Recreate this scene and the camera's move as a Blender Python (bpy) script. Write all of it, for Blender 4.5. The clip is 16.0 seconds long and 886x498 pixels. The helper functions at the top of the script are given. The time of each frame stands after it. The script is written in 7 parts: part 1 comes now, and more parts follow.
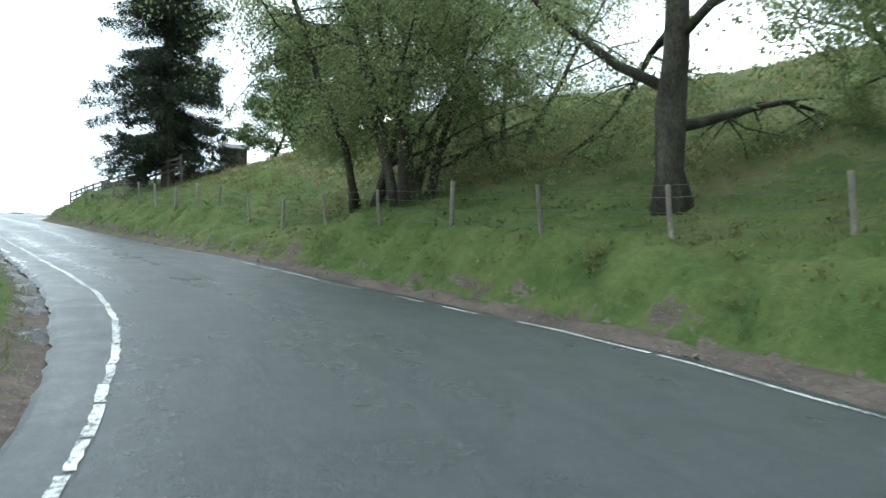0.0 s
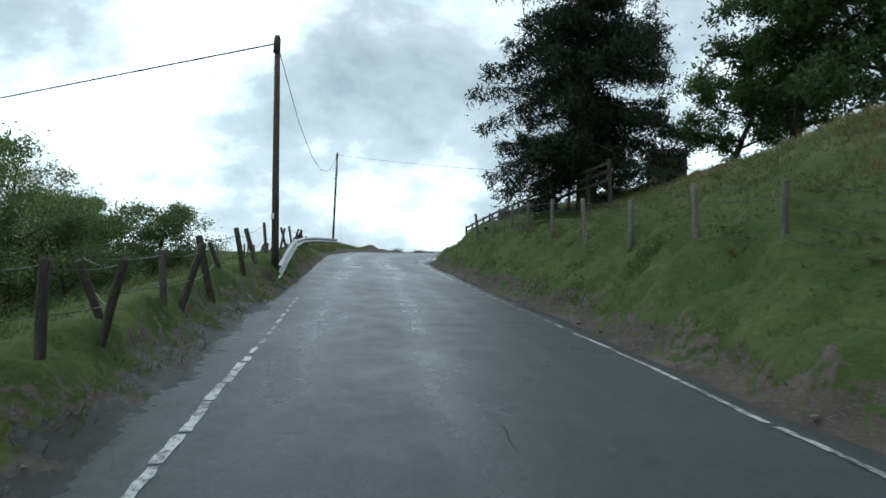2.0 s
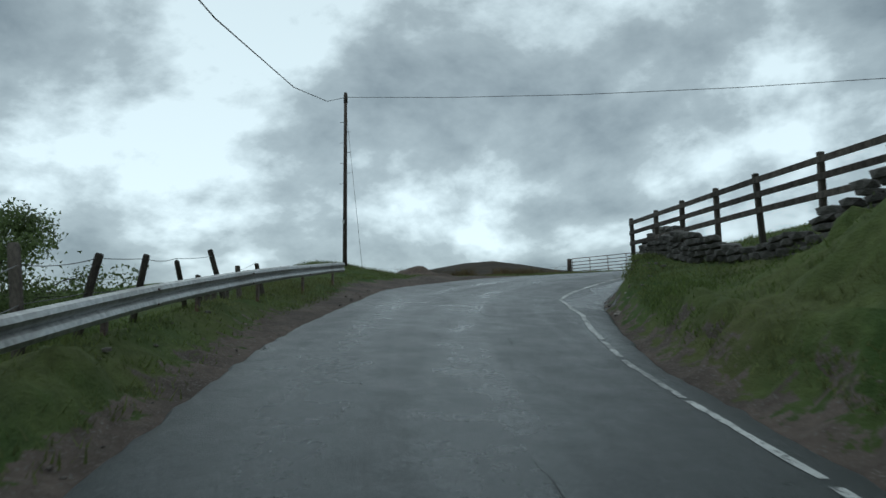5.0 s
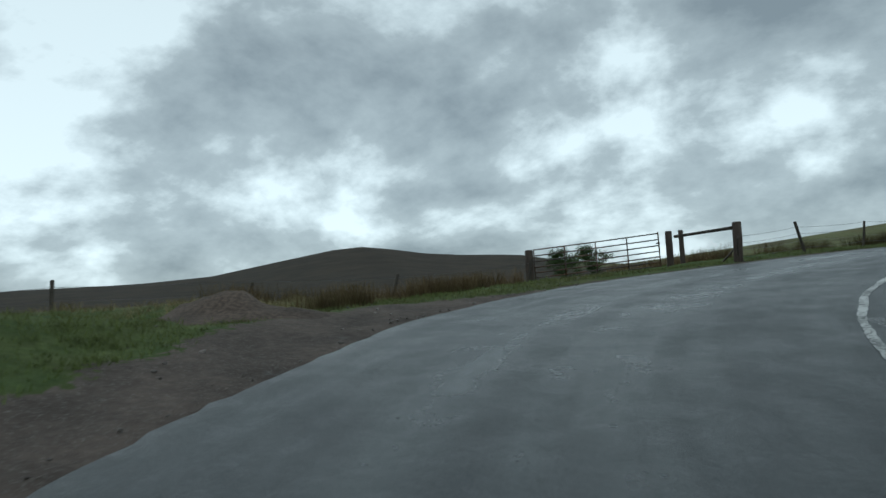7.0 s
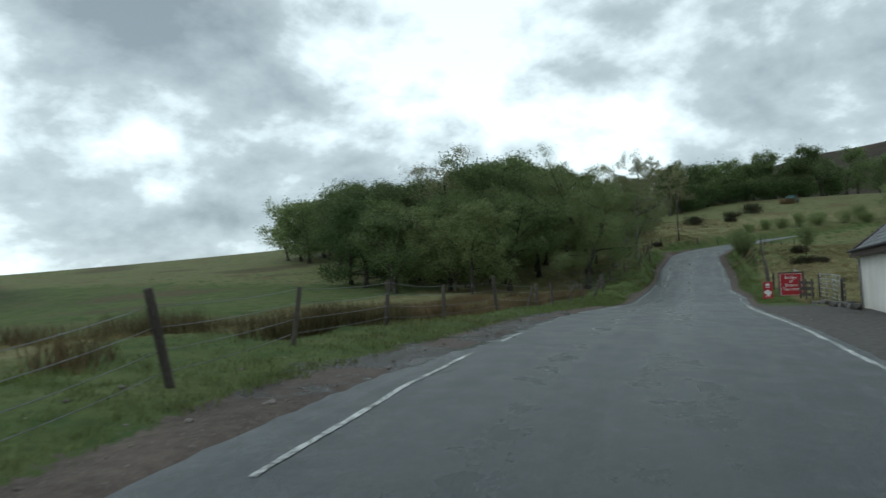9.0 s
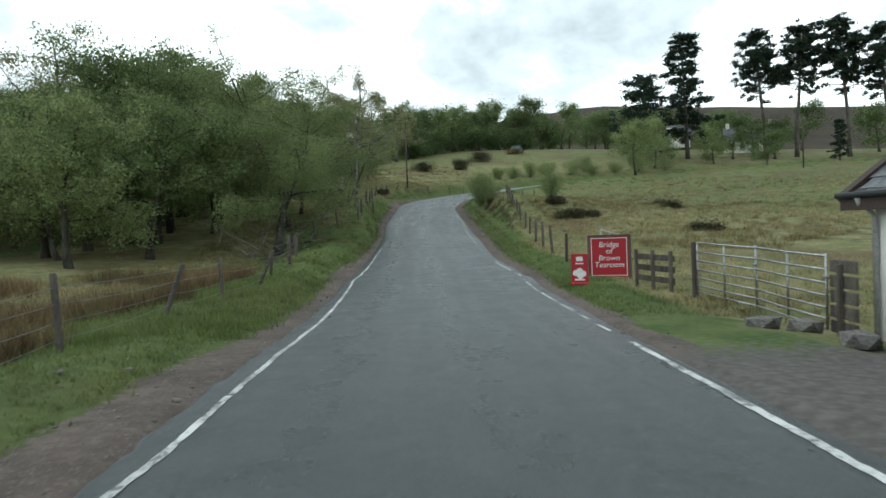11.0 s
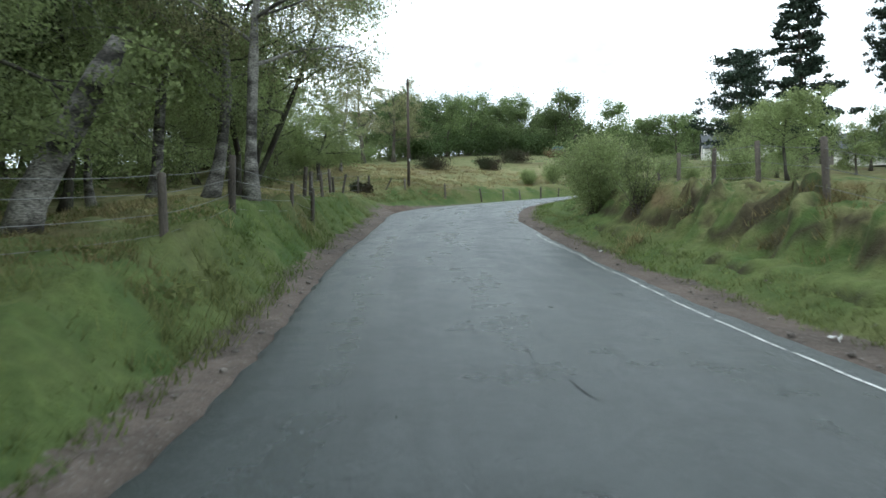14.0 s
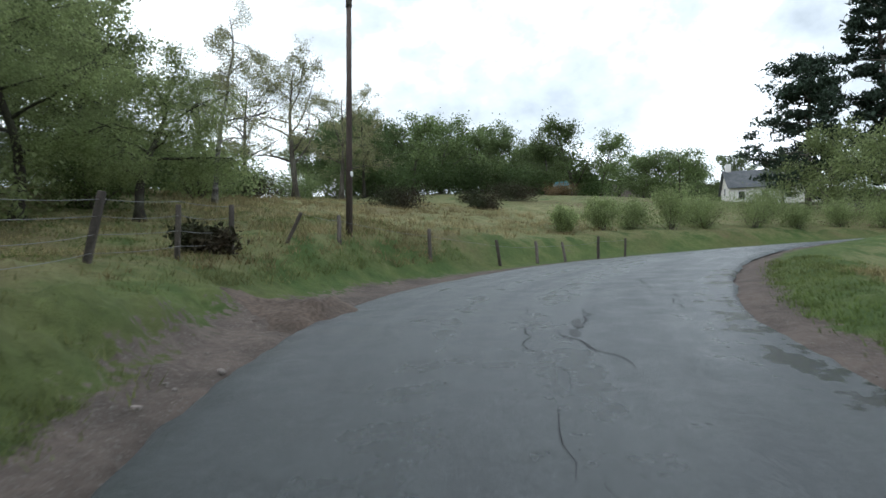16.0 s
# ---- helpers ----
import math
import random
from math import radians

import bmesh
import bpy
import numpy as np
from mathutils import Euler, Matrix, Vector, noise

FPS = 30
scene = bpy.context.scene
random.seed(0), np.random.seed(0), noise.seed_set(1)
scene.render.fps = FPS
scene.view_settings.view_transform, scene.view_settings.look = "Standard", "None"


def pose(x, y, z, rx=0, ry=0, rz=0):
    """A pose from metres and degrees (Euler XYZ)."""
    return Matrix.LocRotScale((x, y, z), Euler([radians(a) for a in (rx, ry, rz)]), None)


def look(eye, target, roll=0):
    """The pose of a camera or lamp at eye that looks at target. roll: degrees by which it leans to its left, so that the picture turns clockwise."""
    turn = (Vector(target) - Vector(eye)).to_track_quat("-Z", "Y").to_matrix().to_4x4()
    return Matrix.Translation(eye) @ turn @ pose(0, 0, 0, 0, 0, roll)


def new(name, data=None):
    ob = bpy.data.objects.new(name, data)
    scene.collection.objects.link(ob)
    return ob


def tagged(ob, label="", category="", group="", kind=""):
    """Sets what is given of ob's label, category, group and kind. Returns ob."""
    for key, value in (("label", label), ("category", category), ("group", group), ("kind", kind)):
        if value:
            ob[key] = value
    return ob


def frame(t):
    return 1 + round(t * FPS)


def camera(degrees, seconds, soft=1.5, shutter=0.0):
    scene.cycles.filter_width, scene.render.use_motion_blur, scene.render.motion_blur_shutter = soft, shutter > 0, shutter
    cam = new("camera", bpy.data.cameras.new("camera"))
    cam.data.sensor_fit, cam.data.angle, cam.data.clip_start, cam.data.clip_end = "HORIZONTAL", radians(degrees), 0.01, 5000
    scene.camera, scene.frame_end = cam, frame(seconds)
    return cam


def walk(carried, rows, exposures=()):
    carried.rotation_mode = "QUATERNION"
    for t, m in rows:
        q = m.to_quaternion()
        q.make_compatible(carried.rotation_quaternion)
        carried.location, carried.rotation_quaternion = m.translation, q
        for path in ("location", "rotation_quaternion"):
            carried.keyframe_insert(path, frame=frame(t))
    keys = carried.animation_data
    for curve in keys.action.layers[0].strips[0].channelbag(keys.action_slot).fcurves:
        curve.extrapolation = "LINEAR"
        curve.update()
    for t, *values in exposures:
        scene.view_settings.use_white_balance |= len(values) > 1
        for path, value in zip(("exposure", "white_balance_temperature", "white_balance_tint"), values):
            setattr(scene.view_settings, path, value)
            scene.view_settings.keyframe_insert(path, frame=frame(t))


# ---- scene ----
# Camera and its drive
cam = camera(66.0, 16.0, soft=1.5, shutter=0.12)
PATH = [
    (0.0, -0.015, -0.032, 1.583, 0.04, 3.85, 0.45),
    (0.5, -1.001, 4.331, 2.074, 9.23, 5.13, 0.48),
    (1.0, -2.859, 8.452, 2.655, 18.36, 6.07, 0.04),
    (1.5, -5.044, 12.192, 3.232, 25.62, 5.79, -0.72),
    (2.0, -7.692, 15.810, 3.804, 31.62, 6.04, -1.61),
    (2.5, -10.357, 19.246, 4.419, 34.90, 6.46, -1.60),
    (3.0, -13.156, 22.835, 5.002, 35.87, 6.76, -0.11),
    (3.5, -15.938, 26.359, 5.593, 35.92, 6.74, 1.17),
    (4.0, -18.787, 29.953, 6.304, 35.87, 6.10, 1.44),
    (4.5, -21.609, 33.678, 6.896, 34.83, 5.99, 1.23),
    (5.0, -24.559, 37.400, 7.405, 35.82, 6.46, 0.95),
    (5.5, -27.651, 41.049, 8.066, 37.59, 7.00, 0.82),
    (6.0, -30.629, 44.871, 8.652, 35.74, 6.10, 1.73),
    (6.5, -33.388, 48.931, 9.203, 31.02, 5.09, 2.94),
    (7.0, -35.715, 53.426, 9.739, 25.04, 4.74, 3.89),
    (7.5, -37.339, 58.199, 10.287, 17.13, 4.55, 4.30),
    (8.0, -37.787, 63.159, 10.870, 3.16, 4.47, 3.38),
    (8.5, -37.013, 67.865, 11.312, -11.11, 4.23, 2.63),
    (9.0, -34.926, 72.338, 11.693, -26.81, 3.36, 2.57),
    (9.5, -31.739, 76.324, 11.965, -39.46, 1.95, 2.81),
    (10.0, -28.049, 80.107, 12.100, -47.10, 0.68, 3.04),
    (10.5, -24.069, 83.858, 12.188, -49.65, -0.76, 2.93),
    (11.0, -19.978, 87.753, 12.238, -49.42, -1.83, 2.35),
    (11.5, -15.777, 91.794, 12.191, -49.19, -2.41, 1.64),
    (12.0, -11.372, 95.884, 12.103, -50.22, -2.50, 1.05),
    (12.5, -6.851, 100.097, 12.003, -49.76, -2.20, 0.92),
    (13.0, -2.338, 104.550, 12.113, -49.36, -1.89, 0.85),
    (13.5, 2.234, 108.869, 12.401, -49.15, -1.37, 0.68),
    (14.0, 6.880, 113.406, 12.700, -49.63, 0.25, 0.68),
    (14.5, 11.646, 117.794, 13.230, -49.96, 2.33, 1.82),
    (15.0, 16.351, 122.202, 13.810, -50.32, 3.33, 2.29),
    (15.5, 21.027, 126.470, 14.423, -50.99, 3.78, 1.78),
    (16.0, 25.814, 130.453, 15.222, -53.07, 4.09, 0.70),
]
walk(cam, [(t, pose(x, y, z, 90 + pitch, roll, yaw)) for t, x, y, z, yaw, pitch, roll in PATH],
     exposures=[(0.0, 1.3, 5850, 4), (1.0, 0.85, 5800, 3), (2.0, 0.03, 5700, 2), (3.0, -0.47, 5700, 1), (6.0, -0.68, 5750, 1), (8.0, -0.6, 5750, 1), (9.0, -0.28, 5900, 3), (10.0, 0.18, 6100, 5), (12.5, 0.72, 6050, 4), (14.0, 1.0, 5950, 6), (15.0, 0.75, 5950, 9), (16.0, 0.55, 5950, 12)])

# World: overcast sky with broken cloud, one soft sun
SUN_UP, SUN_TURN = radians(58), radians(320)
world = bpy.data.worlds.new("sky")
scene.world = world
world.use_nodes = True


def link_nodes(tree, *pairs):
    for a, b in pairs:
        tree.links.new(a, b)


def build_sky(tree):
    nodes = tree.nodes
    nodes.clear()
    out = nodes.new("ShaderNodeOutputWorld")
    back = nodes.new("ShaderNodeBackground")
    sky = nodes.new("ShaderNodeTexSky")
    sky.sky_type, sky.sun_disc, sky.sun_elevation, sky.sun_rotation = "NISHITA", False, SUN_UP, SUN_TURN
    coord = nodes.new("ShaderNodeTexCoord")
    part_xyz = nodes.new("ShaderNodeSeparateXYZ")
    lift = nodes.new("ShaderNodeMath")
    lift.operation, lift.inputs[1].default_value = "MAXIMUM", 0.0
    lift2 = nodes.new("ShaderNodeMath")
    lift2.operation, lift2.inputs[1].default_value = "ADD", 0.75
    flat = nodes.new("ShaderNodeCombineXYZ")
    flat.inputs[2].default_value = 1.0
    spread = nodes.new("ShaderNodeVectorMath")
    spread.operation = "DIVIDE"
    comb = nodes.new("ShaderNodeCombineXYZ")
    big, fine = nodes.new("ShaderNodeTexNoise"), nodes.new("ShaderNodeTexNoise")
    big.inputs["Scale"].default_value, big.inputs["Detail"].default_value = 3.2, 10.0
    big.inputs["Roughness"].default_value, big.inputs["Distortion"].default_value = 0.58, 0.12
    fine.inputs["Scale"].default_value, fine.inputs["Detail"].default_value = 7.0, 7.0
    mixv = nodes.new("ShaderNodeMath")
    mixv.operation, mixv.inputs[1].default_value = "MULTIPLY_ADD", 0.33
    ramp = nodes.new("ShaderNodeValToRGB")
    el = ramp.color_ramp.elements
    el[0].position, el[0].color = 0.5, (0.46, 0.515, 0.53, 1)
    el[1].position, el[1].color = 0.775, (1.6, 1.69, 1.66, 1)
    mid = el.new(0.66)
    mid.color = (0.82, 0.885, 0.88, 1)
    cloudy = nodes.new("ShaderNodeMix")
    cloudy.data_type = "RGBA"
    cloudy.inputs["Factor"].default_value = 0.88
    cloud_power = nodes.new("ShaderNodeVectorMath")
    cloud_power.operation = "SCALE"
    cloud_power.inputs["Scale"].default_value = 10.0
    # thinner, brighter cloud towards the horizon
    rise = nodes.new("ShaderNodeMapRange")
    rise.inputs["From Max"].default_value, rise.inputs["To Min"].default_value, rise.inputs["To Max"].default_value = 0.8, 10.8, 6.5
    back.inputs["Strength"].default_value = 0.1
    link_nodes(tree, (coord.outputs["Generated"], part_xyz.inputs[0]), (part_xyz.outputs[2], lift.inputs[0]), (lift.outputs[0], lift2.inputs[0]),
               (part_xyz.outputs[0], flat.inputs[0]), (part_xyz.outputs[1], flat.inputs[1]),
               (lift2.outputs[0], comb.inputs[0]), (lift2.outputs[0], comb.inputs[1]), (lift2.outputs[0], comb.inputs[2]),
               (flat.outputs[0], spread.inputs[0]), (comb.outputs[0], spread.inputs[1]),
               (spread.outputs[0], big.inputs["Vector"]), (spread.outputs[0], fine.inputs["Vector"]),
               (fine.outputs[0], mixv.inputs[0]), (big.outputs[0], mixv.inputs[2]), (mixv.outputs[0], ramp.inputs[0]),
               (ramp.outputs[0], cloud_power.inputs[0]), (part_xyz.outputs[2], rise.inputs[0]), (rise.outputs[0], cloud_power.inputs["Scale"]), (sky.outputs[0], cloudy.inputs["A"]), (cloud_power.outputs[0], cloudy.inputs["B"]),
               (cloudy.outputs["Result"], back.inputs["Color"]), (back.outputs[0], out.inputs[0]))


build_sky(world.node_tree)
sun = new("sun", bpy.data.lights.new("sun", "SUN"))
sun.data.energy, sun.data.angle, sun.data.color = 0.5, radians(40), (1.0, 0.97, 0.92)
sun.matrix_world = look((0, 0, 0), (-math.sin(SUN_TURN) * math.cos(SUN_UP), -math.cos(SUN_TURN) * math.cos(SUN_UP), -math.sin(SUN_UP)))

# ---- materials ----


def material(name, base, rough=0.8, metal=0.0, scale=6.0, vary=0.35, bump=0.3, second=None, fleck=0.0, spec=0.4, per_object=0.0, coords="Object", stretch=(1, 1, 1), through_light=0.0):
    """Noise at two scales over a base colour, with relief; second: a stain's colour."""
    m = bpy.data.materials.new(name)
    m.use_nodes = True
    tree = m.node_tree
    nodes = tree.nodes
    shader = nodes["Principled BSDF"]
    coord, mapping = nodes.new("ShaderNodeTexCoord"), nodes.new("ShaderNodeMapping")
    mapping.inputs["Scale"].default_value = stretch
    wide, fine = nodes.new("ShaderNodeTexNoise"), nodes.new("ShaderNodeTexNoise")
    wide.inputs["Scale"].default_value, wide.inputs["Detail"].default_value = scale * 0.22, 4.0
    fine.inputs["Scale"].default_value, fine.inputs["Detail"].default_value = scale * 3.0, 5.0
    shade = nodes.new("ShaderNodeMapRange")
    shade.inputs["From Min"].default_value, shade.inputs["From Max"].default_value = 0.3, 0.7
    shade.inputs["To Min"].default_value, shade.inputs["To Max"].default_value = 1 - vary, 1 + vary * 0.6
    stain = nodes.new("ShaderNodeMapRange")
    stain.inputs["From Min"].default_value, stain.inputs["From Max"].default_value = 0.42, 0.62
    mix = nodes.new("ShaderNodeMix")
    mix.data_type = "RGBA"
    mix.inputs["A"].default_value = (*base, 1)
    mix.inputs["B"].default_value = (*(second or [c * (1 - 0.45 * vary) for c in base]), 1)
    tint = nodes.new("ShaderNodeVectorMath")
    tint.operation = "SCALE"
    link_nodes(tree, (coord.outputs[coords], mapping.inputs[0]), (mapping.outputs[0], wide.inputs["Vector"]), (mapping.outputs[0], fine.inputs["Vector"]),
               (wide.outputs[0], stain.inputs[0]), (stain.outputs[0], mix.inputs["Factor"]), (fine.outputs[0], shade.inputs[0]),
               (mix.outputs["Result"], tint.inputs[0]))
    last = shade.outputs[0]
    if per_object:
        info, ob_range, times = nodes.new("ShaderNodeObjectInfo"), nodes.new("ShaderNodeMapRange"), nodes.new("ShaderNodeMath")
        ob_range.inputs["To Min"].default_value, ob_range.inputs["To Max"].default_value = 1 - per_object, 1 + per_object
        times.operation = "MULTIPLY"
        link_nodes(tree, (info.outputs["Random"], ob_range.inputs[0]), (ob_range.outputs[0], times.inputs[0]), (last, times.inputs[1]))
        last = times.outputs[0]
    if fleck:
        island, is_range, times = nodes.new("ShaderNodeNewGeometry"), nodes.new("ShaderNodeMapRange"), nodes.new("ShaderNodeMath")
        is_range.inputs["To Min"].default_value, is_range.inputs["To Max"].default_value = 1 - fleck, 1 + fleck
        times.operation = "MULTIPLY"
        link_nodes(tree, (island.outputs["Random Per Island"], is_range.inputs[0]), (is_range.outputs[0], times.inputs[0]), (last, times.inputs[1]))
        last = times.outputs[0]
    link_nodes(tree, (last, tint.inputs["Scale"]), (tint.outputs[0], shader.inputs["Base Color"]))
    shader.inputs["Roughness"].default_value, shader.inputs["Metallic"].default_value = rough, metal
    shader.inputs["Specular IOR Level"].default_value = spec
    if bump:
        relief = nodes.new("ShaderNodeBump")
        relief.inputs["Strength"].default_value, relief.inputs["Distance"].default_value = bump, 0.02
        link_nodes(tree, (fine.outputs[0], relief.inputs["Height"]), (relief.outputs[0], shader.inputs["Normal"]))
    if through_light:
        glow, both, out = nodes.new("ShaderNodeBsdfTranslucent"), nodes.new("ShaderNodeMixShader"), nodes["Material Output"]
        both.inputs[0].default_value = through_light
        link_nodes(tree, (tint.outputs[0], glow.inputs[0]), (shader.outputs[0], both.inputs[1]), (glow.outputs[0], both.inputs[2]), (both.outputs[0], out.inputs[0]))
    return m


def noise_node(tree, scale, detail=4.0, coords="Object", rough=0.55):
    coord = tree.nodes.new("ShaderNodeTexCoord")
    n = tree.nodes.new("ShaderNodeTexNoise")
    n.inputs["Scale"].default_value, n.inputs["Detail"].default_value, n.inputs["Roughness"].default_value = scale, detail, rough
    tree.links.new(coord.outputs[coords], n.inputs["Vector"])
    return n


def ranged(tree, socket, a, b, lo=0.0, hi=1.0):
    n = tree.nodes.new("ShaderNodeMapRange")
    for key, value in (("From Min", a), ("From Max", b), ("To Min", lo), ("To Max", hi)):
        n.inputs[key].default_value = value
    tree.links.new(socket, n.inputs[0])
    return n.outputs[0]


def mixed(tree, factor, a, b):
    n = tree.nodes.new("ShaderNodeMix")
    n.data_type = "RGBA"
    tree.links.new(factor, n.inputs["Factor"])
    for key, value in (("A", a), ("B", b)):
        if isinstance(value, tuple):
            n.inputs[key].default_value = (*value, 1)
        else:
            tree.links.new(value, n.inputs[key])
    return n.outputs["Result"]


def arithmetic(tree, kind, a, b):
    n = tree.nodes.new("ShaderNodeMath")
    n.operation = kind
    for k, value in enumerate((a, b)):
        if isinstance(value, (int, float)):
            n.inputs[k].default_value = value
        else:
            tree.links.new(value, n.inputs[k])
    return n.outputs[0]


def ground_material():
    """Grass, dry tussock, brown moor and the bare strip along the road, by the sheet's own masks."""
    m = bpy.data.materials.new("ground")
    m.use_nodes = True
    tree = m.node_tree
    shader = tree.nodes["Principled BSDF"]
    masks = {}
    for key in ("bare", "dry", "moor", "gravel", "rushy", "wet"):
        a = tree.nodes.new("ShaderNodeAttribute")
        a.attribute_name = key
        masks[key] = a.outputs["Fac"]
    wide, middle, fine, grit = noise_node(tree, 0.16), noise_node(tree, 0.9, 5), noise_node(tree, 7.0, 6), noise_node(tree, 30.0, 5)
    green = mixed(tree, ranged(tree, middle.outputs[0], 0.35, 0.65), (0.065, 0.105, 0.03), (0.12, 0.15, 0.05))
    green = mixed(tree, ranged(tree, wide.outputs[0], 0.5, 0.7), green, (0.125, 0.13, 0.052))
    straw = mixed(tree, ranged(tree, middle.outputs[0], 0.35, 0.62), (0.27, 0.245, 0.125), (0.14, 0.155, 0.062))
    straw = mixed(tree, ranged(tree, wide.outputs[0], 0.52, 0.68), straw, (0.15, 0.118, 0.06))
    far_patch = noise_node(tree, 0.03, 6, rough=0.65)
    heath = mixed(tree, ranged(tree, far_patch.outputs[0], 0.4, 0.6), (0.027, 0.019, 0.015), (0.052, 0.037, 0.026))
    heath = mixed(tree, ranged(tree, middle.outputs[0], 0.45, 0.75, 0.0, 0.5), heath, (0.05, 0.045, 0.026))
    soil = mixed(tree, ranged(tree, middle.outputs[0], 0.4, 0.65), (0.155, 0.124, 0.106), (0.095, 0.078, 0.067))
    soil = mixed(tree, ranged(tree, grit.outputs[0], 0.55, 0.7), soil, (0.21, 0.195, 0.18))
    stone = mixed(tree, ranged(tree, fine.outputs[0], 0.35, 0.7), (0.106, 0.099, 0.092), (0.124, 0.115, 0.106))
    rough_edge = arithmetic(tree, "ADD", masks["bare"], ranged(tree, fine.outputs[0], 0.25, 0.75, -0.38, 0.38))
    rough_edge = arithmetic(tree, "ADD", rough_edge, ranged(tree, middle.outputs[0], 0.25, 0.75, -0.25, 0.25))
    dry_edge = arithmetic(tree, "ADD", masks["dry"], ranged(tree, middle.outputs[0], 0.25, 0.75, -0.45, 0.45))
    colour = mixed(tree, ranged(tree, dry_edge, 0.35, 0.65), green, straw)
    brown = mixed(tree, ranged(tree, middle.outputs[0], 0.35, 0.65), (0.13, 0.105, 0.058), (0.095, 0.095, 0.045))
    rush_edge = arithmetic(tree, "ADD", masks["rushy"], ranged(tree, middle.outputs[0], 0.25, 0.75, -0.4, 0.4))
    colour = mixed(tree, ranged(tree, rush_edge, 0.35, 0.65), colour, brown)
    colour = mixed(tree, arithmetic(tree, "MULTIPLY", masks["moor"], ranged(tree, middle.outputs[0], 0.2, 0.8, 0.92, 1.0)), colour, heath)
    colour = mixed(tree, ranged(tree, rough_edge, 0.42, 0.58), colour, soil)
    colour = mixed(tree, ranged(tree, arithmetic(tree, "ADD", masks["gravel"], ranged(tree, fine.outputs[0], 0.25, 0.75, -0.3, 0.3)), 0.4, 0.6), colour, stone)
    soaked = arithmetic(tree, "ADD", masks["wet"], ranged(tree, middle.outputs[0], 0.25, 0.75, -0.55, 0.55))
    soaked = ranged(tree, arithmetic(tree, "ADD", soaked, ranged(tree, fine.outputs[0], 0.25, 0.75, -0.2, 0.2)), 0.48, 0.62)
    colour = mixed(tree, soaked, colour, (0.05, 0.045, 0.041))
    colour2 = tree.nodes.new("ShaderNodeVectorMath")
    colour2.operation = "SCALE"
    link_nodes(tree, (colour, colour2.inputs[0]), (ranged(tree, fine.outputs[0], 0.25, 0.75, 0.72, 1.22), colour2.inputs["Scale"]), (colour2.outputs[0], shader.inputs["Base Color"]))
    relief = tree.nodes.new("ShaderNodeBump")
    relief.inputs["Strength"].default_value, relief.inputs["Distance"].default_value = 0.7, 0.06
    link_nodes(tree, (arithmetic(tree, "ADD", fine.outputs[0], grit.outputs[0]), relief.inputs["Height"]), (relief.outputs[0], shader.inputs["Normal"]))
    link_nodes(tree, (ranged(tree, masks["gravel"], 0.0, 1.0, 0.7, 0.1), relief.inputs["Strength"]))
    shader.inputs["Specular IOR Level"].default_value = 0.2
    link_nodes(tree, (ranged(tree, soaked, 0.0, 1.0, 0.95, 0.24), shader.inputs["Roughness"]))
    return m


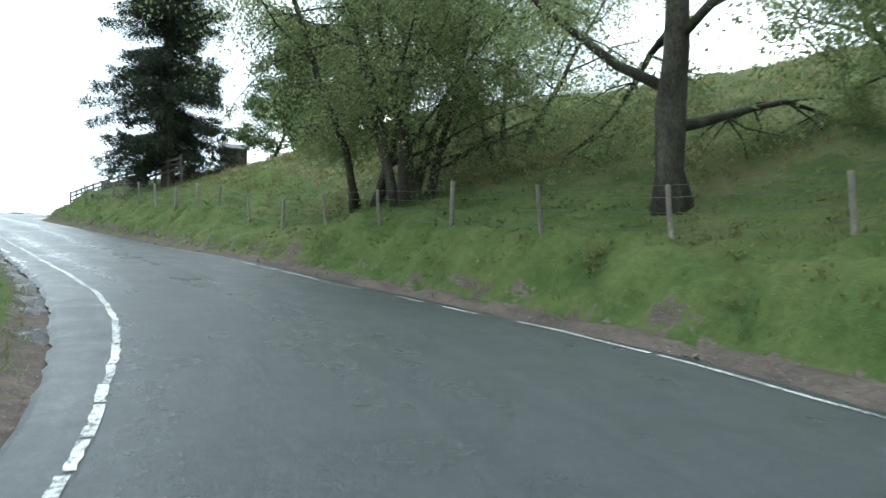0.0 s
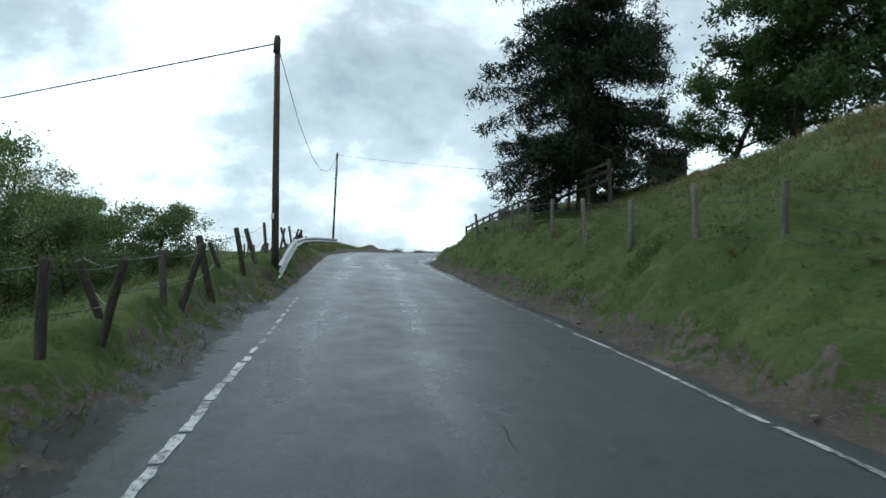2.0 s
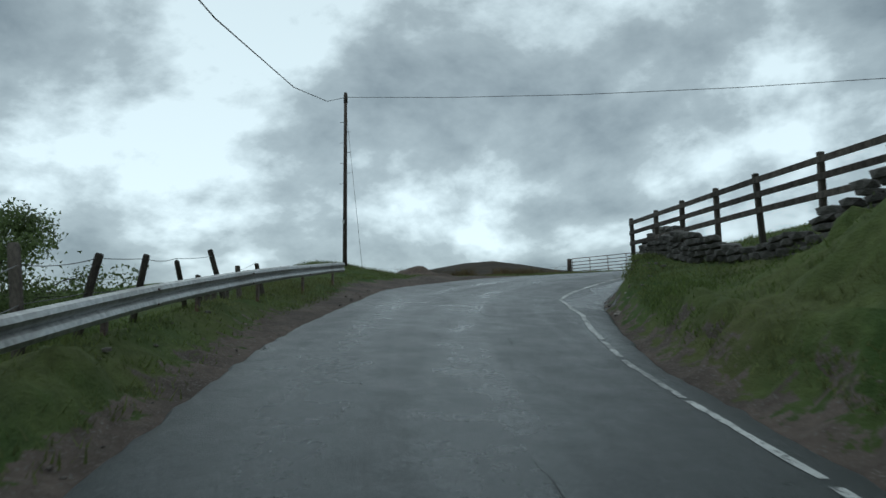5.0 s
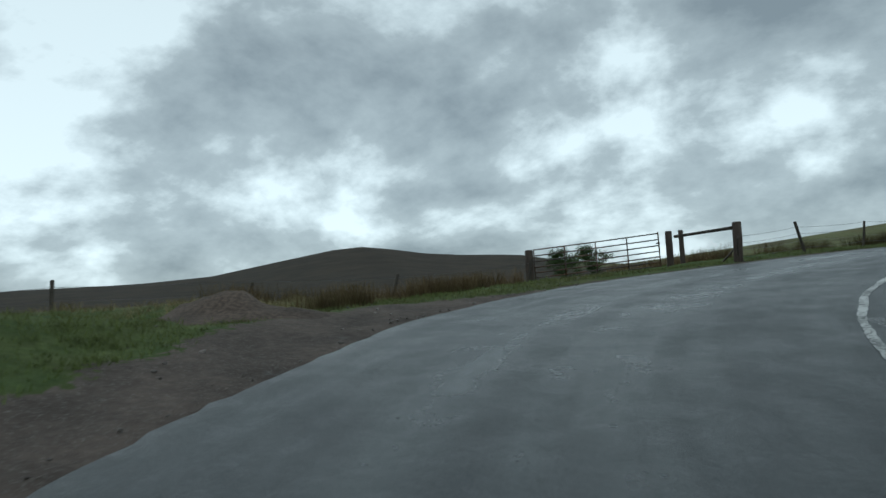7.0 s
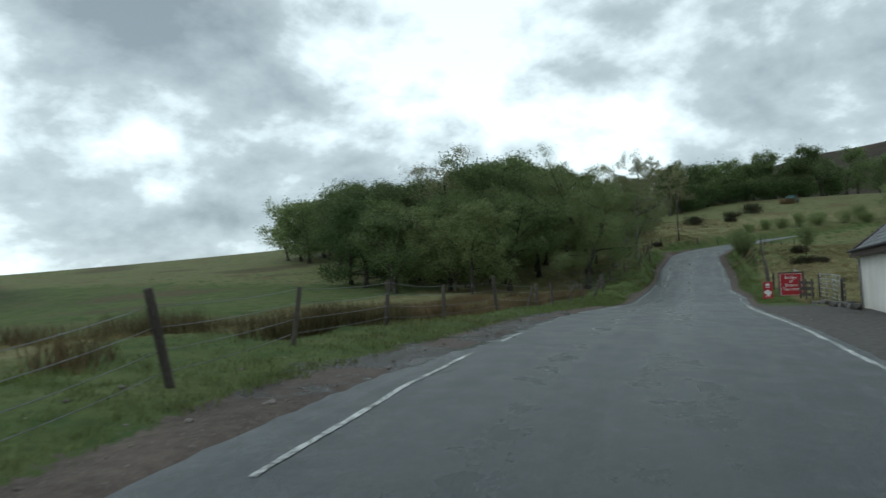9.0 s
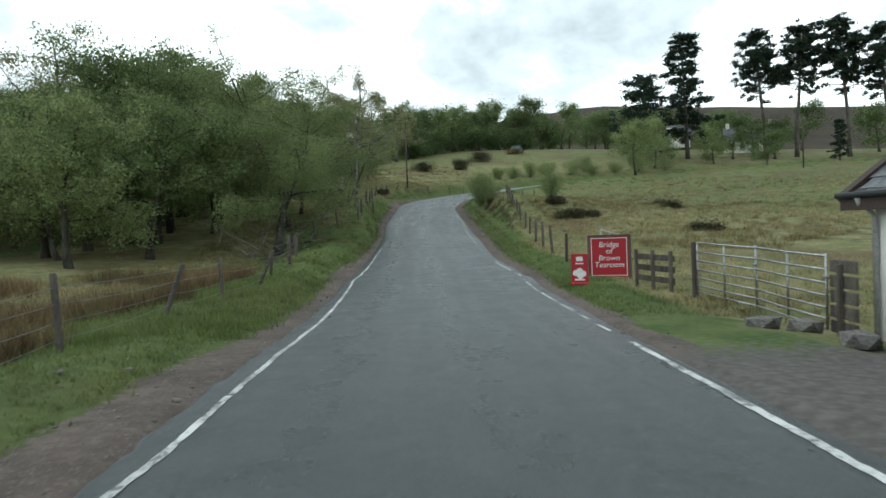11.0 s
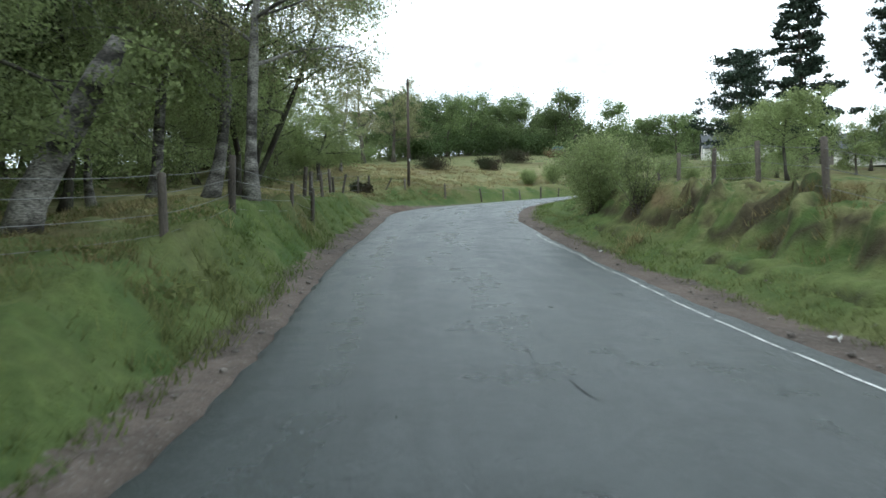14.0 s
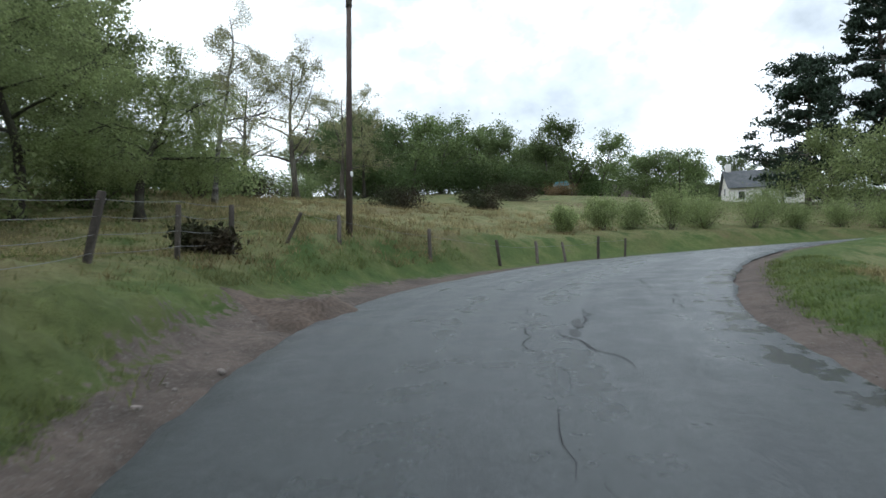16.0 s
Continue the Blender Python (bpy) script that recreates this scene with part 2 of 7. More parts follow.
def asphalt_material():
    """Worn, damp asphalt: stone chips, wheel tracks polished along the lane, patches."""
    m = bpy.data.materials.new("asphalt")
    m.use_nodes = True
    tree = m.node_tree
    shader = tree.nodes["Principled BSDF"]
    worn = tree.nodes.new("ShaderNodeAttribute")
    worn.attribute_name = "worn"
    wide, middle, chips, mottle = noise_node(tree, 0.25, 3), noise_node(tree, 1.6, 7, rough=0.65), noise_node(tree, 34.0, 5, rough=0.8), noise_node(tree, 9.0, 6, rough=0.75)
    lane = tree.nodes.new("ShaderNodeAttribute")
    lane.attribute_name = "lane"
    streaks = []
    for scale, detail in ((1.0, 3.0), (3.4, 5.0)):
        n = tree.nodes.new("ShaderNodeTexNoise")
        n.inputs["Scale"].default_value, n.inputs["Detail"].default_value, n.inputs["Distortion"].default_value = scale, detail, 0.25
        link_nodes(tree, (lane.outputs["Vector"], n.inputs["Vector"]))
        streaks.append(n.outputs[0])
    colour = mixed(tree, ranged(tree, chips.outputs[0], 0.4, 0.62), (0.02, 0.025, 0.027), (0.13, 0.147, 0.153))
    colour = mixed(tree, ranged(tree, mottle.outputs[0], 0.4, 0.62), colour, (0.052, 0.061, 0.065))
    colour = mixed(tree, ranged(tree, streaks[0], 0.45, 0.75, 0.0, 0.28), colour, (0.1, 0.115, 0.121))
    colour = mixed(tree, ranged(tree, streaks[1], 0.45, 0.75, 0.0, 0.28), colour, (0.042, 0.047, 0.05))
    colour = mixed(tree, ranged(tree, middle.outputs[0], 0.5, 0.72, 0.0, 0.5), colour, (0.076, 0.087, 0.091))
    colour = mixed(tree, arithmetic(tree, "MULTIPLY", worn.outputs["Fac"], 0.4), colour, (0.086, 0.099, 0.104))
    damp = arithmetic(tree, "ADD", ranged(tree, wide.outputs[0], 0.35, 0.65, 0.03, 0.1), ranged(tree, middle.outputs[0], 0.3, 0.7, 0.23, 0.44))
    damp = arithmetic(tree, "SUBTRACT", damp, arithmetic(tree, "MULTIPLY", worn.outputs["Fac"], 0.12))
    damp = arithmetic(tree, "SUBTRACT", damp, ranged(tree, streaks[0], 0.45, 0.75, 0.0, 0.08))
    puddle = tree.nodes.new("ShaderNodeAttribute")
    puddle.attribute_name = "puddle"
    water = ranged(tree, arithmetic(tree, "ADD", puddle.outputs["Fac"], ranged(tree, middle.outputs[0], 0.25, 0.75, -0.5, 0.5)), 0.5, 0.62)
    damp = arithmetic(tree, "MULTIPLY", damp, ranged(tree, water, 0.0, 1.0, 1.0, 0.3))
    link_nodes(tree, (mixed(tree, water, colour, (0.034, 0.037, 0.038)), shader.inputs["Base Color"]))
    link_nodes(tree, (damp, shader.inputs["Roughness"]))
    shader.inputs["Specular IOR Level"].default_value = 0.5
    relief = tree.nodes.new("ShaderNodeBump")
    relief.inputs["Strength"].default_value, relief.inputs["Distance"].default_value = 0.85, 0.02
    link_nodes(tree, (arithmetic(tree, "ADD", chips.outputs[0], mottle.outputs[0]), relief.inputs["Height"]), (relief.outputs[0], shader.inputs["Normal"]))
    return m


GROUND, ASPHALT = ground_material(), asphalt_material()


def line_paint():
    """Road paint, chipped down to the asphalt."""
    m = bpy.data.materials.new("line_paint")
    m.use_nodes = True
    tree = m.node_tree
    shader = tree.nodes["Principled BSDF"]
    chips, dirt = noise_node(tree, 16.0, 6, rough=0.75), noise_node(tree, 1.3, 4)
    colour = mixed(tree, ranged(tree, dirt.outputs[0], 0.35, 0.65), (0.66, 0.67, 0.65), (0.44, 0.45, 0.44))
    worn = arithmetic(tree, "ADD", chips.outputs[0], ranged(tree, dirt.outputs[0], 0.3, 0.7, -0.06, 0.1))
    colour = mixed(tree, ranged(tree, worn, 0.52, 0.6), colour, (0.1, 0.105, 0.105))
    link_nodes(tree, (colour, shader.inputs["Base Color"]))
    shader.inputs["Roughness"].default_value = 0.55
    return m


LINE_PAINT = line_paint()
OLD_WOOD = material("weathered_wood", (0.115, 0.098, 0.082), 0.9, scale=9, vary=0.5, second=(0.06, 0.05, 0.042), per_object=0.3, stretch=(3, 3, 0.6))
PALE_WOOD = material("pale_wood", (0.24, 0.215, 0.18), 0.9, scale=9, vary=0.45, second=(0.12, 0.105, 0.085), per_object=0.25, stretch=(3, 3, 0.6))
POLE_WOOD = material("pole_wood", (0.075, 0.056, 0.047), 0.85, scale=5, vary=0.5, second=(0.11, 0.085, 0.07), stretch=(4, 4, 0.3))
WIRE = material("wire", (0.2, 0.2, 0.2), 0.5, 0.7, vary=0.2, bump=0)
GALVANISED = material("galvanised_steel", (0.42, 0.43, 0.43), 0.42, 0.75, scale=5, vary=0.35, second=(0.3, 0.3, 0.29), bump=0.1)
GATE_STEEL = material("gate_steel", (0.12, 0.1, 0.09), 0.6, 0.4, scale=9, vary=0.4, second=(0.2, 0.12, 0.08), bump=0.15)
BARK = material("bark", (0.09, 0.075, 0.06), 0.95, scale=9, vary=0.6, second=(0.15, 0.14, 0.11), bump=1.0, stretch=(1, 1, 0.35))
DARK_BARK = material("dark_bark", (0.045, 0.038, 0.03), 0.95, scale=8, vary=0.6, second=(0.085, 0.085, 0.06), bump=1.0, stretch=(1.4, 1.4, 0.5))
BIRCH_BARK = material("birch_bark", (0.3, 0.285, 0.26), 0.9, scale=9, vary=0.7, second=(0.05, 0.045, 0.04), bump=0.9, stretch=(0.7, 0.7, 1.3))
LEAF_FRESH = material("leaf_fresh", (0.275, 0.33, 0.145), 0.6, scale=1.2, vary=0.3, bump=0, fleck=0.35, spec=0.25, per_object=0.2, through_light=0.62)
LEAF_DEEP = material("leaf_deep", (0.17, 0.225, 0.09), 0.6, scale=1.2, vary=0.3, bump=0, fleck=0.35, spec=0.25, per_object=0.28, through_light=0.5)
LEAF_DARK = material("leaf_dark", (0.1, 0.15, 0.055), 0.6, scale=1.2, vary=0.3, bump=0, fleck=0.35, spec=0.25, per_object=0.2, through_light=0.4)
LEAF_BUD = material("leaf_bud", (0.32, 0.32, 0.17), 0.65, scale=1.2, vary=0.3, bump=0, fleck=0.35, spec=0.2, per_object=0.15, through_light=0.45)
NEEDLES = material("needles", (0.038, 0.05, 0.032), 0.7, scale=1.2, vary=0.35, bump=0, fleck=0.4, spec=0.2, per_object=0.15, through_light=0.12)
PINE_NEEDLES = material("pine_needles", (0.035, 0.055, 0.035), 0.7, scale=1.2, vary=0.35, bump=0, fleck=0.4, spec=0.2, per_object=0.15, through_light=0.12)
GORSE = material("gorse", (0.035, 0.042, 0.018), 0.8, scale=1.5, vary=0.4, bump=0, fleck=0.4, spec=0.15, second=(0.06, 0.045, 0.03))
GRASS_LEAF = material("grass_leaf", (0.14, 0.19, 0.058), 0.7, scale=0.5, vary=0.35, bump=0, fleck=0.35, spec=0.2, second=(0.17, 0.185, 0.075), through_light=0.5)
DRY_GRASS = material("dry_grass", (0.36, 0.31, 0.165), 0.8, scale=0.5, vary=0.35, bump=0, fleck=0.35, spec=0.15, second=(0.2, 0.165, 0.08), through_light=0.35)
RUSHES = material("brown_rushes", (0.2, 0.14, 0.075), 0.8, scale=0.5, vary=0.4, bump=0, fleck=0.4, spec=0.15, second=(0.12, 0.1, 0.05), through_light=0.2)
ROCK = material("rock", (0.17, 0.16, 0.15), 0.9, scale=4, vary=0.5, second=(0.09, 0.085, 0.075), per_object=0.25, bump=0.8)
PALE_ROCK = material("pale_rock", (0.27, 0.27, 0.255), 0.95, scale=5, vary=0.5, second=(0.13, 0.135, 0.115), bump=0.9)
PEBBLE = material("pebble", (0.24, 0.21, 0.19), 0.9, scale=4, vary=0.5, second=(0.15, 0.135, 0.12), fleck=0.4, bump=0.5)
LITTER = material("litter_white", (0.7, 0.7, 0.68), 0.7, scale=8, vary=0.2)
HARLING = material("white_harling", (0.83, 0.81, 0.765), 0.95, scale=3, vary=0.09, second=(0.75, 0.72, 0.66), bump=0.35)
BROWN_PAINT = material("brown_paint", (0.075, 0.05, 0.042), 0.6, scale=6, vary=0.3, bump=0.15, per_object=0.1)
SLATE = material("slate", (0.082, 0.092, 0.1), 0.5, scale=6, vary=0.4, bump=0.35, per_object=0.32, second=(0.13, 0.135, 0.14))
SIGN_RED = material("sign_red", (0.36, 0.014, 0.022), 0.45, scale=4, vary=0.12, bump=0.05)
WHITE_PAINT = material("white_paint", (0.75, 0.75, 0.73), 0.5, scale=6, vary=0.15, bump=0.05)
GUTTER = material("grey_pipe", (0.45, 0.45, 0.44), 0.5, scale=6, vary=0.25, bump=0.1)
CAR_PAINT = material("car_paint", (0.02, 0.1, 0.115), 0.5, 0.2, scale=2, vary=0.1, bump=0)
# dark rubber, cables and panes; also the painted gloom behind the cottage window
DARK = material("dark_backing_and_trim", (0.02, 0.022, 0.024), 0.7, scale=3, vary=0.3, bump=0.05)
BLIND = material("green_blind", (0.09, 0.2, 0.19), 0.8, scale=5, vary=0.2, bump=0.1)


def glass_material():
    m = bpy.data.materials.new("window_glass")
    m.use_nodes = True
    shader = m.node_tree.nodes["Principled BSDF"]
    shader.inputs["Base Color"].default_value = (0.9, 0.95, 0.95, 1)
    shader.inputs["Roughness"].default_value, shader.inputs["Transmission Weight"].default_value, shader.inputs["IOR"].default_value = 0.03, 1.0, 1.45
    return m


GLASS = glass_material()

# ---- road line and ground heights ----
ROAD_LINE = [
    (4.75, -22.72, -2.50), (3.28, -15.67, -1.72), (1.81, -8.62, -0.95), (0.35, -1.57, -0.18),
    (-1.34, 5.42, 0.62), (-4.73, 11.76, 1.57), (-8.99, 17.56, 2.58), (-13.43, 23.23, 3.50),
    (-17.93, 28.85, 4.51), (-22.31, 34.56, 5.44), (-26.89, 40.12, 6.31), (-31.35, 45.77, 7.20),
    (-35.13, 51.88, 8.01), (-37.57, 58.63, 8.78), (-37.61, 65.79, 9.56), (-34.98, 72.44, 10.12),
    (-30.37, 77.96, 10.49), (-25.20, 82.98, 10.64), (-19.98, 87.93, 10.67), (-14.77, 92.91, 10.58),
    (-9.49, 97.80, 10.42), (-4.25, 102.74, 10.41), (1.00, 107.66, 10.82), (6.18, 112.66, 11.14),
    (11.40, 117.62, 11.61), (16.63, 122.57, 12.28), (22.02, 127.34, 13.01), (33.81, 135.54, 14.82),
    (42.89, 138.56, 15.79), (52.45, 139.07, 16.75), (64.04, 136.17, 17.72), (76.54, 129.04, 18.44),
    (93.04, 119.22, 19.40), (118.81, 103.87, 20.90), (139.43, 91.58, 22.10),
]
CROSS = [ -0.007, -0.007, -0.007, -0.007, -0.007, 0.010, 0.032, -0.001, -0.025, -0.021, -0.014, -0.034, -0.061, -0.073, -0.053, -0.045, -0.052, -0.054, -0.043, -0.029, -0.020, -0.018, -0.009, -0.010, -0.027, -0.038, -0.031, 0.000, 0.000, 0.000, 0.000, 0.000, 0.000, 0.000, 0.000 ]
# Lateral places from the driven line, by metres along it: the asphalt's edges and the painted lines
EDGE_LEFT = [(0, -1.8), (24, -1.87), (28, -1.9), (34, -1.95), (37, -2.1), (40.4, -1.8), (44, -1.76), (48, -1.9), (52, -2.0), (69.6, -1.97), (72.2, -2.17), (75.6, -2.7), (79, -2.82), (81, -2.85), (83, -3.15), (90, -3.35), (93.3, -3.16), (95, -2.92), (99, -2.85), (105.6, -2.38),
             (112.8, -2.34), (120, -1.98), (138, -2.22), (145.2, -1.82), (149, -1.76), (155, -1.6), (160.8, -1.54), (165.6, -1.64), (171.2, -1.63), (176, -1.88), (180, -2.12), (183, -2.5), (186, -2.72), (190, -2.95), (195, -3.4), (306, -3.3)]
EDGE_RIGHT = [(0, 5.4), (15.6, 5.4), (19.2, 4.85), (22.8, 4.2), (27.6, 3.7), (32.4, 3.48), (39.6, 3.7), (48, 3.0), (54, 2.95), (62.4, 3.3), (69.6, 4.2), (81.6, 4.44), (88.8, 4.2), (96, 3.72),
              (109.2, 3.6), (116.4, 3.3), (123.6, 3.46), (138, 4.2), (144, 3.7), (156, 4.4), (166, 4.62), (170.4, 4.72), (173, 4.36), (176.4, 3.98), (180.3, 3.45), (184, 3.45), (188, 3.55), (192, 3.9), (198, 3.9), (306, 3.6)]
PAINT_LEFT = [(0, -1.32), (15.6, -1.3), (19.2, -1.1), (22, -1.08), (24, -1.18), (28, -1.28), (33, -1.36), (39.6, -1.36), (84, -2.4), (94.8, -2.06), (105, -2.08), (112.8, -2.14), (120, -1.65), (129, -1.7), (138.5, -1.92), (140, -1.76), (142.6, -1.63), (147, -1.55), (152, -1.42), (155.4, -1.31), (160.8, -1.21)]
PAINT_RIGHT = [(0, 5.04), (15.6, 5.06), (17.4, 4.9), (19.2, 4.5), (21, 4.15), (23, 3.74), (25.5, 3.5), (27, 3.32), (29, 3.15), (32, 3.15), (35, 3.28), (38, 3.24), (41.4, 3.08), (45, 2.85), (47.7, 2.65), (50, 2.55), (54, 2.6), (62.4, 2.9), (69.6, 3.54), (72.4, 3.34), (74.4, 3.1), (76, 3.13), (81.6, 3.27), (88.8, 3.32), (96, 3.42),
               (109.2, 3.29), (113, 3.14), (118, 3.02), (122.6, 3.2), (130, 3.45), (138.8, 3.86), (140, 3.72), (142, 3.55), (144, 3.36), (154.6, 3.9), (161.5, 4.08), (165, 4.28), (170, 4.5), (171.6, 4.3), (173.6, 4.0), (176, 3.74), (180, 3.3)]


def smooth_line(points, cross, steps):
    """Catmull-Rom through the points, at even parameter steps."""
    p = np.column_stack([np.array(points, float), np.array(cross, float)])
    p = np.vstack([2 * p[0] - p[1], p, 2 * p[-1] - p[-2]])
    rows = []
    for i in range(1, len(p) - 2):
        for k in range(steps):
            u = k / steps
            a, b, c, d = p[i - 1], p[i], p[i + 1], p[i + 2]
            rows.append(0.5 * (2 * b + (c - a) * u + (2 * a - 5 * b + 4 * c - d) * u * u + (3 * b - a - 3 * c + d) * u**3))
    rows.append(p[-2])
    return np.array(rows)


ROAD = smooth_line(ROAD_LINE, CROSS, 12)
ROAD_S = np.r_[0, np.cumsum(np.linalg.norm(np.diff(ROAD[:, :2], axis=0), axis=1))] - 14.4
ROAD_T = np.gradient(ROAD[:, :2], axis=0)
ROAD_T /= np.linalg.norm(ROAD_T, axis=1)[:, None]
ROAD_R = np.column_stack([ROAD_T[:, 1], -ROAD_T[:, 0]])


def table(rows, s):
    a = np.array(rows, float)
    return np.interp(s, a[:, 0], a[:, 1])


def at_road(s, l):
    """The place on the road's surface (carried on sideways) at s metres along and l metres to the right."""
    q = np.array([np.interp(s, ROAD_S, ROAD[:, k]) for k in range(4)])
    r = np.array([np.interp(s, ROAD_S, ROAD_R[:, k]) for k in range(2)])
    r /= np.hypot(*r)
    return np.array([q[0] + r[0] * l, q[1] + r[1] * l, q[2] + q[3] * l])


def heading(s):
    """Degrees to the left of +y in which the road runs."""
    t = [np.interp(s, ROAD_S, ROAD_T[:, k]) for k in range(2)]
    return math.degrees(math.atan2(-t[0], t[1]))


# Heights of the land off the road, zone by zone: x, y, z
LAND_WEST = [(-55, 72, 9.9), (-14.4, 4.8, -1.56), (-28.8, 14.4, -1.6), (-39.6, 28.8, 0.2), (-50.4, 43.2, 2.6), (-68.4, 61.2, 10.32), (-50.4, 64.8, 10.2), (-84, 18, 1.0), (-42, 0, -4.2), (-43.2, 72, 10.0), (-46.5, 69, 9.95), (-45.5, 60.4, 9.9), (-44.4, 64.5, 9.55), (-40.8, 78, 10.3), (-57.6, 100.8, 9.36), (-84, 132, 8.4), (-44.2, 57.8, 10.4), (-40, 52.5, 8.9), (-47.6, 53.6, 8.4)]
LAND_HILL = [(9.6, 20.4, 7.6), (-1.2, 38.4, 11.9), (-15.6, 50.4, 10.8), (-18, 46.8, 9.96), (12, 50.4, 12.72), (6, 74.4, 11.52), (-7.2, 88.8, 10.02), (-14.4, 82.2, 10.02), (36, 72, 13.8), (36, 26.4, 14.4), (26.4, 4.8, 9.4), (-19.32, 41.64, 7.56), (6, 10.8, 2.4), (-24, 56, 10.2), (-31, 57, 9.4), (-25.5, 51, 9.3), (-21, 46.5, 9.4), (-24, 66, 10.68), (-18.5, 38.0, 6.95), (-15.2, 33.9, 6.25), (-13.4, 31.7, 5.9), (-11.8, 29.8, 5.6), (-10.0, 27.7, 5.35), (-8.6, 25.9, 4.95), (-7.0, 24.4, 4.15), (-5.3, 22.2, 3.68), (-3.5, 19.9, 3.55), (-1.7, 17.8, 3.35), (0.2, 16.0, 3.1), (2.0, 14.0, 2.7)]
LAND_NORTH = [(-34.2, 83.6, 10.95), (-30.4, 88.2, 10.9), (-21.36, 92.4, 10.32), (-18, 120, 11.16), (-4.8, 200.4, 18), (-36, 168, 13.8), (1.2, 117.6, 10.9), (4.3, 122.5, 11.75), (11.4, 122.2, 13.0), (14.1, 124.8, 13.64), (17.0, 128.5, 14.2), (21.2, 131.4, 14.45), (24.0, 134.1, 14.85), (26.2, 136.2, 15.25), (16.5, 130.4, 14.0), (10.6, 124.9, 12.95), (23.7, 138.7, 14.95), (27.7, 144, 15.9), (34, 148, 17.0), (14.5, 137.2, 13.5), (0.6, 111.84, 11.04), (16.8, 141.6, 14.2), (39.6, 144, 17.1), (49, 143.8, 17.35), (56, 142.6, 17.8), (38.4, 158.4, 19.6), (52.8, 146.4, 18.1), (72, 180, 25), (95, 188, 29), (115, 190, 31)]
LAND_EAST = [(6.96, 104.88, 11.0), (9.3, 106.7, 11.37), (11.7, 108.6, 11.53), (14.6, 110.8, 11.85), (16.9, 112.7, 12.35), (19.2, 114.5, 13.0), (21.1, 116.2, 13.45), (23.4, 118.0, 13.9), (25.6, 119.7, 14.25), (29.0, 122.5, 14.6), (22.7, 114.9, 13.4), (17.5, 109.0, 12.4), (36, 114, 13.44), (72, 115.2, 17.76), (132, 157.2, 28.8), (110.4, 136.8, 24), (24, 93.6, 11.04), (60, 84, 15), (84, 156, 24), (40.8, 127.2, 14.64)]
LAND = np.array(LAND_WEST + LAND_HILL + LAND_NORTH + LAND_EAST, float)
KNOTS = np.vstack([LAND, ROAD[::9, :3]])


def plate(r2):
    return 0.5 * r2 * np.log(r2 + 1e-9)


def fit_plate(k):
    n = len(k)
    d2 = ((k[:, None, :2] - k[None, :, :2]) ** 2).sum(-1)
    a = np.zeros((n + 3, n + 3))
    a[:n, :n] = plate(d2) + 2.0 * np.eye(n)
    a[:n, n:], a[n:, :n] = np.c_[np.ones(n), k[:, :2]], np.c_[np.ones(n), k[:, :2]].T
    return np.linalg.solve(a, np.r_[k[:, 2], 0, 0, 0])


PLATE = fit_plate(KNOTS)
# The far skyline: degrees to the left of +y, degrees up
SKYLINE = [(-180, 3.0), (-110, 5.0), (-85, 7.0), (-75, 8.0), (-68, 8.8), (-62, 9.3), (-57, 9.1), (-53, 8.5), (-45, 7.0), (-30, 4.5), (-18, 2.5), (-5, 1.2), (10, 2.2), (18, 3.35),
           (20, 3.9), (27, 4.3), (32.5, 5.4), (35, 5.3), (40, 4.5), (43.8, 3.7), (48, 3.25), (57, 3.1), (70, 2.8), (110, 2.5), (180, 3.0)]


def smoothstep(a, b, x):
    u = np.clip((x - a) / (b - a), 0, 1)
    return u * u * (3 - 2 * u)


def nearest_road(xy):
    """For rows of x, y: metres along the road, metres to its right, the road's height there."""
    idx = np.empty(len(xy), int)
    for k in range(0, len(xy), 4000):
        part_xy = xy[k:k + 4000]
        idx[k:k + 4000] = (((part_xy[:, None] - ROAD[None, :, :2]) ** 2).sum(-1)).argmin(1)
    off = xy - ROAD[idx, :2]
    along = (off * ROAD_T[idx]).sum(1)
    side = (off * ROAD_R[idx]).sum(1)
    far = np.hypot(off[:, 0], off[:, 1])
    side = np.where(np.abs(side) < 0.7 * far, np.sign(side + 1e-9) * far, side)
    slope = np.gradient(ROAD[:, 2], ROAD_S)[idx]
    return ROAD_S[idx] + along, side, ROAD[idx, 2] + along * np.where(np.abs(along) < 2, slope, 0), ROAD[idx, 3]


# How wide the bare strip beside the asphalt is, by metres along
STRIP_LEFT = [(0, 0.5), (30, 0.45), (38, 0.3), (46, 0.3), (50, 0.45), (62, 0.5), (68, 1.0), (84, 0.8), (90, 0.35), (93, 0.4), (96, 0.8), (100, 1.0), (118, 1.1), (128, 0.6), (140, 0.75), (160, 0.55), (172, 0.8), (306, 0.7)]
STRIP_RIGHT = [(0, 0.8), (20, 0.85), (30, 0.6), (35, 0.45), (60, 0.45), (70, 0.35), (86, 0.35), (92, 0.7), (130, 0.5), (156, 0.8), (170, 0.9), (185, 0.8), (306, 0.5)]
# The gravelled lay-by on the outside of the bend: its width
LAYBY = [(69, 0), (70, 0.9), (74, 1.2), (77, 1.6), (80, 1.8), (82, 2.3), (85, 2.1), (88, 0.6), (89, 0)]
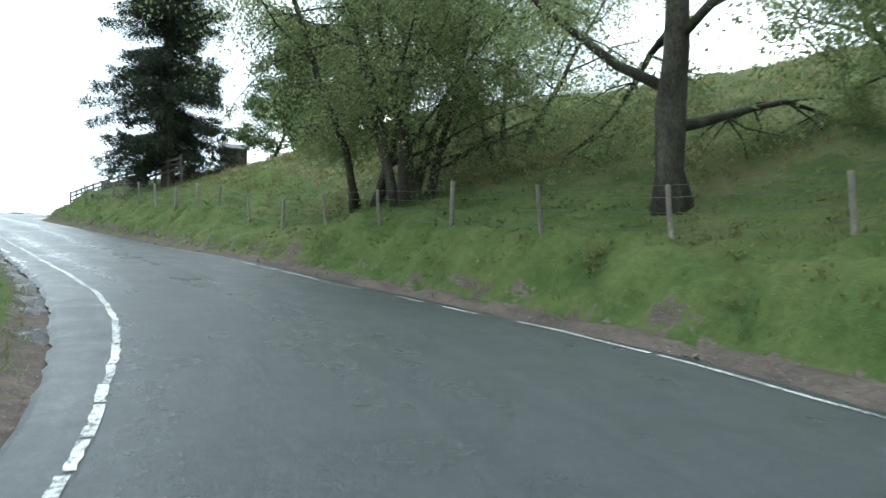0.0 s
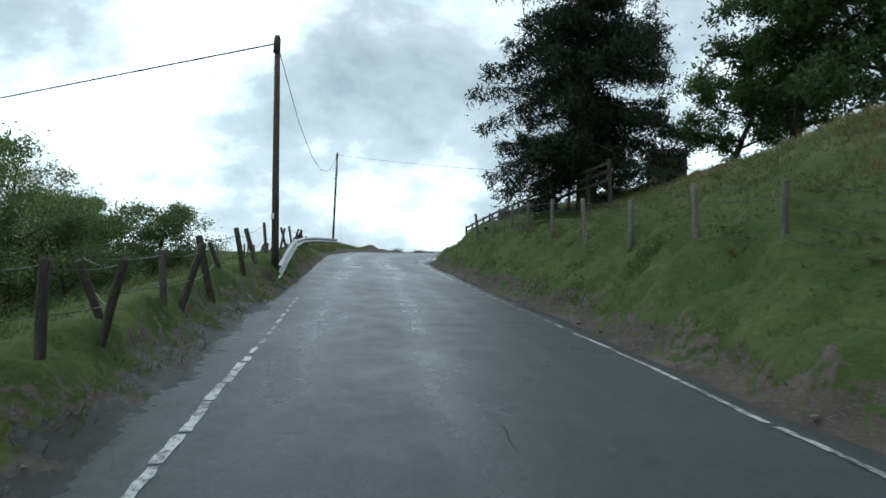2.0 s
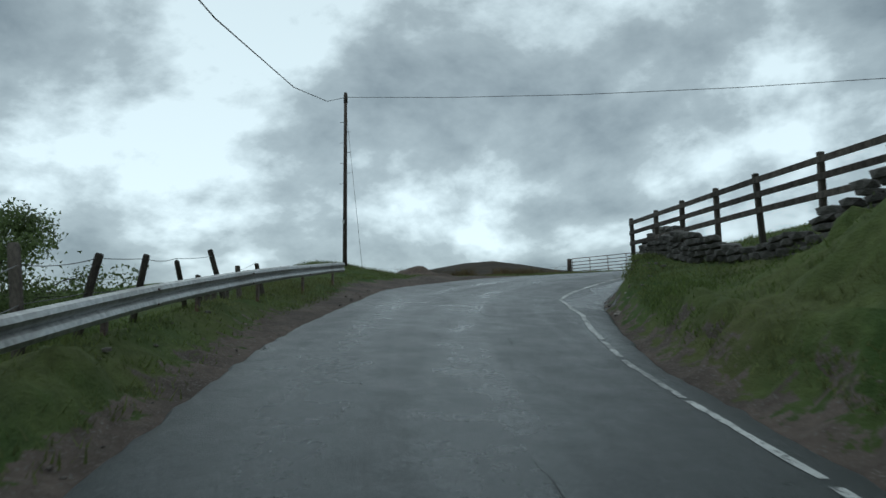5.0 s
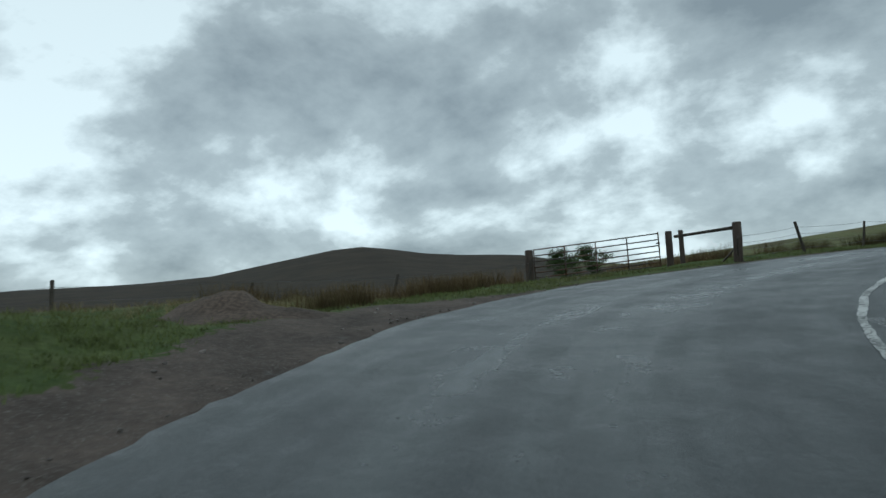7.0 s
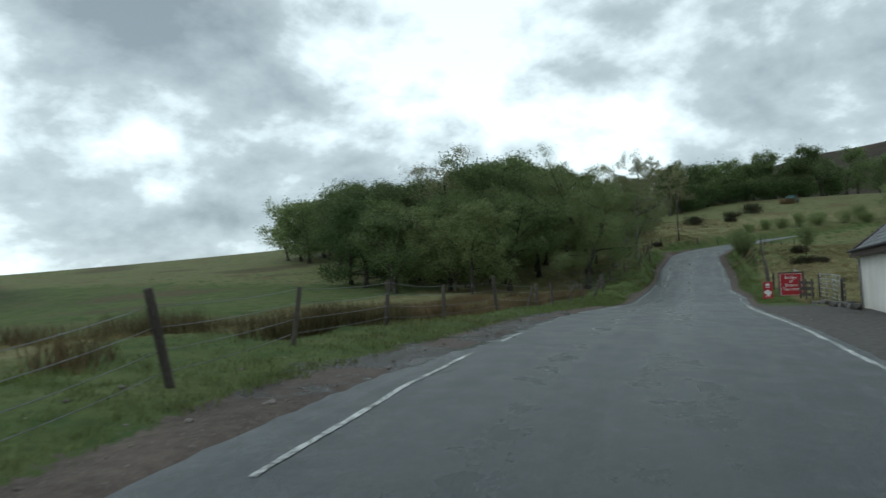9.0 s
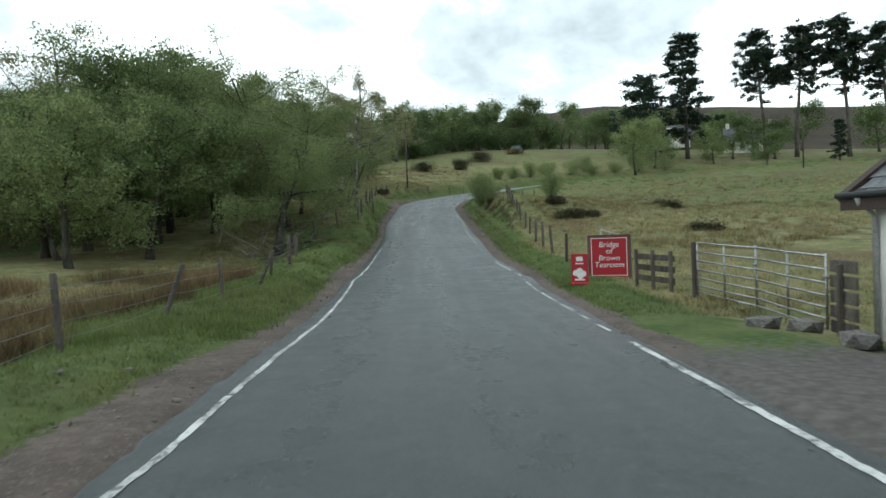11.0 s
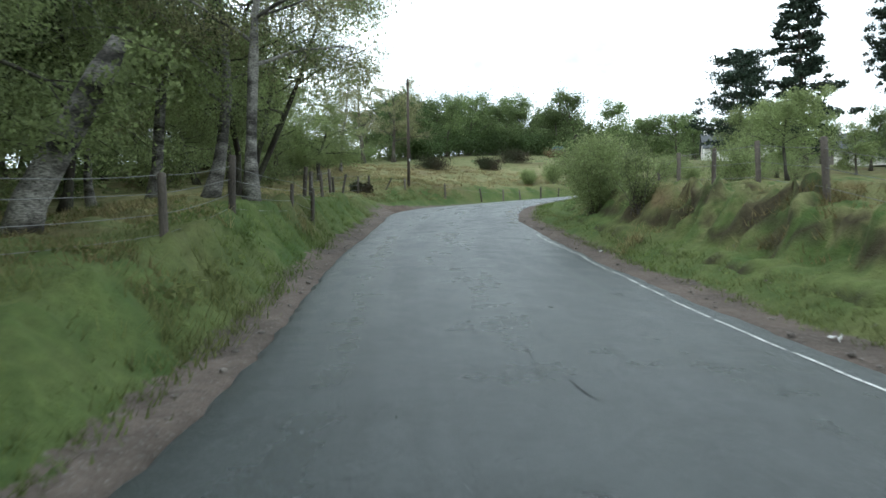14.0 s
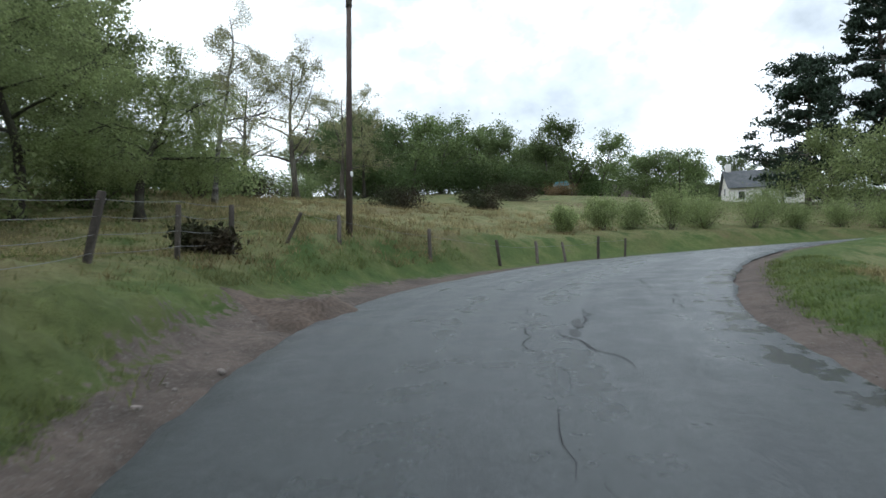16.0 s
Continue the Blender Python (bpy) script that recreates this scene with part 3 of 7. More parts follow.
# How high the verge stands over the asphalt's edge: by metres along, left and right
BANK_LEFT = [(0, 0.05), (24, 0.25), (32, 0.42), (41, 0.5), (44, 0.5), (62, 0.45), (68, 0.4), (76, 0.3), (86, 0.1), (96, 0.05), (126, 0.15), (142, 0.4), (153, 0.45), (158, 0.65), (161.5, 0.9), (165, 1.2), (172, 1.2), (181, 1.05), (185, 0.7), (190, 0.25), (200, 0.1), (306, 0.2)]
BANK_RIGHT = [(0, 0.18), (22, 0.32), (34, 0.6), (54, 0.65), (64, 0.75), (70, 1.05), (74, 1.35), (83, 1.35), (88, 0.9), (94, 0.06), (125, 0.0), (135, 0.15), (150, 0.25), (156, 0.5), (162, 0.75), (176, 0.7), (184, 0.3), (192, 0.15), (306, 0.3)]


def land_height(xy):
    """Ground height for rows of x, y, and the masks of its look."""
    xy = np.asarray(xy, float)
    s, l, z, cross = nearest_road(xy)
    e_left, e_right = table(EDGE_LEFT, s), table(EDGE_RIGHT, s)
    beyond = np.maximum(e_left - l, l - e_right)
    left = l < 0
    on_edge = z + cross * np.clip(l, e_left - 1.5, e_right + 1.5)
    bank = np.where(left, table(BANK_LEFT, s), table(BANK_RIGHT, s))
    strip = np.where(left, table(STRIP_LEFT, s), table(STRIP_RIGHT, s)) * 0.9
    bank_up = bank * smoothstep(strip, strip + np.where((bank > 0.4) & (s < 100), 0.75, np.where(bank > 0.8, 1.5, 1.2)), beyond)
    tps = np.empty(len(xy))
    for k in range(0, len(xy), 4000):
        q = xy[k:k + 4000]
        d2 = ((q[:, None] - KNOTS[None, :, :2]) ** 2).sum(-1)
        tps[k:k + 4000] = plate(d2) @ PLATE[:len(KNOTS)] + PLATE[len(KNOTS)] + q @ PLATE[len(KNOTS) + 1:]
    h = on_edge + bank_up
    # the verge meets the open land: soon on the grassy bank and on the broken bank of the last straight
    reach = smoothstep(150, 157, s) * (1 - smoothstep(183, 191, s)) * (l > 0)
    ragged = 0.45 * np.array([noise.noise(Vector((q * 0.55, 0.0, 11.0))) + 0.6 * noise.noise(Vector((q * 1.7, 0.0, 3.0))) for q in s])
    near, wide = np.full(len(s), 1.2), np.full(len(s), 5.5)
    hillside = (l > 0) * (1 - smoothstep(58, 68, s))
    near, wide = near - 0.3 * hillside, wide - 3.3 * hillside
    near, wide = near + reach * (1.05 + ragged), wide + reach * (ragged - 2.45)
    wide = wide - 2.6 * (l < 0) * smoothstep(180, 188, s)
    blend = smoothstep(near, np.maximum(wide, near + 0.3), beyond)
    h = h * (1 - blend) + tps * blend
    # far land by the skyline
    centre = np.array([-18.0, 74.0])
    off = xy - centre
    r = np.hypot(off[:, 0], off[:, 1])
    az = np.degrees(np.arctan2(-off[:, 0], off[:, 1]))
    up = np.array(SKYLINE)
    el = np.interp(az, up[:, 0], up[:, 1])
    far = 10.2 + np.tan(np.radians(el)) * np.minimum(r, 900) * (0.3 + 0.7 * smoothstep(150, 900, r))
    blend = smoothstep(150, 420, r)
    h = np.clip(h, -9, 36)
    h = h * (1 - blend) + np.clip(far, -20, 400) * blend
    # tussocks and unevenness off the road
    rough = smoothstep(0.9, 3.0, beyond) * (1 - smoothstep(90, 200, r))
    lump = np.array([noise.noise(Vector((x * 0.9, y * 0.9, 0.0))) * 0.11 + noise.noise(Vector((x * 0.28, y * 0.28, 5.0))) * 0.2 for x, y in xy])
    h = h + rough * lump
    # a ditch below the broken bank of the last straight, and lumpy tussocks on the hillside
    h = h - reach * 0.25 * np.exp(-((beyond - 1.95) / 0.42) ** 2)
    clumps = np.array([max(0.0, noise.noise(Vector((x * 1.7, y * 1.7, 9.0))) - 0.05) for x, y in xy])
    h = h + 0.42 * clumps * smoothstep(1.6, 3.2, beyond) * np.maximum((l > 0) * (s < 66), reach * 0.9)
    h = np.where(beyond < 0.0, on_edge - 0.1 - 0.1 * smoothstep(0, -0.6, beyond), h)
    return h, s, l, beyond, r, az


def ground_at(x, y):
    return float(land_height(np.array([[x, y]]))[0][0])


def dry_mask(xy, s, l, beyond):
    """Where straw-coloured rough grass takes over from green."""
    east = smoothstep(1.5, 2.8, beyond) * (l > 0) * smoothstep(117.6, 129.6, s) * (0.9 - 0.35 * smoothstep(158, 164, s))
    bend = smoothstep(3.5, 7, beyond) * (l < 0) * smoothstep(81, 86, s) * (1 - smoothstep(88.8, 96, s)) * 0.6
    north = smoothstep(4.5, 7.5, beyond) * (1 - smoothstep(16, 26, beyond)) * (l < 0) * smoothstep(93.6, 100.8, s) * 0.85
    hill = smoothstep(3.5, 7, beyond) * (l > 0) * (s < 62) * 0.42
    last = (l < 0) * smoothstep(154, 166, s) * smoothstep(1.0, 3.2, beyond) * 0.6
    return np.maximum.reduce([east, bend, north, hill, last])


def mesh_of(name, verts, faces, mat, smooth=False):
    me = bpy.data.meshes.new(name)
    me.from_pydata([tuple(map(float, v)) for v in verts] if not isinstance(verts, np.ndarray) else verts.tolist(), [], faces.tolist() if isinstance(faces, np.ndarray) else faces)
    if mat:
        me.materials.append(mat)
    if smooth:
        me.polygons.foreach_set("use_smooth", [True] * len(me.polygons))
    me.update()
    return me


def graded(lo, hi, step, reach, grow):
    core = list(np.arange(lo, hi + step / 2, step))
    for sign in (-1, 1):
        d, at = step, (lo if sign < 0 else hi)
        while abs(at) < reach:
            d *= grow
            at += sign * d
            core.append(at)
    return np.array(sorted(core))


def ground_masks(me, xy, h, s, l, beyond, r, az, steep):
    """Gives the sheet its masks: bare strip, straw, moor, gravel yard and rushes."""
    gravel_yard = smoothstep(-0.5, 0.3, beyond) * (l > 0) * smoothstep(93.6, 99.6, s) * (1 - smoothstep(121.2, 127.2, s)) * (1 - smoothstep(6.5, 7.5, beyond))
    wide = table(LAYBY, s)
    layby = (l < 0) * (wide > 0) * (1 - smoothstep(wide * 0.75, wide * 1.05 + 0.01, beyond))
    layby2 = (l < 0) * smoothstep(180, 188, s) * (1 - smoothstep(195, 203, s)) * (1 - smoothstep(0.8, 1.7, beyond))
    width = np.where(l < 0, table(STRIP_LEFT, s), table(STRIP_RIGHT, s))
    bare = np.maximum.reduce([1 - smoothstep(width * 0.75, width * 1.2, beyond), layby, layby2])
    bare = np.maximum(bare, smoothstep(0.8, 1.3, steep) * (l > 0) * (s > 16) * (s < 66) * (1 - smoothstep(width + 0.2, width + 0.6, beyond)) * 0.62)
    bare = np.maximum(bare, smoothstep(0.7, 1.1, steep) * (l < 0) * (s > 16) * (s < 46) * (beyond < 0.8) * 0.5)
    wet = (l < 0) * (1 - smoothstep(0.25, 0.6, beyond)) * smoothstep(14, 22, s) * (1 - smoothstep(38, 44, s)) * 0.75
    wet = np.maximum(wet, (l < 0) * (1 - smoothstep(0.7, 1.7, beyond)) * smoothstep(98, 102, s) * (1 - smoothstep(114, 120, s)) * 0.62)
    wet = np.maximum(wet, (l > 0) * (1 - smoothstep(0.1, 0.7, beyond)) * smoothstep(69, 73, s) * (1 - smoothstep(82, 88, s)) * 0.7)
    wet = np.maximum(wet, gravel_yard * 0.12)
    hollows = np.array([noise.noise(Vector((x * 1.0, y * 1.0, z * 2.4))) for x, y, z in zip(xy[:, 0], xy[:, 1], h)])
    peat = smoothstep(0.7, 1.2, steep) * (l > 0) * (s > 148) * (s < 192) * (beyond < 6) * np.clip(0.3 + 2.4 * hollows, 0, 1)
    patches = np.array([noise.noise(Vector((x * 0.045, y * 0.09, 6.0))) for x, y in xy])
    near_fence = smoothstep(3.5, 6, beyond) * (1 - smoothstep(14, 24, beyond)) * (l < 0) * smoothstep(85, 89, s) * (1 - smoothstep(128, 140, s))
    rushy = np.clip(near_fence * (0.62 + 0.8 * patches) + (l < 0) * smoothstep(20, 40, beyond) * smoothstep(80, 90, s) * (patches - 0.12) * 2.0, 0, 1)
    rushy = np.maximum(rushy, (l > 0) * smoothstep(128, 150, s) * smoothstep(5, 9, beyond) * np.clip(patches * 2.2, 0, 0.4))
    moor = smoothstep(60, 120, r) * smoothstep(12, 18, az) + smoothstep(260, 420, r) * (az < -40)
    moor = np.maximum(moor, smoothstep(40, 70, np.hypot(xy[:, 0] + 36, xy[:, 1] - 60)) * smoothstep(20, 40, az) * 0.85)
    moor = np.clip(np.maximum(moor, 0.9 * peat), 0, 1)
    for key, values in (("bare", bare), ("dry", dry_mask(xy, s, l, beyond)), ("moor", moor), ("gravel", gravel_yard), ("rushy", rushy), ("wet", wet)):
        me.attributes.new(key, "FLOAT", "POINT").data.foreach_set("value", values.astype(np.float32))


def build_ground():
    xs, ys = graded(-58, 58, 0.5, 3800, 1.1), graded(-10, 160, 0.5, 3800, 1.1)
    gx, gy = np.meshgrid(xs, ys)
    xy = np.column_stack([gx.ravel(), gy.ravel()])
    h, s, l, beyond, r, az = land_height(xy)
    nx, ny = len(xs), len(ys)
    i = np.arange(nx * ny).reshape(ny, nx)
    faces = np.stack([i[:-1, :-1], i[:-1, 1:], i[1:, 1:], i[1:, :-1]], -1).reshape(-1, 4)
    me = mesh_of("ground", np.column_stack([xy, h]), faces, GROUND, True)
    gy2, gx2 = np.gradient(h.reshape(ny, nx), ys, xs)
    ground_masks(me, xy, h, s, l, beyond, r, az, np.hypot(gx2, gy2).ravel())
    return tagged(new("ground", me), "uneven verges, rough grass fields and brown moorland hills", "ground", kind="structure")


def broken_bank(name, label, s0, s1, b0, b1, side, step, rough, seed):
    """A finer skin over a stretch of verge: crumbling turf edge, tussocks and hollows."""
    ss, bs = np.arange(s0, s1, step), np.arange(b0, b1 + step / 2, step)
    gs, gb = np.meshgrid(ss, bs, indexing="ij")
    sf, bf = gs.ravel(), gb.ravel()
    edge = np.where(side < 0, table(EDGE_LEFT, sf), table(EDGE_RIGHT, sf))
    lf = edge + side * bf
    q = np.column_stack([np.interp(sf, ROAD_S, ROAD[:, k]) for k in (0, 1)])
    rr = np.column_stack([np.interp(sf, ROAD_S, ROAD_R[:, k]) for k in (0, 1)])
    rr /= np.linalg.norm(rr, axis=1)[:, None]
    xy = q + rr * lf[:, None]
    h, s, l, beyond, r, az = land_height(xy)
    ns, nb = len(ss), len(bs)
    h2 = h.reshape(ns, nb)
    steep0 = np.abs(np.gradient(h2, bs, axis=1)).ravel()
    lump = np.array([noise.noise(Vector((x * 1.1, y * 1.1, seed))) + 0.6 * noise.noise(Vector((x * 2.7, y * 2.7, seed + 3))) + 0.35 * noise.noise(Vector((x * 6.0, y * 6.0, seed + 7))) for x, y in xy])
    rim = smoothstep(0, 0.35, bf - b0) * smoothstep(0, 0.5, b1 - bf) * smoothstep(0, 1.5, sf - s0) * smoothstep(0, 1.5, s1 - step - sf)
    amount = rough * (0.45 + 1.1 * smoothstep(0.25, 0.9, steep0))
    h = h - 0.06 + rim * (0.1 + amount * (0.35 + lump))
    shift = rim * amount * 0.7 * np.array([noise.noise(Vector((x * 1.9, y * 1.9, seed + 11))) for x, y in xy])
    xy = xy + rr * (side * shift)[:, None]
    i = np.arange(ns * nb).reshape(ns, nb)
    faces = np.stack([i[:-1, :-1], i[:-1, 1:], i[1:, 1:], i[1:, :-1]], -1).reshape(-1, 4)
    if side > 0:
        faces = faces[:, ::-1]
    me = mesh_of(name, np.column_stack([xy, h]), faces, GROUND, True)
    ga, gb2 = np.gradient(h.reshape(ns, nb), ss, bs)
    ground_masks(me, xy, h, s, l, beyond, r, az, np.hypot(ga, gb2).ravel())
    return tagged(new(name, me), label, "bank", kind="structure")


def build_road():
    s_all = np.r_[np.arange(-13.8, 205, 0.25), np.arange(205, ROAD_S[-1] - 1, 0.5)]
    across = np.r_[0.0, 0.012, np.linspace(0.07, 0.93, 13), 0.988, 1.0]
    verts, worn, lane, pool = [], [], [], []
    for s in s_all:
        a, b = table(EDGE_LEFT, s), table(EDGE_RIGHT, s)
        a += 0.06 * noise.noise(Vector((s * 0.6, 0, 3))) + 0.09 * noise.noise(Vector((s * 3.1, 0, 8)))
        b += 0.06 * noise.noise(Vector((s * 0.6, 9, 3))) + 0.09 * noise.noise(Vector((s * 3.1, 4, 8)))
        for u in across:
            l = a + (b - a) * u
            x, y, z = at_road(s, l)
            drop = -0.06 if u in (0.0, 1.0) else 0.0
            z += 0.02 + 0.035 * (1 - (2 * u - 1) ** 2) + 0.012 * noise.noise(Vector((x * 0.7, y * 0.7, 0))) + drop
            verts.append((x, y, z))
            lane += [l * 2.2, s * 0.1, 0.0]
            inner = smoothstep(b - 1.3, b - 0.8, l) * smoothstep(69, 73, s) * (1 - smoothstep(83, 88, s)) * 0.72
            outer = (1 - smoothstep(a + 0.1, a + 0.55, l)) * (smoothstep(22, 27, s) * (1 - smoothstep(38, 43, s)) + smoothstep(100, 103, s) * (1 - smoothstep(113, 117, s))) * 0.66
            bend = smoothstep(b - 1.6, b - 0.4, l) * smoothstep(174, 180, s) * (1 - smoothstep(196, 202, s)) * 0.5
            pool.append(max(inner, outer, bend))
            worn.append(max(math.exp(-((l + 0.75) / 0.3) ** 2), math.exp(-((l - 0.85) / 0.3) ** 2), 0.7 * math.exp(-((l - 0.5 * (a + b)) / 0.25) ** 2)))
    n, k = len(s_all), len(across)
    i = np.arange(n * k).reshape(n, k)
    faces = np.stack([i[:-1, :-1], i[:-1, 1:], i[1:, 1:], i[1:, :-1]], -1).reshape(-1, 4)
    me = mesh_of("road", np.array(verts), faces, ASPHALT, True)
    me.attributes.new("worn", "FLOAT", "POINT").data.foreach_set("value", np.array(worn, np.float32))
    me.attributes.new("puddle", "FLOAT", "POINT").data.foreach_set("value", np.array(pool, np.float32))
    me.attributes.new("lane", "FLOAT_VECTOR", "POINT").data.foreach_set("vector", np.array(lane, np.float32))
    return tagged(new("road", me), "narrow damp grey asphalt road with worn wheel tracks", "road", kind="structure")


def road_top(s, l):
    a, b = table(EDGE_LEFT, s), table(EDGE_RIGHT, s)
    u = (l - a) / (b - a)
    x, y, z = at_road(s, l)
    return x, y, z + 0.02 + 0.035 * (1 - (2 * u - 1) ** 2) + 0.012 * noise.noise(Vector((x * 0.7, y * 0.7, 0)))


def paint_piece(rows, s0, s1, width, seed):
    """One length of worn edge line, with ragged sides, lying on the asphalt."""
    n = max(2, int((s1 - s0) / 0.12))
    verts = []
    rng = random.Random(seed)
    for k in range(n + 1):
        s = s0 + (s1 - s0) * k / n
        l = float(table(rows, s)) + 0.03 * noise.noise(Vector((s * 0.8, seed, 0)))
        w = width * (0.5 - 0.22 * rng.random() ** 2)
        w2 = width * (0.5 - 0.22 * rng.random() ** 2)
        for d in (-w, w2):
            x, y, z = road_top(s, l + d)
            verts.append((x, y, z + 0.006))
    faces = [(2 * k, 2 * k + 1, 2 * k + 3, 2 * k + 2) for k in range(n)]
    return mesh_of("line_piece", verts, faces, LINE_PAINT)


def build_lines():
    holder = tagged(new("road_marking"), "worn white painted edge lines on the road", "road marking", kind="structure")
    rng = random.Random(5)

    def run(rows, s0, s1, longest, shortest, gap, width):
        s = s0
        while s < s1:
            e = min(s1, s + rng.uniform(shortest, longest))
            ob = new("line_piece", paint_piece(rows, s, e, width, rng.randint(0, 999)))
            ob.parent = holder
            s = e + rng.uniform(*gap)

    run(PAINT_RIGHT, 4.8, 18.24, 3.0, 1.6, (0.05, 0.15), 0.11)
    run(PAINT_RIGHT, 18.96, 21.6, 0.9, 0.5, (0.3, 0.7), 0.09)
    run(PAINT_RIGHT, 22.08, 37.2, 2.0, 0.8, (0.05, 0.2), 0.08)
    run(PAINT_RIGHT, 37.8, 47, 0.6, 0.2, (0.25, 0.6), 0.08)
    run(PAINT_RIGHT, 48, 64.8, 3.0, 1.5, (0.1, 0.3), 0.1)
    run(PAINT_RIGHT, 65.04, 91.2, 5.0, 3.0, (0.03, 0.08), 0.13)
    run(PAINT_RIGHT, 96, 124.8, 5.0, 3.0, (0.03, 0.08), 0.12)
    run(PAINT_RIGHT, 126, 137.6, 1.4, 0.7, (0.25, 0.7), 0.085)
    run(PAINT_RIGHT, 138.5, 139.5, 1.2, 1.0, (0.1, 0.2), 0.09)
    run(PAINT_RIGHT, 140, 142.7, 1.6, 1.0, (0.05, 0.1), 0.09)
    run(PAINT_RIGHT, 153.8, 166.6, 2.2, 0.9, (0.05, 0.25), 0.06)
    run(PAINT_RIGHT, 167, 175.6, 2.4, 1.0, (0.05, 0.2), 0.075)
    run(PAINT_LEFT, 10.8, 34.6, 1.1, 0.5, (0.03, 0.08), 0.1)
    run(PAINT_LEFT, 34.8, 40.5, 0.45, 0.15, (0.15, 0.4), 0.07)
    run(PAINT_LEFT, 91.9, 93.1, 1.3, 1.2, (0.1, 0.2), 0.07)
    run(PAINT_LEFT, 94.9, 96.2, 1.4, 1.3, (0.1, 0.2), 0.09)
    run(PAINT_LEFT, 97.7, 103.5, 3.0, 2.0, (0.05, 0.1), 0.08)
    run(PAINT_LEFT, 105.2, 106.7, 0.9, 0.6, (0.1, 0.2), 0.08)
    run(PAINT_LEFT, 108, 111, 0.4, 0.2, (0.5, 0.9), 0.06)
    run(PAINT_LEFT, 114, 116, 1.0, 0.6, (0.1, 0.3), 0.08)
    run(PAINT_LEFT, 117.2, 142.8, 3.0, 1.6, (0.03, 0.1), 0.085)
    run(PAINT_LEFT, 143.16, 152, 0.8, 0.3, (0.05, 0.16), 0.075)
    run(PAINT_LEFT, 154.4, 155.2, 0.4, 0.2, (0.1, 0.2), 0.06)


def build_cracks():
    """Open cracks, seams and worn hollows in the asphalt."""
    tar = material("crack_tar", (0.04, 0.043, 0.045), 0.7, scale=20, vary=0.4)
    patch_mat = material("patch_asphalt", (0.045, 0.048, 0.049), 0.55, scale=30, vary=0.5, second=(0.075, 0.08, 0.08), bump=0.6)
    holder = tagged(new("road_damage"), "open cracks and patched hollows in the asphalt", "road damage", kind="structure")
    rng = random.Random(17)

    def crack(s0, l0, s1, l1, width, wander):
        n = max(4, int(abs(s1 - s0) + abs(l1 - l0)) * 5)
        verts, drift = [], 0.0
        ds, dl = s1 - s0, l1 - l0
        size = math.hypot(ds, dl)
        for k in range(n + 1):
            u = k / n
            drift = drift * 0.9 + rng.gauss(0, wander)
            s, l = s0 + ds * u - dl / size * drift, l0 + dl * u + ds / size * drift
            w = width * rng.uniform(0.25, 1.0) * (0.2 + math.sin(math.pi * min(0.97, max(0.03, u))))
            for d in (-w / 2, w / 2):
                x, y, z = road_top(s - dl / size * d, l + ds / size * d)
                verts.append((x, y, z + 0.006))
        me = mesh_of("crack", verts, [(2 * k, 2 * k + 1, 2 * k + 3, 2 * k + 2) for k in range(n)], tar)
        new("crack", me).parent = holder

    def hollow(s0, l0, rs, rl):
        verts = [(*road_top(s0, l0)[:2], road_top(s0, l0)[2] + 0.007)]
        for k in range(22):
            w = 2 * math.pi * k / 22
            q = 1 + 0.5 * noise.noise(Vector((math.cos(w) * 1.4, math.sin(w) * 1.4, s0))) + 0.45 * noise.noise(Vector((math.cos(w) * 5, math.sin(w) * 5, s0)))
            x, y, z = road_top(s0 + rs * q * math.cos(w), l0 + rl * q * math.sin(w))
            verts.append((x, y, z + 0.006))
        me = mesh_of("hollow", verts, [(0, k + 1, (k + 1) % 22 + 1) for k in range(22)], patch_mat)
        new("hollow", me).parent = holder

    # fine broken seams down the middle of the lane, then the open crack at the last bend
    for s0, s1, l0, n in ((22, 34, 1.0, 5), (34, 60, 0.95, 12), (50, 66, 1.65, 5), (136, 172, 1.0, 9), (146, 162, 1.6, 3), (172, 184, 0.6, 3)):
        for _ in range(n):
            a = rng.uniform(s0, s1)
            off = l0 + rng.gauss(0, 0.12)
            crack(a, off, a + rng.uniform(0.5, 1.8), off + rng.gauss(0, 0.07), rng.uniform(0.007, 0.015), 0.035)
    for row in ((28.5, 0.2, 28.8, 1.5, 0.02, 0.03), (36, 0.4, 36.2, 1.6, 0.025, 0.04), (135.7, -1.4, 136.3, 3.0, 0.03, 0.04), (168.5, 0.4, 168.6, 1.4, 0.03, 0.02),
                (184.4, 1.45, 186.5, 0.98, 0.05, 0.05), (186.4, 0.98, 188.4, 1.2, 0.05, 0.05), (184.8, 0.5, 187.2, 0.4, 0.03, 0.06), (187.2, 0.4, 189.0, 0.65, 0.025, 0.05),
                (192.5, 0.2, 193.0, 1.1, 0.03, 0.03), (191, 2.4, 195, 2.1, 0.04, 0.06), (188, 3.0, 191, 2.8, 0.03, 0.06)):
        crack(*row)
    for row in ((186.3, 1.0, 0.28, 0.07), (187.0, 1.08, 0.3, 0.08), (137.5, 3.1, 0.16, 0.06)):
        hollow(*row)


build_ground()
broken_bank("bank_east", "crumbling peaty bank with tussocks above a ditch", 150, 190, 1.3, 4.8, 1, 0.14, 0.34, 4.0)
broken_bank("bank_south", "steep grassy bank with a crumbling turf edge over bare soil", 8, 66, 0.25, 3.6, 1, 0.16, 0.2, 5.0)
broken_bank("bank_west", "broken turf edge beside the road", 16, 62, 0.15, 1.6, -1, 0.14, 0.16, 6.0)
broken_bank("bank_north", "low uneven turf edge beside the road", 138, 189, 0.3, 4.0, -1, 0.16, 0.2, 7.0)
build_road()
build_lines()
build_cracks()


# ---- building blocks ----


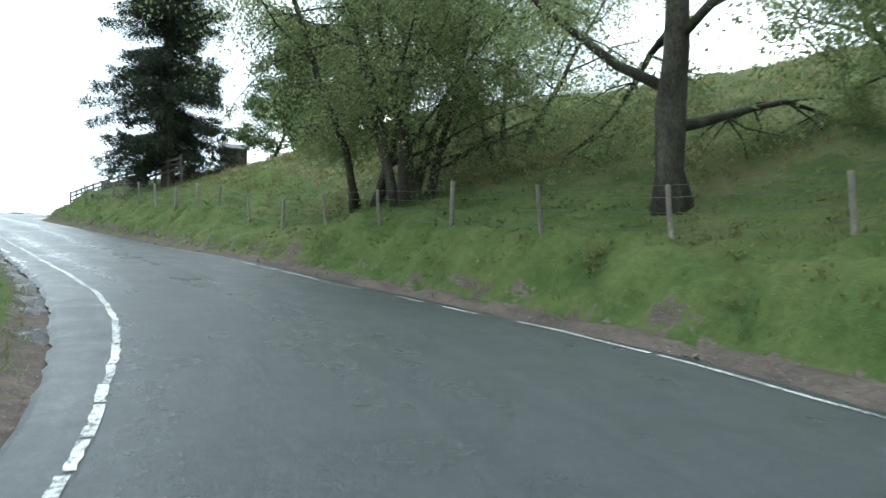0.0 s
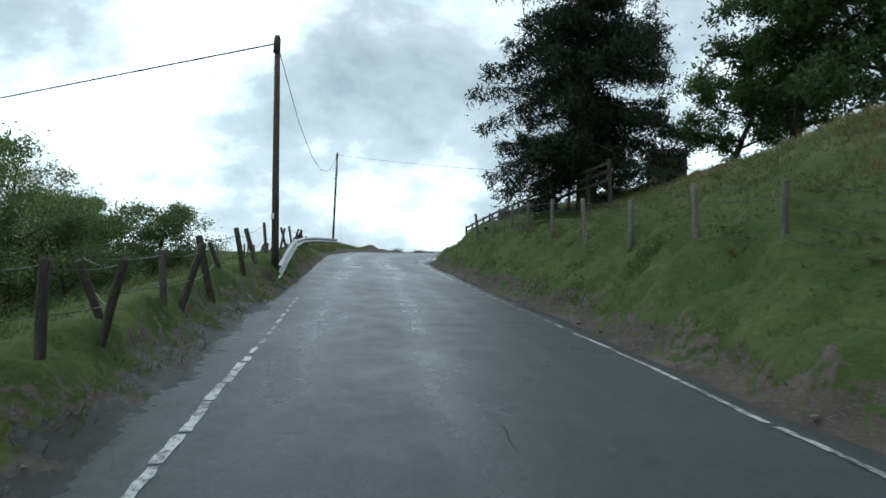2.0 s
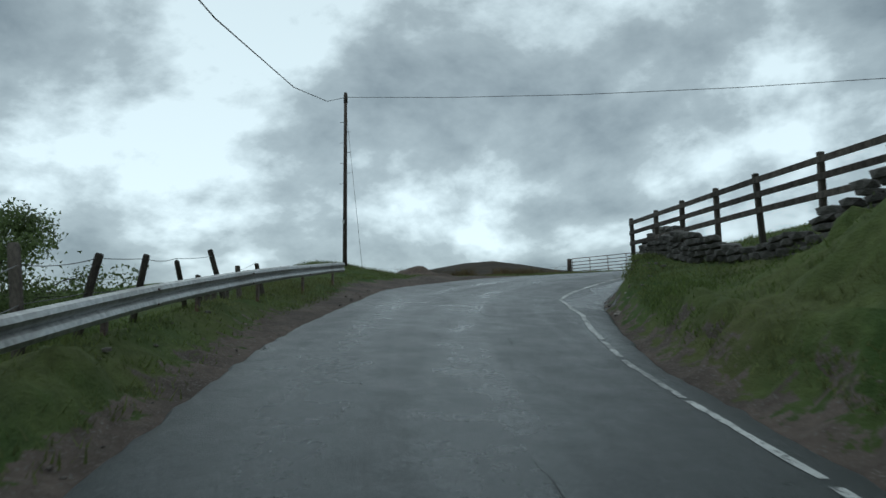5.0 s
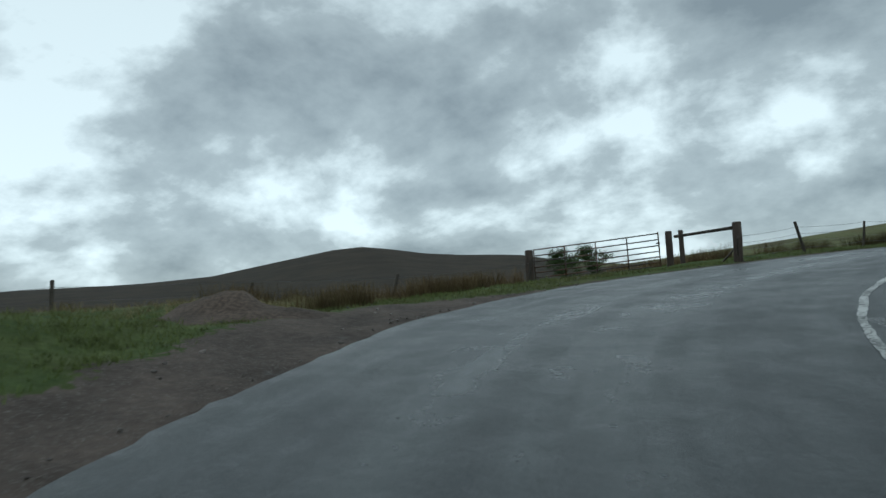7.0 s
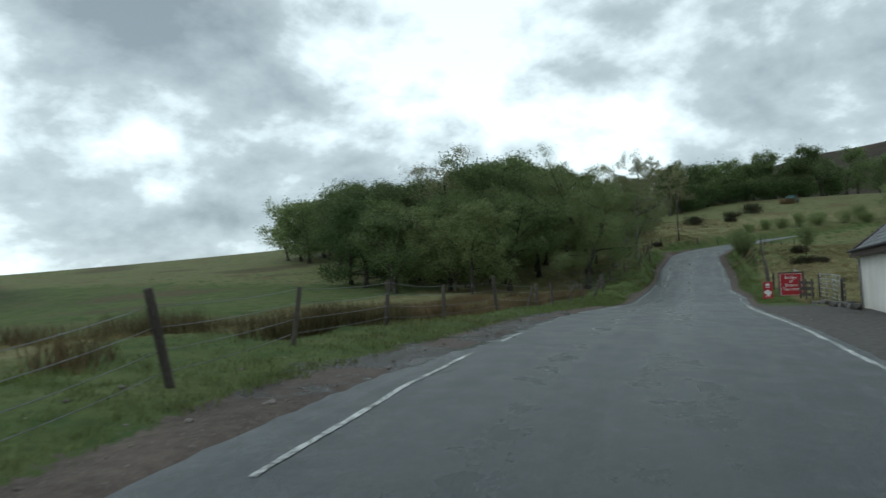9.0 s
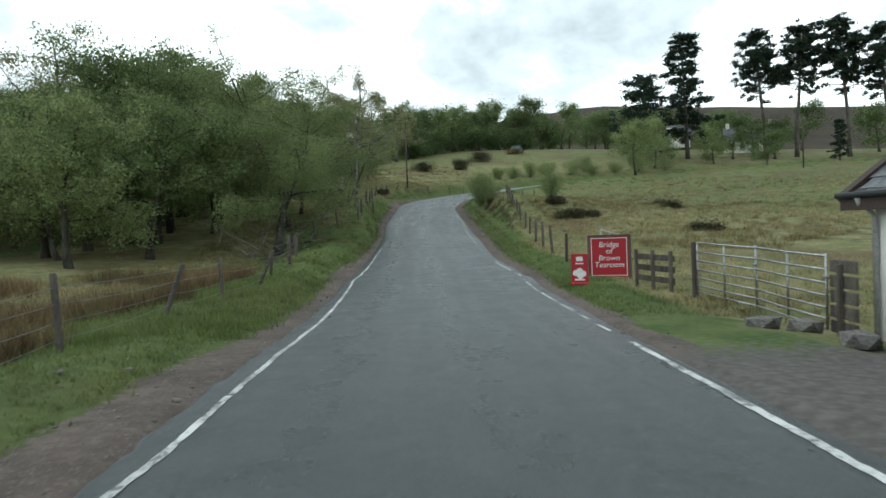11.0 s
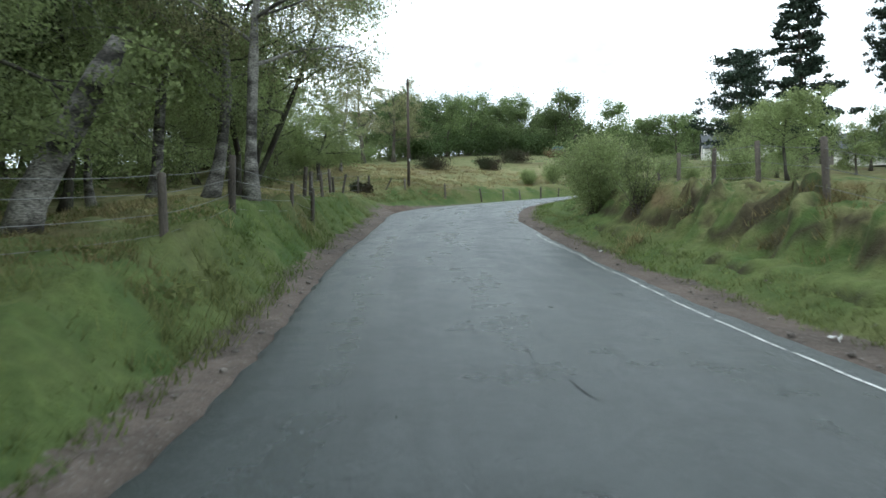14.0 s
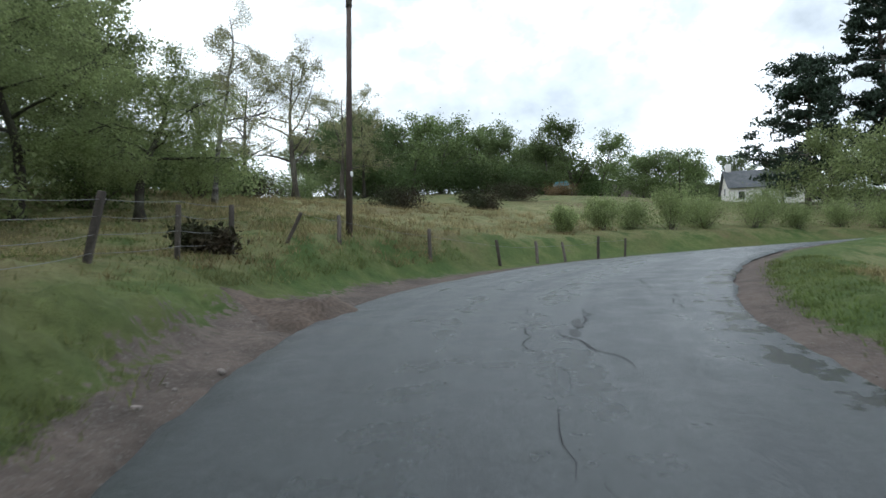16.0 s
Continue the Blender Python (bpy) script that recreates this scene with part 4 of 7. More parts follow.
def part(name, me, parent, label="", m=None):
    ob = new(name, me)
    ob.parent = parent
    if m is not None:
        ob.matrix_basis = m
    if label:
        tagged(ob, label)
    return ob


def thing(name, label, category, group="", kind="", m=None):
    ob = new(name)
    ob.empty_display_size = 0.2
    if m is not None:
        ob.matrix_basis = m
    return tagged(ob, label, category, group, kind)


def finish(bm, name, mat, smooth=False):
    me = bpy.data.meshes.new(name)
    bm.to_mesh(me)
    bm.free()
    if mat:
        me.materials.append(mat)
    if smooth:
        me.polygons.foreach_set("use_smooth", [True] * len(me.polygons))
    return me


def box_mesh(name, size, mat, bevel=0.008, centre=(0, 0, 0)):
    bm = bmesh.new()
    bmesh.ops.create_cube(bm, size=1, matrix=Matrix.Translation(centre) @ Matrix.Diagonal((*size, 1)))
    if bevel:
        bmesh.ops.bevel(bm, geom=bm.edges[:], offset=min(bevel, 0.3 * min(size)), segments=1, affect="EDGES")
    return finish(bm, name, mat)


def tube_rings(path, radii, sides, closed_top=True, lumps=0.0):
    """Verts and faces of a tapered tube along a path."""
    path = [Vector(p) for p in path]
    verts, faces = [], []
    for k, p in enumerate(path):
        d = (path[min(k + 1, len(path) - 1)] - path[max(k - 1, 0)]).normalized()
        a = d.cross(Vector((0.31, 0.95, 0.05))).normalized()
        b = d.cross(a)
        for j in range(sides):
            w = 2 * math.pi * j / sides
            r = radii[k] * (1 + lumps * noise.noise(Vector((math.cos(w) * 2.2, math.sin(w) * 2.2, k * 0.9 + p.x)))) if lumps else radii[k]
            verts.append(p + (a * math.cos(w) + b * math.sin(w)) * r)
    for k in range(len(path) - 1):
        for j in range(sides):
            j2 = (j + 1) % sides
            faces.append((k * sides + j, k * sides + j2, (k + 1) * sides + j2, (k + 1) * sides + j))
    if closed_top:
        faces.append(tuple(range((len(path) - 1) * sides, len(path) * sides)))
        faces.append(tuple(reversed(range(sides))))
    return verts, faces


def tube_mesh(name, path, radii, sides, mat, smooth=True):
    v, f = tube_rings(path, radii, sides)
    return mesh_of(name, v, f, mat, smooth)


class Pile:
    """Collects verts and faces of many pieces into one mesh."""

    def __init__(self):
        self.v, self.f = [], []

    def add(self, v, f):
        n = len(self.v)
        self.v.extend(v)
        self.f.extend(tuple(i + n for i in face) for face in f)

    def mesh(self, name, mat, smooth=False):
        return mesh_of(name, self.v, self.f, mat, smooth)


def leaf_mesh(name, places, size, mat, rng, droop=0.0, long=1.0):
    """Small leaves, one pointed triangle each, at the given places."""
    n = len(places)
    g = np.random.RandomState(rng.randint(0, 10**6))
    c = np.array(places)
    a = g.normal(size=(n, 3))
    a[:, 2] -= droop
    a /= np.linalg.norm(a, axis=1)[:, None]
    b = np.cross(a, g.normal(size=(n, 3)))
    b /= np.linalg.norm(b, axis=1)[:, None] + 1e-9
    w = size * g.uniform(0.6, 1.4, (n, 1))
    v = np.stack([c - a * w * long * 0.8 - b * w * 0.62, c - a * w * long * 0.8 + b * w * 0.62, c + a * w * long * 1.2], 1).reshape(-1, 3)
    i = np.arange(n)[:, None] * 3
    return mesh_of(name, v, i + np.array([[0, 1, 2]]), mat)


def branch_path(start, way, length, bend, rng, steps=5, rise=0.0):
    p, d = Vector(start), Vector(way).normalized()
    out = [p.copy()]
    for _ in range(steps):
        d = (d + Vector((rng.gauss(0, bend), rng.gauss(0, bend), rng.gauss(0, bend) + rise))).normalized()
        p = p + d * (length / steps)
        out.append(p.copy())
    return out


def broadleaf(seed, height, spread, trunk_r, leaves, leaf_size, bark, leaf, stems=1, low=0.25, fill=0.75, hang=0.0, crooked=0.07, twiggy=3, scatter_by=0.075):
    """Trunk with limbs and twigs, and a crown of small leaves about the twigs. Returns two meshes."""
    rng = random.Random(seed)
    wood, twigs = Pile(), []
    for st in range(stems):
        lean = (0.06, 0.35)[stems > 1]
        w = rng.uniform(0, 6.28)
        base = Vector((math.cos(w), math.sin(w), 0)) * (0.0 if stems == 1 else trunk_r * 1.6)
        trunk = branch_path(base, (math.cos(w) * lean, math.sin(w) * lean, 1), height * rng.uniform(0.78, 0.92), crooked, rng, 9, 0.03 + crooked * 0.4)
        r0 = trunk_r * (1 if stems == 1 else 0.62)
        radii = [r0 * (1.6 if k == 0 else 1) * (1 - 0.88 * k / 9) for k in range(10)]
        wood.add(*tube_rings(trunk, radii, 10, lumps=0.45))
        limbs = int(13 if stems == 1 else 8)
        for k in range(limbs):
            u = low + (0.97 - low) * (k + rng.random()) / limbs
            i = min(int(u * 9), 8)
            p = trunk[i].lerp(trunk[i + 1], u * 9 - i)
            w = k * 2.4 + rng.uniform(-0.5, 0.5)
            reach = spread * (0.55 + 0.6 * math.sin(math.pi * min(1, (u - low) / (1.02 - low) * 0.8 + 0.25))) * rng.uniform(0.7, 1.05)
            limb = branch_path(p, (math.cos(w), math.sin(w), rng.uniform(0.15, 0.75)), reach, 0.16, rng, 6, 0.02 - hang * 0.12)
            lr = radii[i] * 0.42
            wood.add(*tube_rings(limb, [lr * (1 - 0.85 * j / 6) + 0.006 for j in range(7)], 5))
            for j in range(2, 7):
                for _ in range(twiggy):
                    way = Vector((rng.gauss(0, 1), rng.gauss(0, 1), rng.uniform(-0.3, 0.8) - hang))
                    twig = branch_path(limb[j], way, reach * rng.uniform(0.22, 0.42), 0.22, rng, 3, -hang * 0.3)
                    wood.add(*tube_rings(twig, [lr * 0.22 + 0.005, lr * 0.15 + 0.004, lr * 0.08 + 0.003, 0.003], 3))
                    twigs.append(twig)
    places = []
    loose = spread * scatter_by
    while len(places) < leaves:
        twig = rng.choice(twigs)
        clump = rng.uniform(0.5, 1.0)
        q = twig[1].lerp(twig[3], rng.random())
        if rng.random() > fill and (hash((round(q.x), round(q.y), round(q.z))) % 3 == 0):
            continue
        for _ in range(5):
            places.append(q + Vector((rng.gauss(0, loose), rng.gauss(0, loose), rng.gauss(0, loose * 0.8) - hang * abs(rng.gauss(0, loose * 2)))) * clump)
    return wood.mesh("trunk", bark, True), leaf_mesh("crown", places, leaf_size, leaf, rng, hang)


def conifer(seed, height, spread, trunk_r, needles, size, bark, leaf, low=0.08, droop=0.35, sparse=0.0, crown_power=0.8):
    """Straight trunk with whorls of boughs, needles along them."""
    rng = random.Random(seed)
    wood, places, boughs = Pile(), [], []
    top = Vector((rng.gauss(0, 0.02) * height, rng.gauss(0, 0.02) * height, height))
    wood.add(*tube_rings([Vector((0, 0, -0.3)), top * 0.35, top * 0.7, top], [trunk_r * 1.25, trunk_r * 0.8, trunk_r * 0.45, 0.02], 8))
    z = low * height
    while z < height * 0.985:
        u = (z / height - low) / (1 - low)
        reach = spread * ((1 - u) ** crown_power) * (0.55 + 0.45 * min(1, u * 5 + 0.3)) + 0.15
        for k in range(5):
            if rng.random() < sparse:
                continue
            w = rng.uniform(0, 6.28)
            bough = branch_path(top * (z / height), (math.cos(w), math.sin(w), 0.25 - droop * rng.uniform(0.2, 1.6)), reach * rng.uniform(0.6, 1.12), 0.09, rng, 4, 0.03)
            wood.add(*tube_rings(bough, [0.02 + reach * 0.012, 0.02 + reach * 0.008, 0.014, 0.01, 0.005], 3))
            boughs.append((bough, reach))
        z += height * rng.uniform(0.014, 0.026) * (1 + sparse * 2)
    weights = [b[1] for b in boughs]
    for bough, reach in rng.choices(boughs, weights, k=needles // 5):
        i = rng.choice((0, 1, 1, 2, 2, 3, 3))
        q = bough[i].lerp(bough[i + 1], rng.random())
        sway = 0.12 * reach * (1.1 - i * 0.22)
        side = (bough[4] - bough[0]).cross(Vector((0, 0, 1))).normalized()
        o = rng.gauss(0, sway)
        for j in range(5):
            places.append(q + side * (o + rng.gauss(0, 0.12)) + Vector((rng.gauss(0, 0.1), rng.gauss(0, 0.1), -abs(o) * 0.35 - abs(rng.gauss(0, 0.3)))))
    return wood.mesh("trunk", bark, True), leaf_mesh("crown", places, size, leaf, rng, 0.6, 2.6)


def scots_pine(seed, height, spread, trunk_r, needles, size, bark, leaf, low=0.5):
    """Bare trunk, crooked limbs near the top, needles in flat clumps at their ends."""
    rng = random.Random(seed)
    wood, places, clumps = Pile(), [], []
    trunk = branch_path((0, 0, -0.3), (0, 0, 1), height, 0.025, rng, 10, 0.02)
    wood.add(*tube_rings(trunk, [trunk_r * (1.25 if k == 0 else 1) * (1 - 0.075 * k) for k in range(11)], 8, lumps=0.25))
    n = 74
    for k in range(n):
        u = low + (0.98 - low) * k / (n - 1)
        i = min(int(u * 10), 9)
        p = trunk[i].lerp(trunk[i + 1], u * 10 - i)
        w = k * 2.4 + rng.uniform(-0.7, 0.7)
        reach = spread * (1.05 - 0.75 * ((u - low) / (1 - low)) ** 2) * rng.uniform(0.45, 1.1)
        limb = branch_path(p, (math.cos(w), math.sin(w), rng.uniform(-0.1, 0.5)), reach, 0.16, rng, 4, 0.03)
        wood.add(*tube_rings(limb, [trunk_r * 0.28, trunk_r * 0.2, trunk_r * 0.15, trunk_r * 0.1, 0.02], 4))
        for j, q in ((4, 1.0), (3, 0.9), (2, 0.5)):
            if rng.random() < q:
                clumps.append((limb[j] + Vector((rng.gauss(0, 0.4), rng.gauss(0, 0.4), rng.gauss(0.1, 0.2))), rng.uniform(0.5, 1.3) * spread * 0.13))
    weights = [r * r for _, r in clumps]
    for c, r in rng.choices(clumps, weights, k=needles):
        d = Vector((rng.gauss(0, 1), rng.gauss(0, 1), rng.gauss(0, 0.45))) * r * 0.62
        places.append(c + d)
    return wood.mesh("trunk", bark, True), leaf_mesh("crown", places, size, leaf, rng, 0.0, 1.5)


def tree(name, meshes, label, group, x, y, turn=0, scale=1.0, sink=0.1, z=None):
    ob = thing(name, label, "tree", group, m=pose(x, y, (ground_at(x, y) if z is None else z) - sink, 0, 0, turn))
    ob.scale = (scale, scale, scale)
    part("trunk", meshes[0], ob)
    part("crown", meshes[1], ob)
    return ob


# ---- trees ----
ALDER = broadleaf(11, 9.6, 4.5, 0.24, 72000, 0.04, DARK_BARK, LEAF_FRESH, stems=6, low=0.12, hang=0.5, fill=0.6)
OAK = broadleaf(12, 12.0, 6.8, 0.34, 62000, 0.042, DARK_BARK, LEAF_FRESH, low=0.18, fill=0.5, hang=0.55, crooked=0.13, scatter_by=0.06)
HAZEL = broadleaf(22, 10.5, 5.0, 0.26, 60000, 0.042, DARK_BARK, LEAF_FRESH, low=0.3, hang=0.35, fill=0.6, crooked=0.09)
BIRCH_A = broadleaf(13, 12.5, 3.6, 0.17, 26000, 0.036, BIRCH_BARK, LEAF_BUD, low=0.3, hang=0.6, fill=0.5, crooked=0.09)
BIRCH_B = broadleaf(14, 11.0, 4.0, 0.18, 34000, 0.038, BIRCH_BARK, LEAF_FRESH, low=0.25, hang=0.55, fill=0.6, crooked=0.12)
FAR_A = broadleaf(31, 10.5, 4.6, 0.22, 6500, 0.135, BARK, LEAF_DEEP, low=0.12, hang=0.2, twiggy=1, scatter_by=0.15)
FAR_B = broadleaf(32, 9.5, 4.4, 0.2, 6500, 0.13, BARK, LEAF_FRESH, low=0.1, hang=0.25, twiggy=1, scatter_by=0.15)
FAR_C = broadleaf(33, 11.5, 4.4, 0.24, 6500, 0.13, BARK, LEAF_DEEP, low=0.12, hang=0.1, twiggy=1, scatter_by=0.15)
FAR_D = broadleaf(34, 10.0, 5.0, 0.26, 9000, 0.13, DARK_BARK, LEAF_DARK, low=0.1, hang=0.1, twiggy=1, scatter_by=0.15)
WOOD_A = broadleaf(15, 10.5, 4.6, 0.2, 17000, 0.082, DARK_BARK, LEAF_DEEP, low=0.3, hang=0.2, twiggy=2, scatter_by=0.1)
WOOD_B = broadleaf(16, 9.5, 4.2, 0.18, 18000, 0.078, DARK_BARK, LEAF_FRESH, low=0.28, hang=0.25, twiggy=2, scatter_by=0.1)
WOOD_C = broadleaf(17, 11.5, 4.8, 0.22, 17000, 0.082, DARK_BARK, LEAF_DEEP, low=0.3, hang=0.12, twiggy=2, scatter_by=0.1)
WOOD_D = broadleaf(18, 12.0, 4.4, 0.2, 9000, 0.06, DARK_BARK, LEAF_BUD, low=0.2, fill=0.5, hang=0.3)
BARE_OAK = broadleaf(42, 13.0, 5.2, 0.26, 15000, 0.055, BARK, LEAF_BUD, low=0.22, fill=0.6, hang=0.05, crooked=0.06, scatter_by=0.05)
TALL = broadleaf(36, 13.0, 4.6, 0.2, 46000, 0.046, DARK_BARK, LEAF_FRESH, low=0.34, hang=0.35, crooked=0.08, fill=0.65)
ALDER_THIN = broadleaf(37, 10.0, 3.6, 0.22, 30000, 0.04, DARK_BARK, LEAF_FRESH, stems=3, low=0.35, hang=0.6, fill=0.5)
MAPLE = broadleaf(35, 9.0, 4.4, 0.24, 30000, 0.085, DARK_BARK, LEAF_DARK, low=0.2, hang=0.1, twiggy=2, scatter_by=0.085)
SPRUCE = conifer(19, 21.0, 4.9, 0.34, 150000, 0.042, BARK, NEEDLES, low=0.085, droop=0.5, crown_power=0.7)
PINE = scots_pine(20, 19.0, 3.8, 0.3, 9500, 0.15, BARK, PINE_NEEDLES)
BROAD_PINE = scots_pine(23, 14.0, 5.6, 0.3, 11000, 0.15, BARK, PINE_NEEDLES, low=0.12)
CONE_TREE = scots_pine(21, 20.0, 4.4, 0.34, 14000, 0.16, BARK, PINE_NEEDLES, low=0.1)

def off_road(s, l):
    """Ground place beside the road."""
    x, y, _ = at_road(s, l)
    return x, y, ground_at(x, y)


def along_line(points, spacing, rng, jitter=0.25):
    """Even steps along a line of (x, y), with a little unevenness."""
    p = np.array(points, float)
    d = np.r_[0, np.cumsum(np.linalg.norm(np.diff(p, axis=0), axis=1))]
    n = max(1, int(round(d[-1] / spacing)))
    out = []
    for k in range(n + 1):
        at = min(max(d[-1] * k / n + (rng.uniform(-jitter, jitter) if 0 < k < n else 0), 0), d[-1])
        out.append((float(np.interp(at, d, p[:, 0])), float(np.interp(at, d, p[:, 1]))))
    return out


def road_points(rows):
    """Finer points along the road from rows of (s, l)."""
    a = np.array(rows, float)
    ss = np.arange(a[0, 0], a[-1, 0], 1.0)
    return [tuple(at_road(s, float(np.interp(s, a[:, 0], a[:, 1])))[:2]) for s in ss]


def post_mesh(seed, height, r, round_post, mat):
    rng = random.Random(seed)
    sides = 8 if round_post else 4
    tilt = rng.uniform(0, 0.04)
    v, f = tube_rings([(0, 0, -0.35), (0, 0, 0.1), (tilt, 0, height * 0.6), (tilt * 1.4, 0.01, height - 0.02), (tilt * 1.4, 0.01, height)], [r * 1.05, r, r, r * 0.97, r * 0.8], sides)
    return mesh_of("post", v, f, mat, round_post)


def wire_between(a, b, sag, r, parent, name="wire", rng=random, mat=None):
    n = 6
    pts = [Vector(a).lerp(Vector(b), k / n) - Vector((0, 0, sag * 4 * (k / n) * (1 - k / n))) for k in range(n + 1)]
    part(name, tube_mesh("wire", pts, [r] * (n + 1), 3, mat or WIRE), parent)


def fence(points, spacing, height, r, wires, lean, label, seed, round_post=True, mat=None, gappy=0.0, wire_r=0.006, posts=None):
    """Posts along a line with strands of wire between them."""
    rng = random.Random(seed)
    spots = posts or along_line(points, spacing, rng)
    ob = thing("wire_fence", label, "fence", "field fences")
    kinds = [post_mesh(seed * 7 + k, height * (0.88 + 0.08 * k), r * (0.85 + 0.12 * k), round_post, mat or OLD_WOOD) for k in range(4)]
    tops = []
    for x, y in spots:
        z = ground_at(x, y)
        m = pose(x, y, z, rng.gauss(0, lean), rng.gauss(0, lean), rng.uniform(0, 360))
        if posts is None and rng.random() < gappy:
            continue
        part("post", rng.choice(kinds), ob, m=m)
        tops.append((m, height))
    for (m, h), (m2, h2) in zip(tops, tops[1:]):
        for u in wires:
            wire_between(m @ Vector((r, 0, h * u)), m2 @ Vector((r, 0, h2 * u)), rng.uniform(0.005, 0.05), wire_r, ob, rng=rng)
    return ob


# Fences, zone by zone
fence(None, 0, 1.12, 0.05, (0.95, 0.75, 0.5, 0.25), 2.0, "weathered grey wooden posts with sagging wire on the grassy bank", 31, mat=PALE_WOOD,
      posts=[(8.6, 8.8), (6.3, 10.4), (4.1, 12.2), (2.03, 14.05), (0.18, 16.0), (-1.69, 17.8), (-3.46, 19.94), (-5.3, 22.24), (-7.02, 24.45), (-8.59, 25.9), (-10.06, 27.7), (-11.79, 29.76), (-13.45, 31.73),
             (-15.2, 33.85), (-16.9, 35.9), (-18.51, 37.95), (-20.3, 39.9), (-22.2, 42.1)])
brace = tagged(new("brace_strut", tube_mesh("brace_strut", [(-18.5, 37.9, ground_at(-18.5, 37.9) + 0.85), (-17.0, 36.4, ground_at(-17.0, 36.4) + 0.05)], [0.045, 0.045], 6, OLD_WOOD)), "slanting wooden strut propping a fence post", "strut")
LEFT_POSTS = [tuple(at_road(q, l)[:2]) for q, l in ((28.6, -3.9), (30.0, -3.5), (31.1, -2.9), (32.6, -2.7), (33.7, -2.65), (34.2, -2.75), (35.9, -2.65), (36.8, -2.7))]
LEFT_POSTS += [(-16.79, 23.37), (-17.6, 24.35), (-18.47, 25.53), (-19.49, 26.86)]
LEFT_POSTS += [tuple(at_road(q, l)[:2]) for q, l in ((47.6, -3.1), (49.6, -3.25), (52.3, -3.35), (53.8, -3.4), (57.5, -3.5), (59.2, -3.55), (60.8, -3.55), (62.0, -3.6), (63.5, -3.65), (65.4, -3.7), (67.6, -3.85))]
fence(None, 0, 1.02, 0.05, (0.9, 0.5), 13.0, "old leaning wooden posts with a loose wire beside the road", 32, posts=LEFT_POSTS)
fence([tuple(at_road(71.4, -4.6)[:2]), (-40.2, 49.6), (-43.5, 51.0), (-47.6, 53.6), (-57.7, 59.9)], 1.7, 1.0, 0.07, (0.9, 0.5), 6.0, "old wooden posts running down from the crash barrier", 38)
fence([(-36.3, 77.4), (-34.2, 80.5), (-31.7, 84.0), (-27, 88.2), (-21.3, 92.6)] + road_points([(119, -4.9), (128, -4.8), (137, -4.5)]), 3.8, 1.0, 0.045, (0.92, 0.68, 0.42, 0.18), 12.0,
      "grey leaning posts with sheep wire beside rushes", 33)
WOOD_POSTS = [tuple(at_road(q, l)[:2]) for q, l in ((138, -4.6), (141.5, -4.6), (145, -4.9), (148.8, -5.5))]
WOOD_POSTS += [(3.25, 118.26), (6.1, 120.2), (8.6, 121.0), (11.39, 122.09), (14.08, 124.72), (18.35, 128.56), (19.83, 129.5), (21.23, 131.33), (22.04, 132.68), (24.0, 134.05), (26.15, 136.1), (28.3, 138.4), (30.5, 140.3), (32.6, 141.4), (34.6, 142.6)]
fence(None, 0, 1.08, 0.06, (0.93, 0.7, 0.45, 0.2), 4.0, "weathered posts and sheep wire along the birch wood", 34, posts=WOOD_POSTS)
fence([(36.6, 143.2), (40.5, 144.0), (45.4, 144.0), (49.0, 143.85), (51.8, 143.5), (56, 142.6)], 2.3, 0.9, 0.055, (0.85,), 14.0, "short broken leaning posts at the field edge", 35, gappy=0.15)
fence(None, 0, 1.12, 0.055, (0.95, 0.62, 0.3), 2.0, "dark upright posts with wire along the tussock field", 36,
      posts=[(0.9, 98.9), (2.6, 101.0), (4.7, 102.9), (7.0, 104.8), (9.34, 106.71), (11.73, 108.62), (14.63, 110.82), (16.89, 112.69), (19.17, 114.48), (21.13, 116.16), (23.44, 117.99), (25.63, 119.74), (28.2, 121.7), (31.2, 123.6), (34.4, 125.2), (38.0, 126.6), (42.0, 127.8)])
fence([(-43.2, 76.6), (-47, 72.5), (-52, 68.0), (-57, 62.5)], 4.6, 0.95, 0.05, (0.9, 0.5), 8.0, "thin leaning posts at the edge of the moor", 37)


def telegraph_pole(x, y, height, r, label, top_shift=(0, 0), steps=True):
    z = ground_at(x, y)
    ob = thing("telegraph_pole", label, "telegraph pole", "telegraph poles", m=pose(x, y, z - 0.4))
    tx, ty = top_shift
    part("pole", tube_mesh("pole", [(0, 0, 0), (tx * 0.5, ty * 0.5, height * 0.5), (tx, ty, height + 0.4)], [r, r * 0.86, r * 0.7], 10, POLE_WOOD), ob)
    part("cap", tube_mesh("cap", [(tx, ty, height - 0.05), (tx, ty, height + 0.32)], [r * 0.95, r * 0.9], 8, OLD_WOOD), ob)
    part("plate", box_mesh("plate", (0.1, 0.02, 0.14), WHITE_PAINT, 0.004, (tx * 0.3 - 0.0, ty * 0.3 - r, height * 0.3)), ob)
    if steps:
        for k in range(7):
            u = 0.52 + 0.06 * k
            side = 1 if k % 2 else -1
            part("climbing_step", tube_mesh("climbing_step", [(tx * u, ty * u, height * u), (tx * u + side * 0.22, ty * u + side * 0.08, height * u)], [0.012, 0.012], 5, GALVANISED), ob)
    return ob, Vector((x + tx, y + ty, z - 0.4 + height + 0.2))


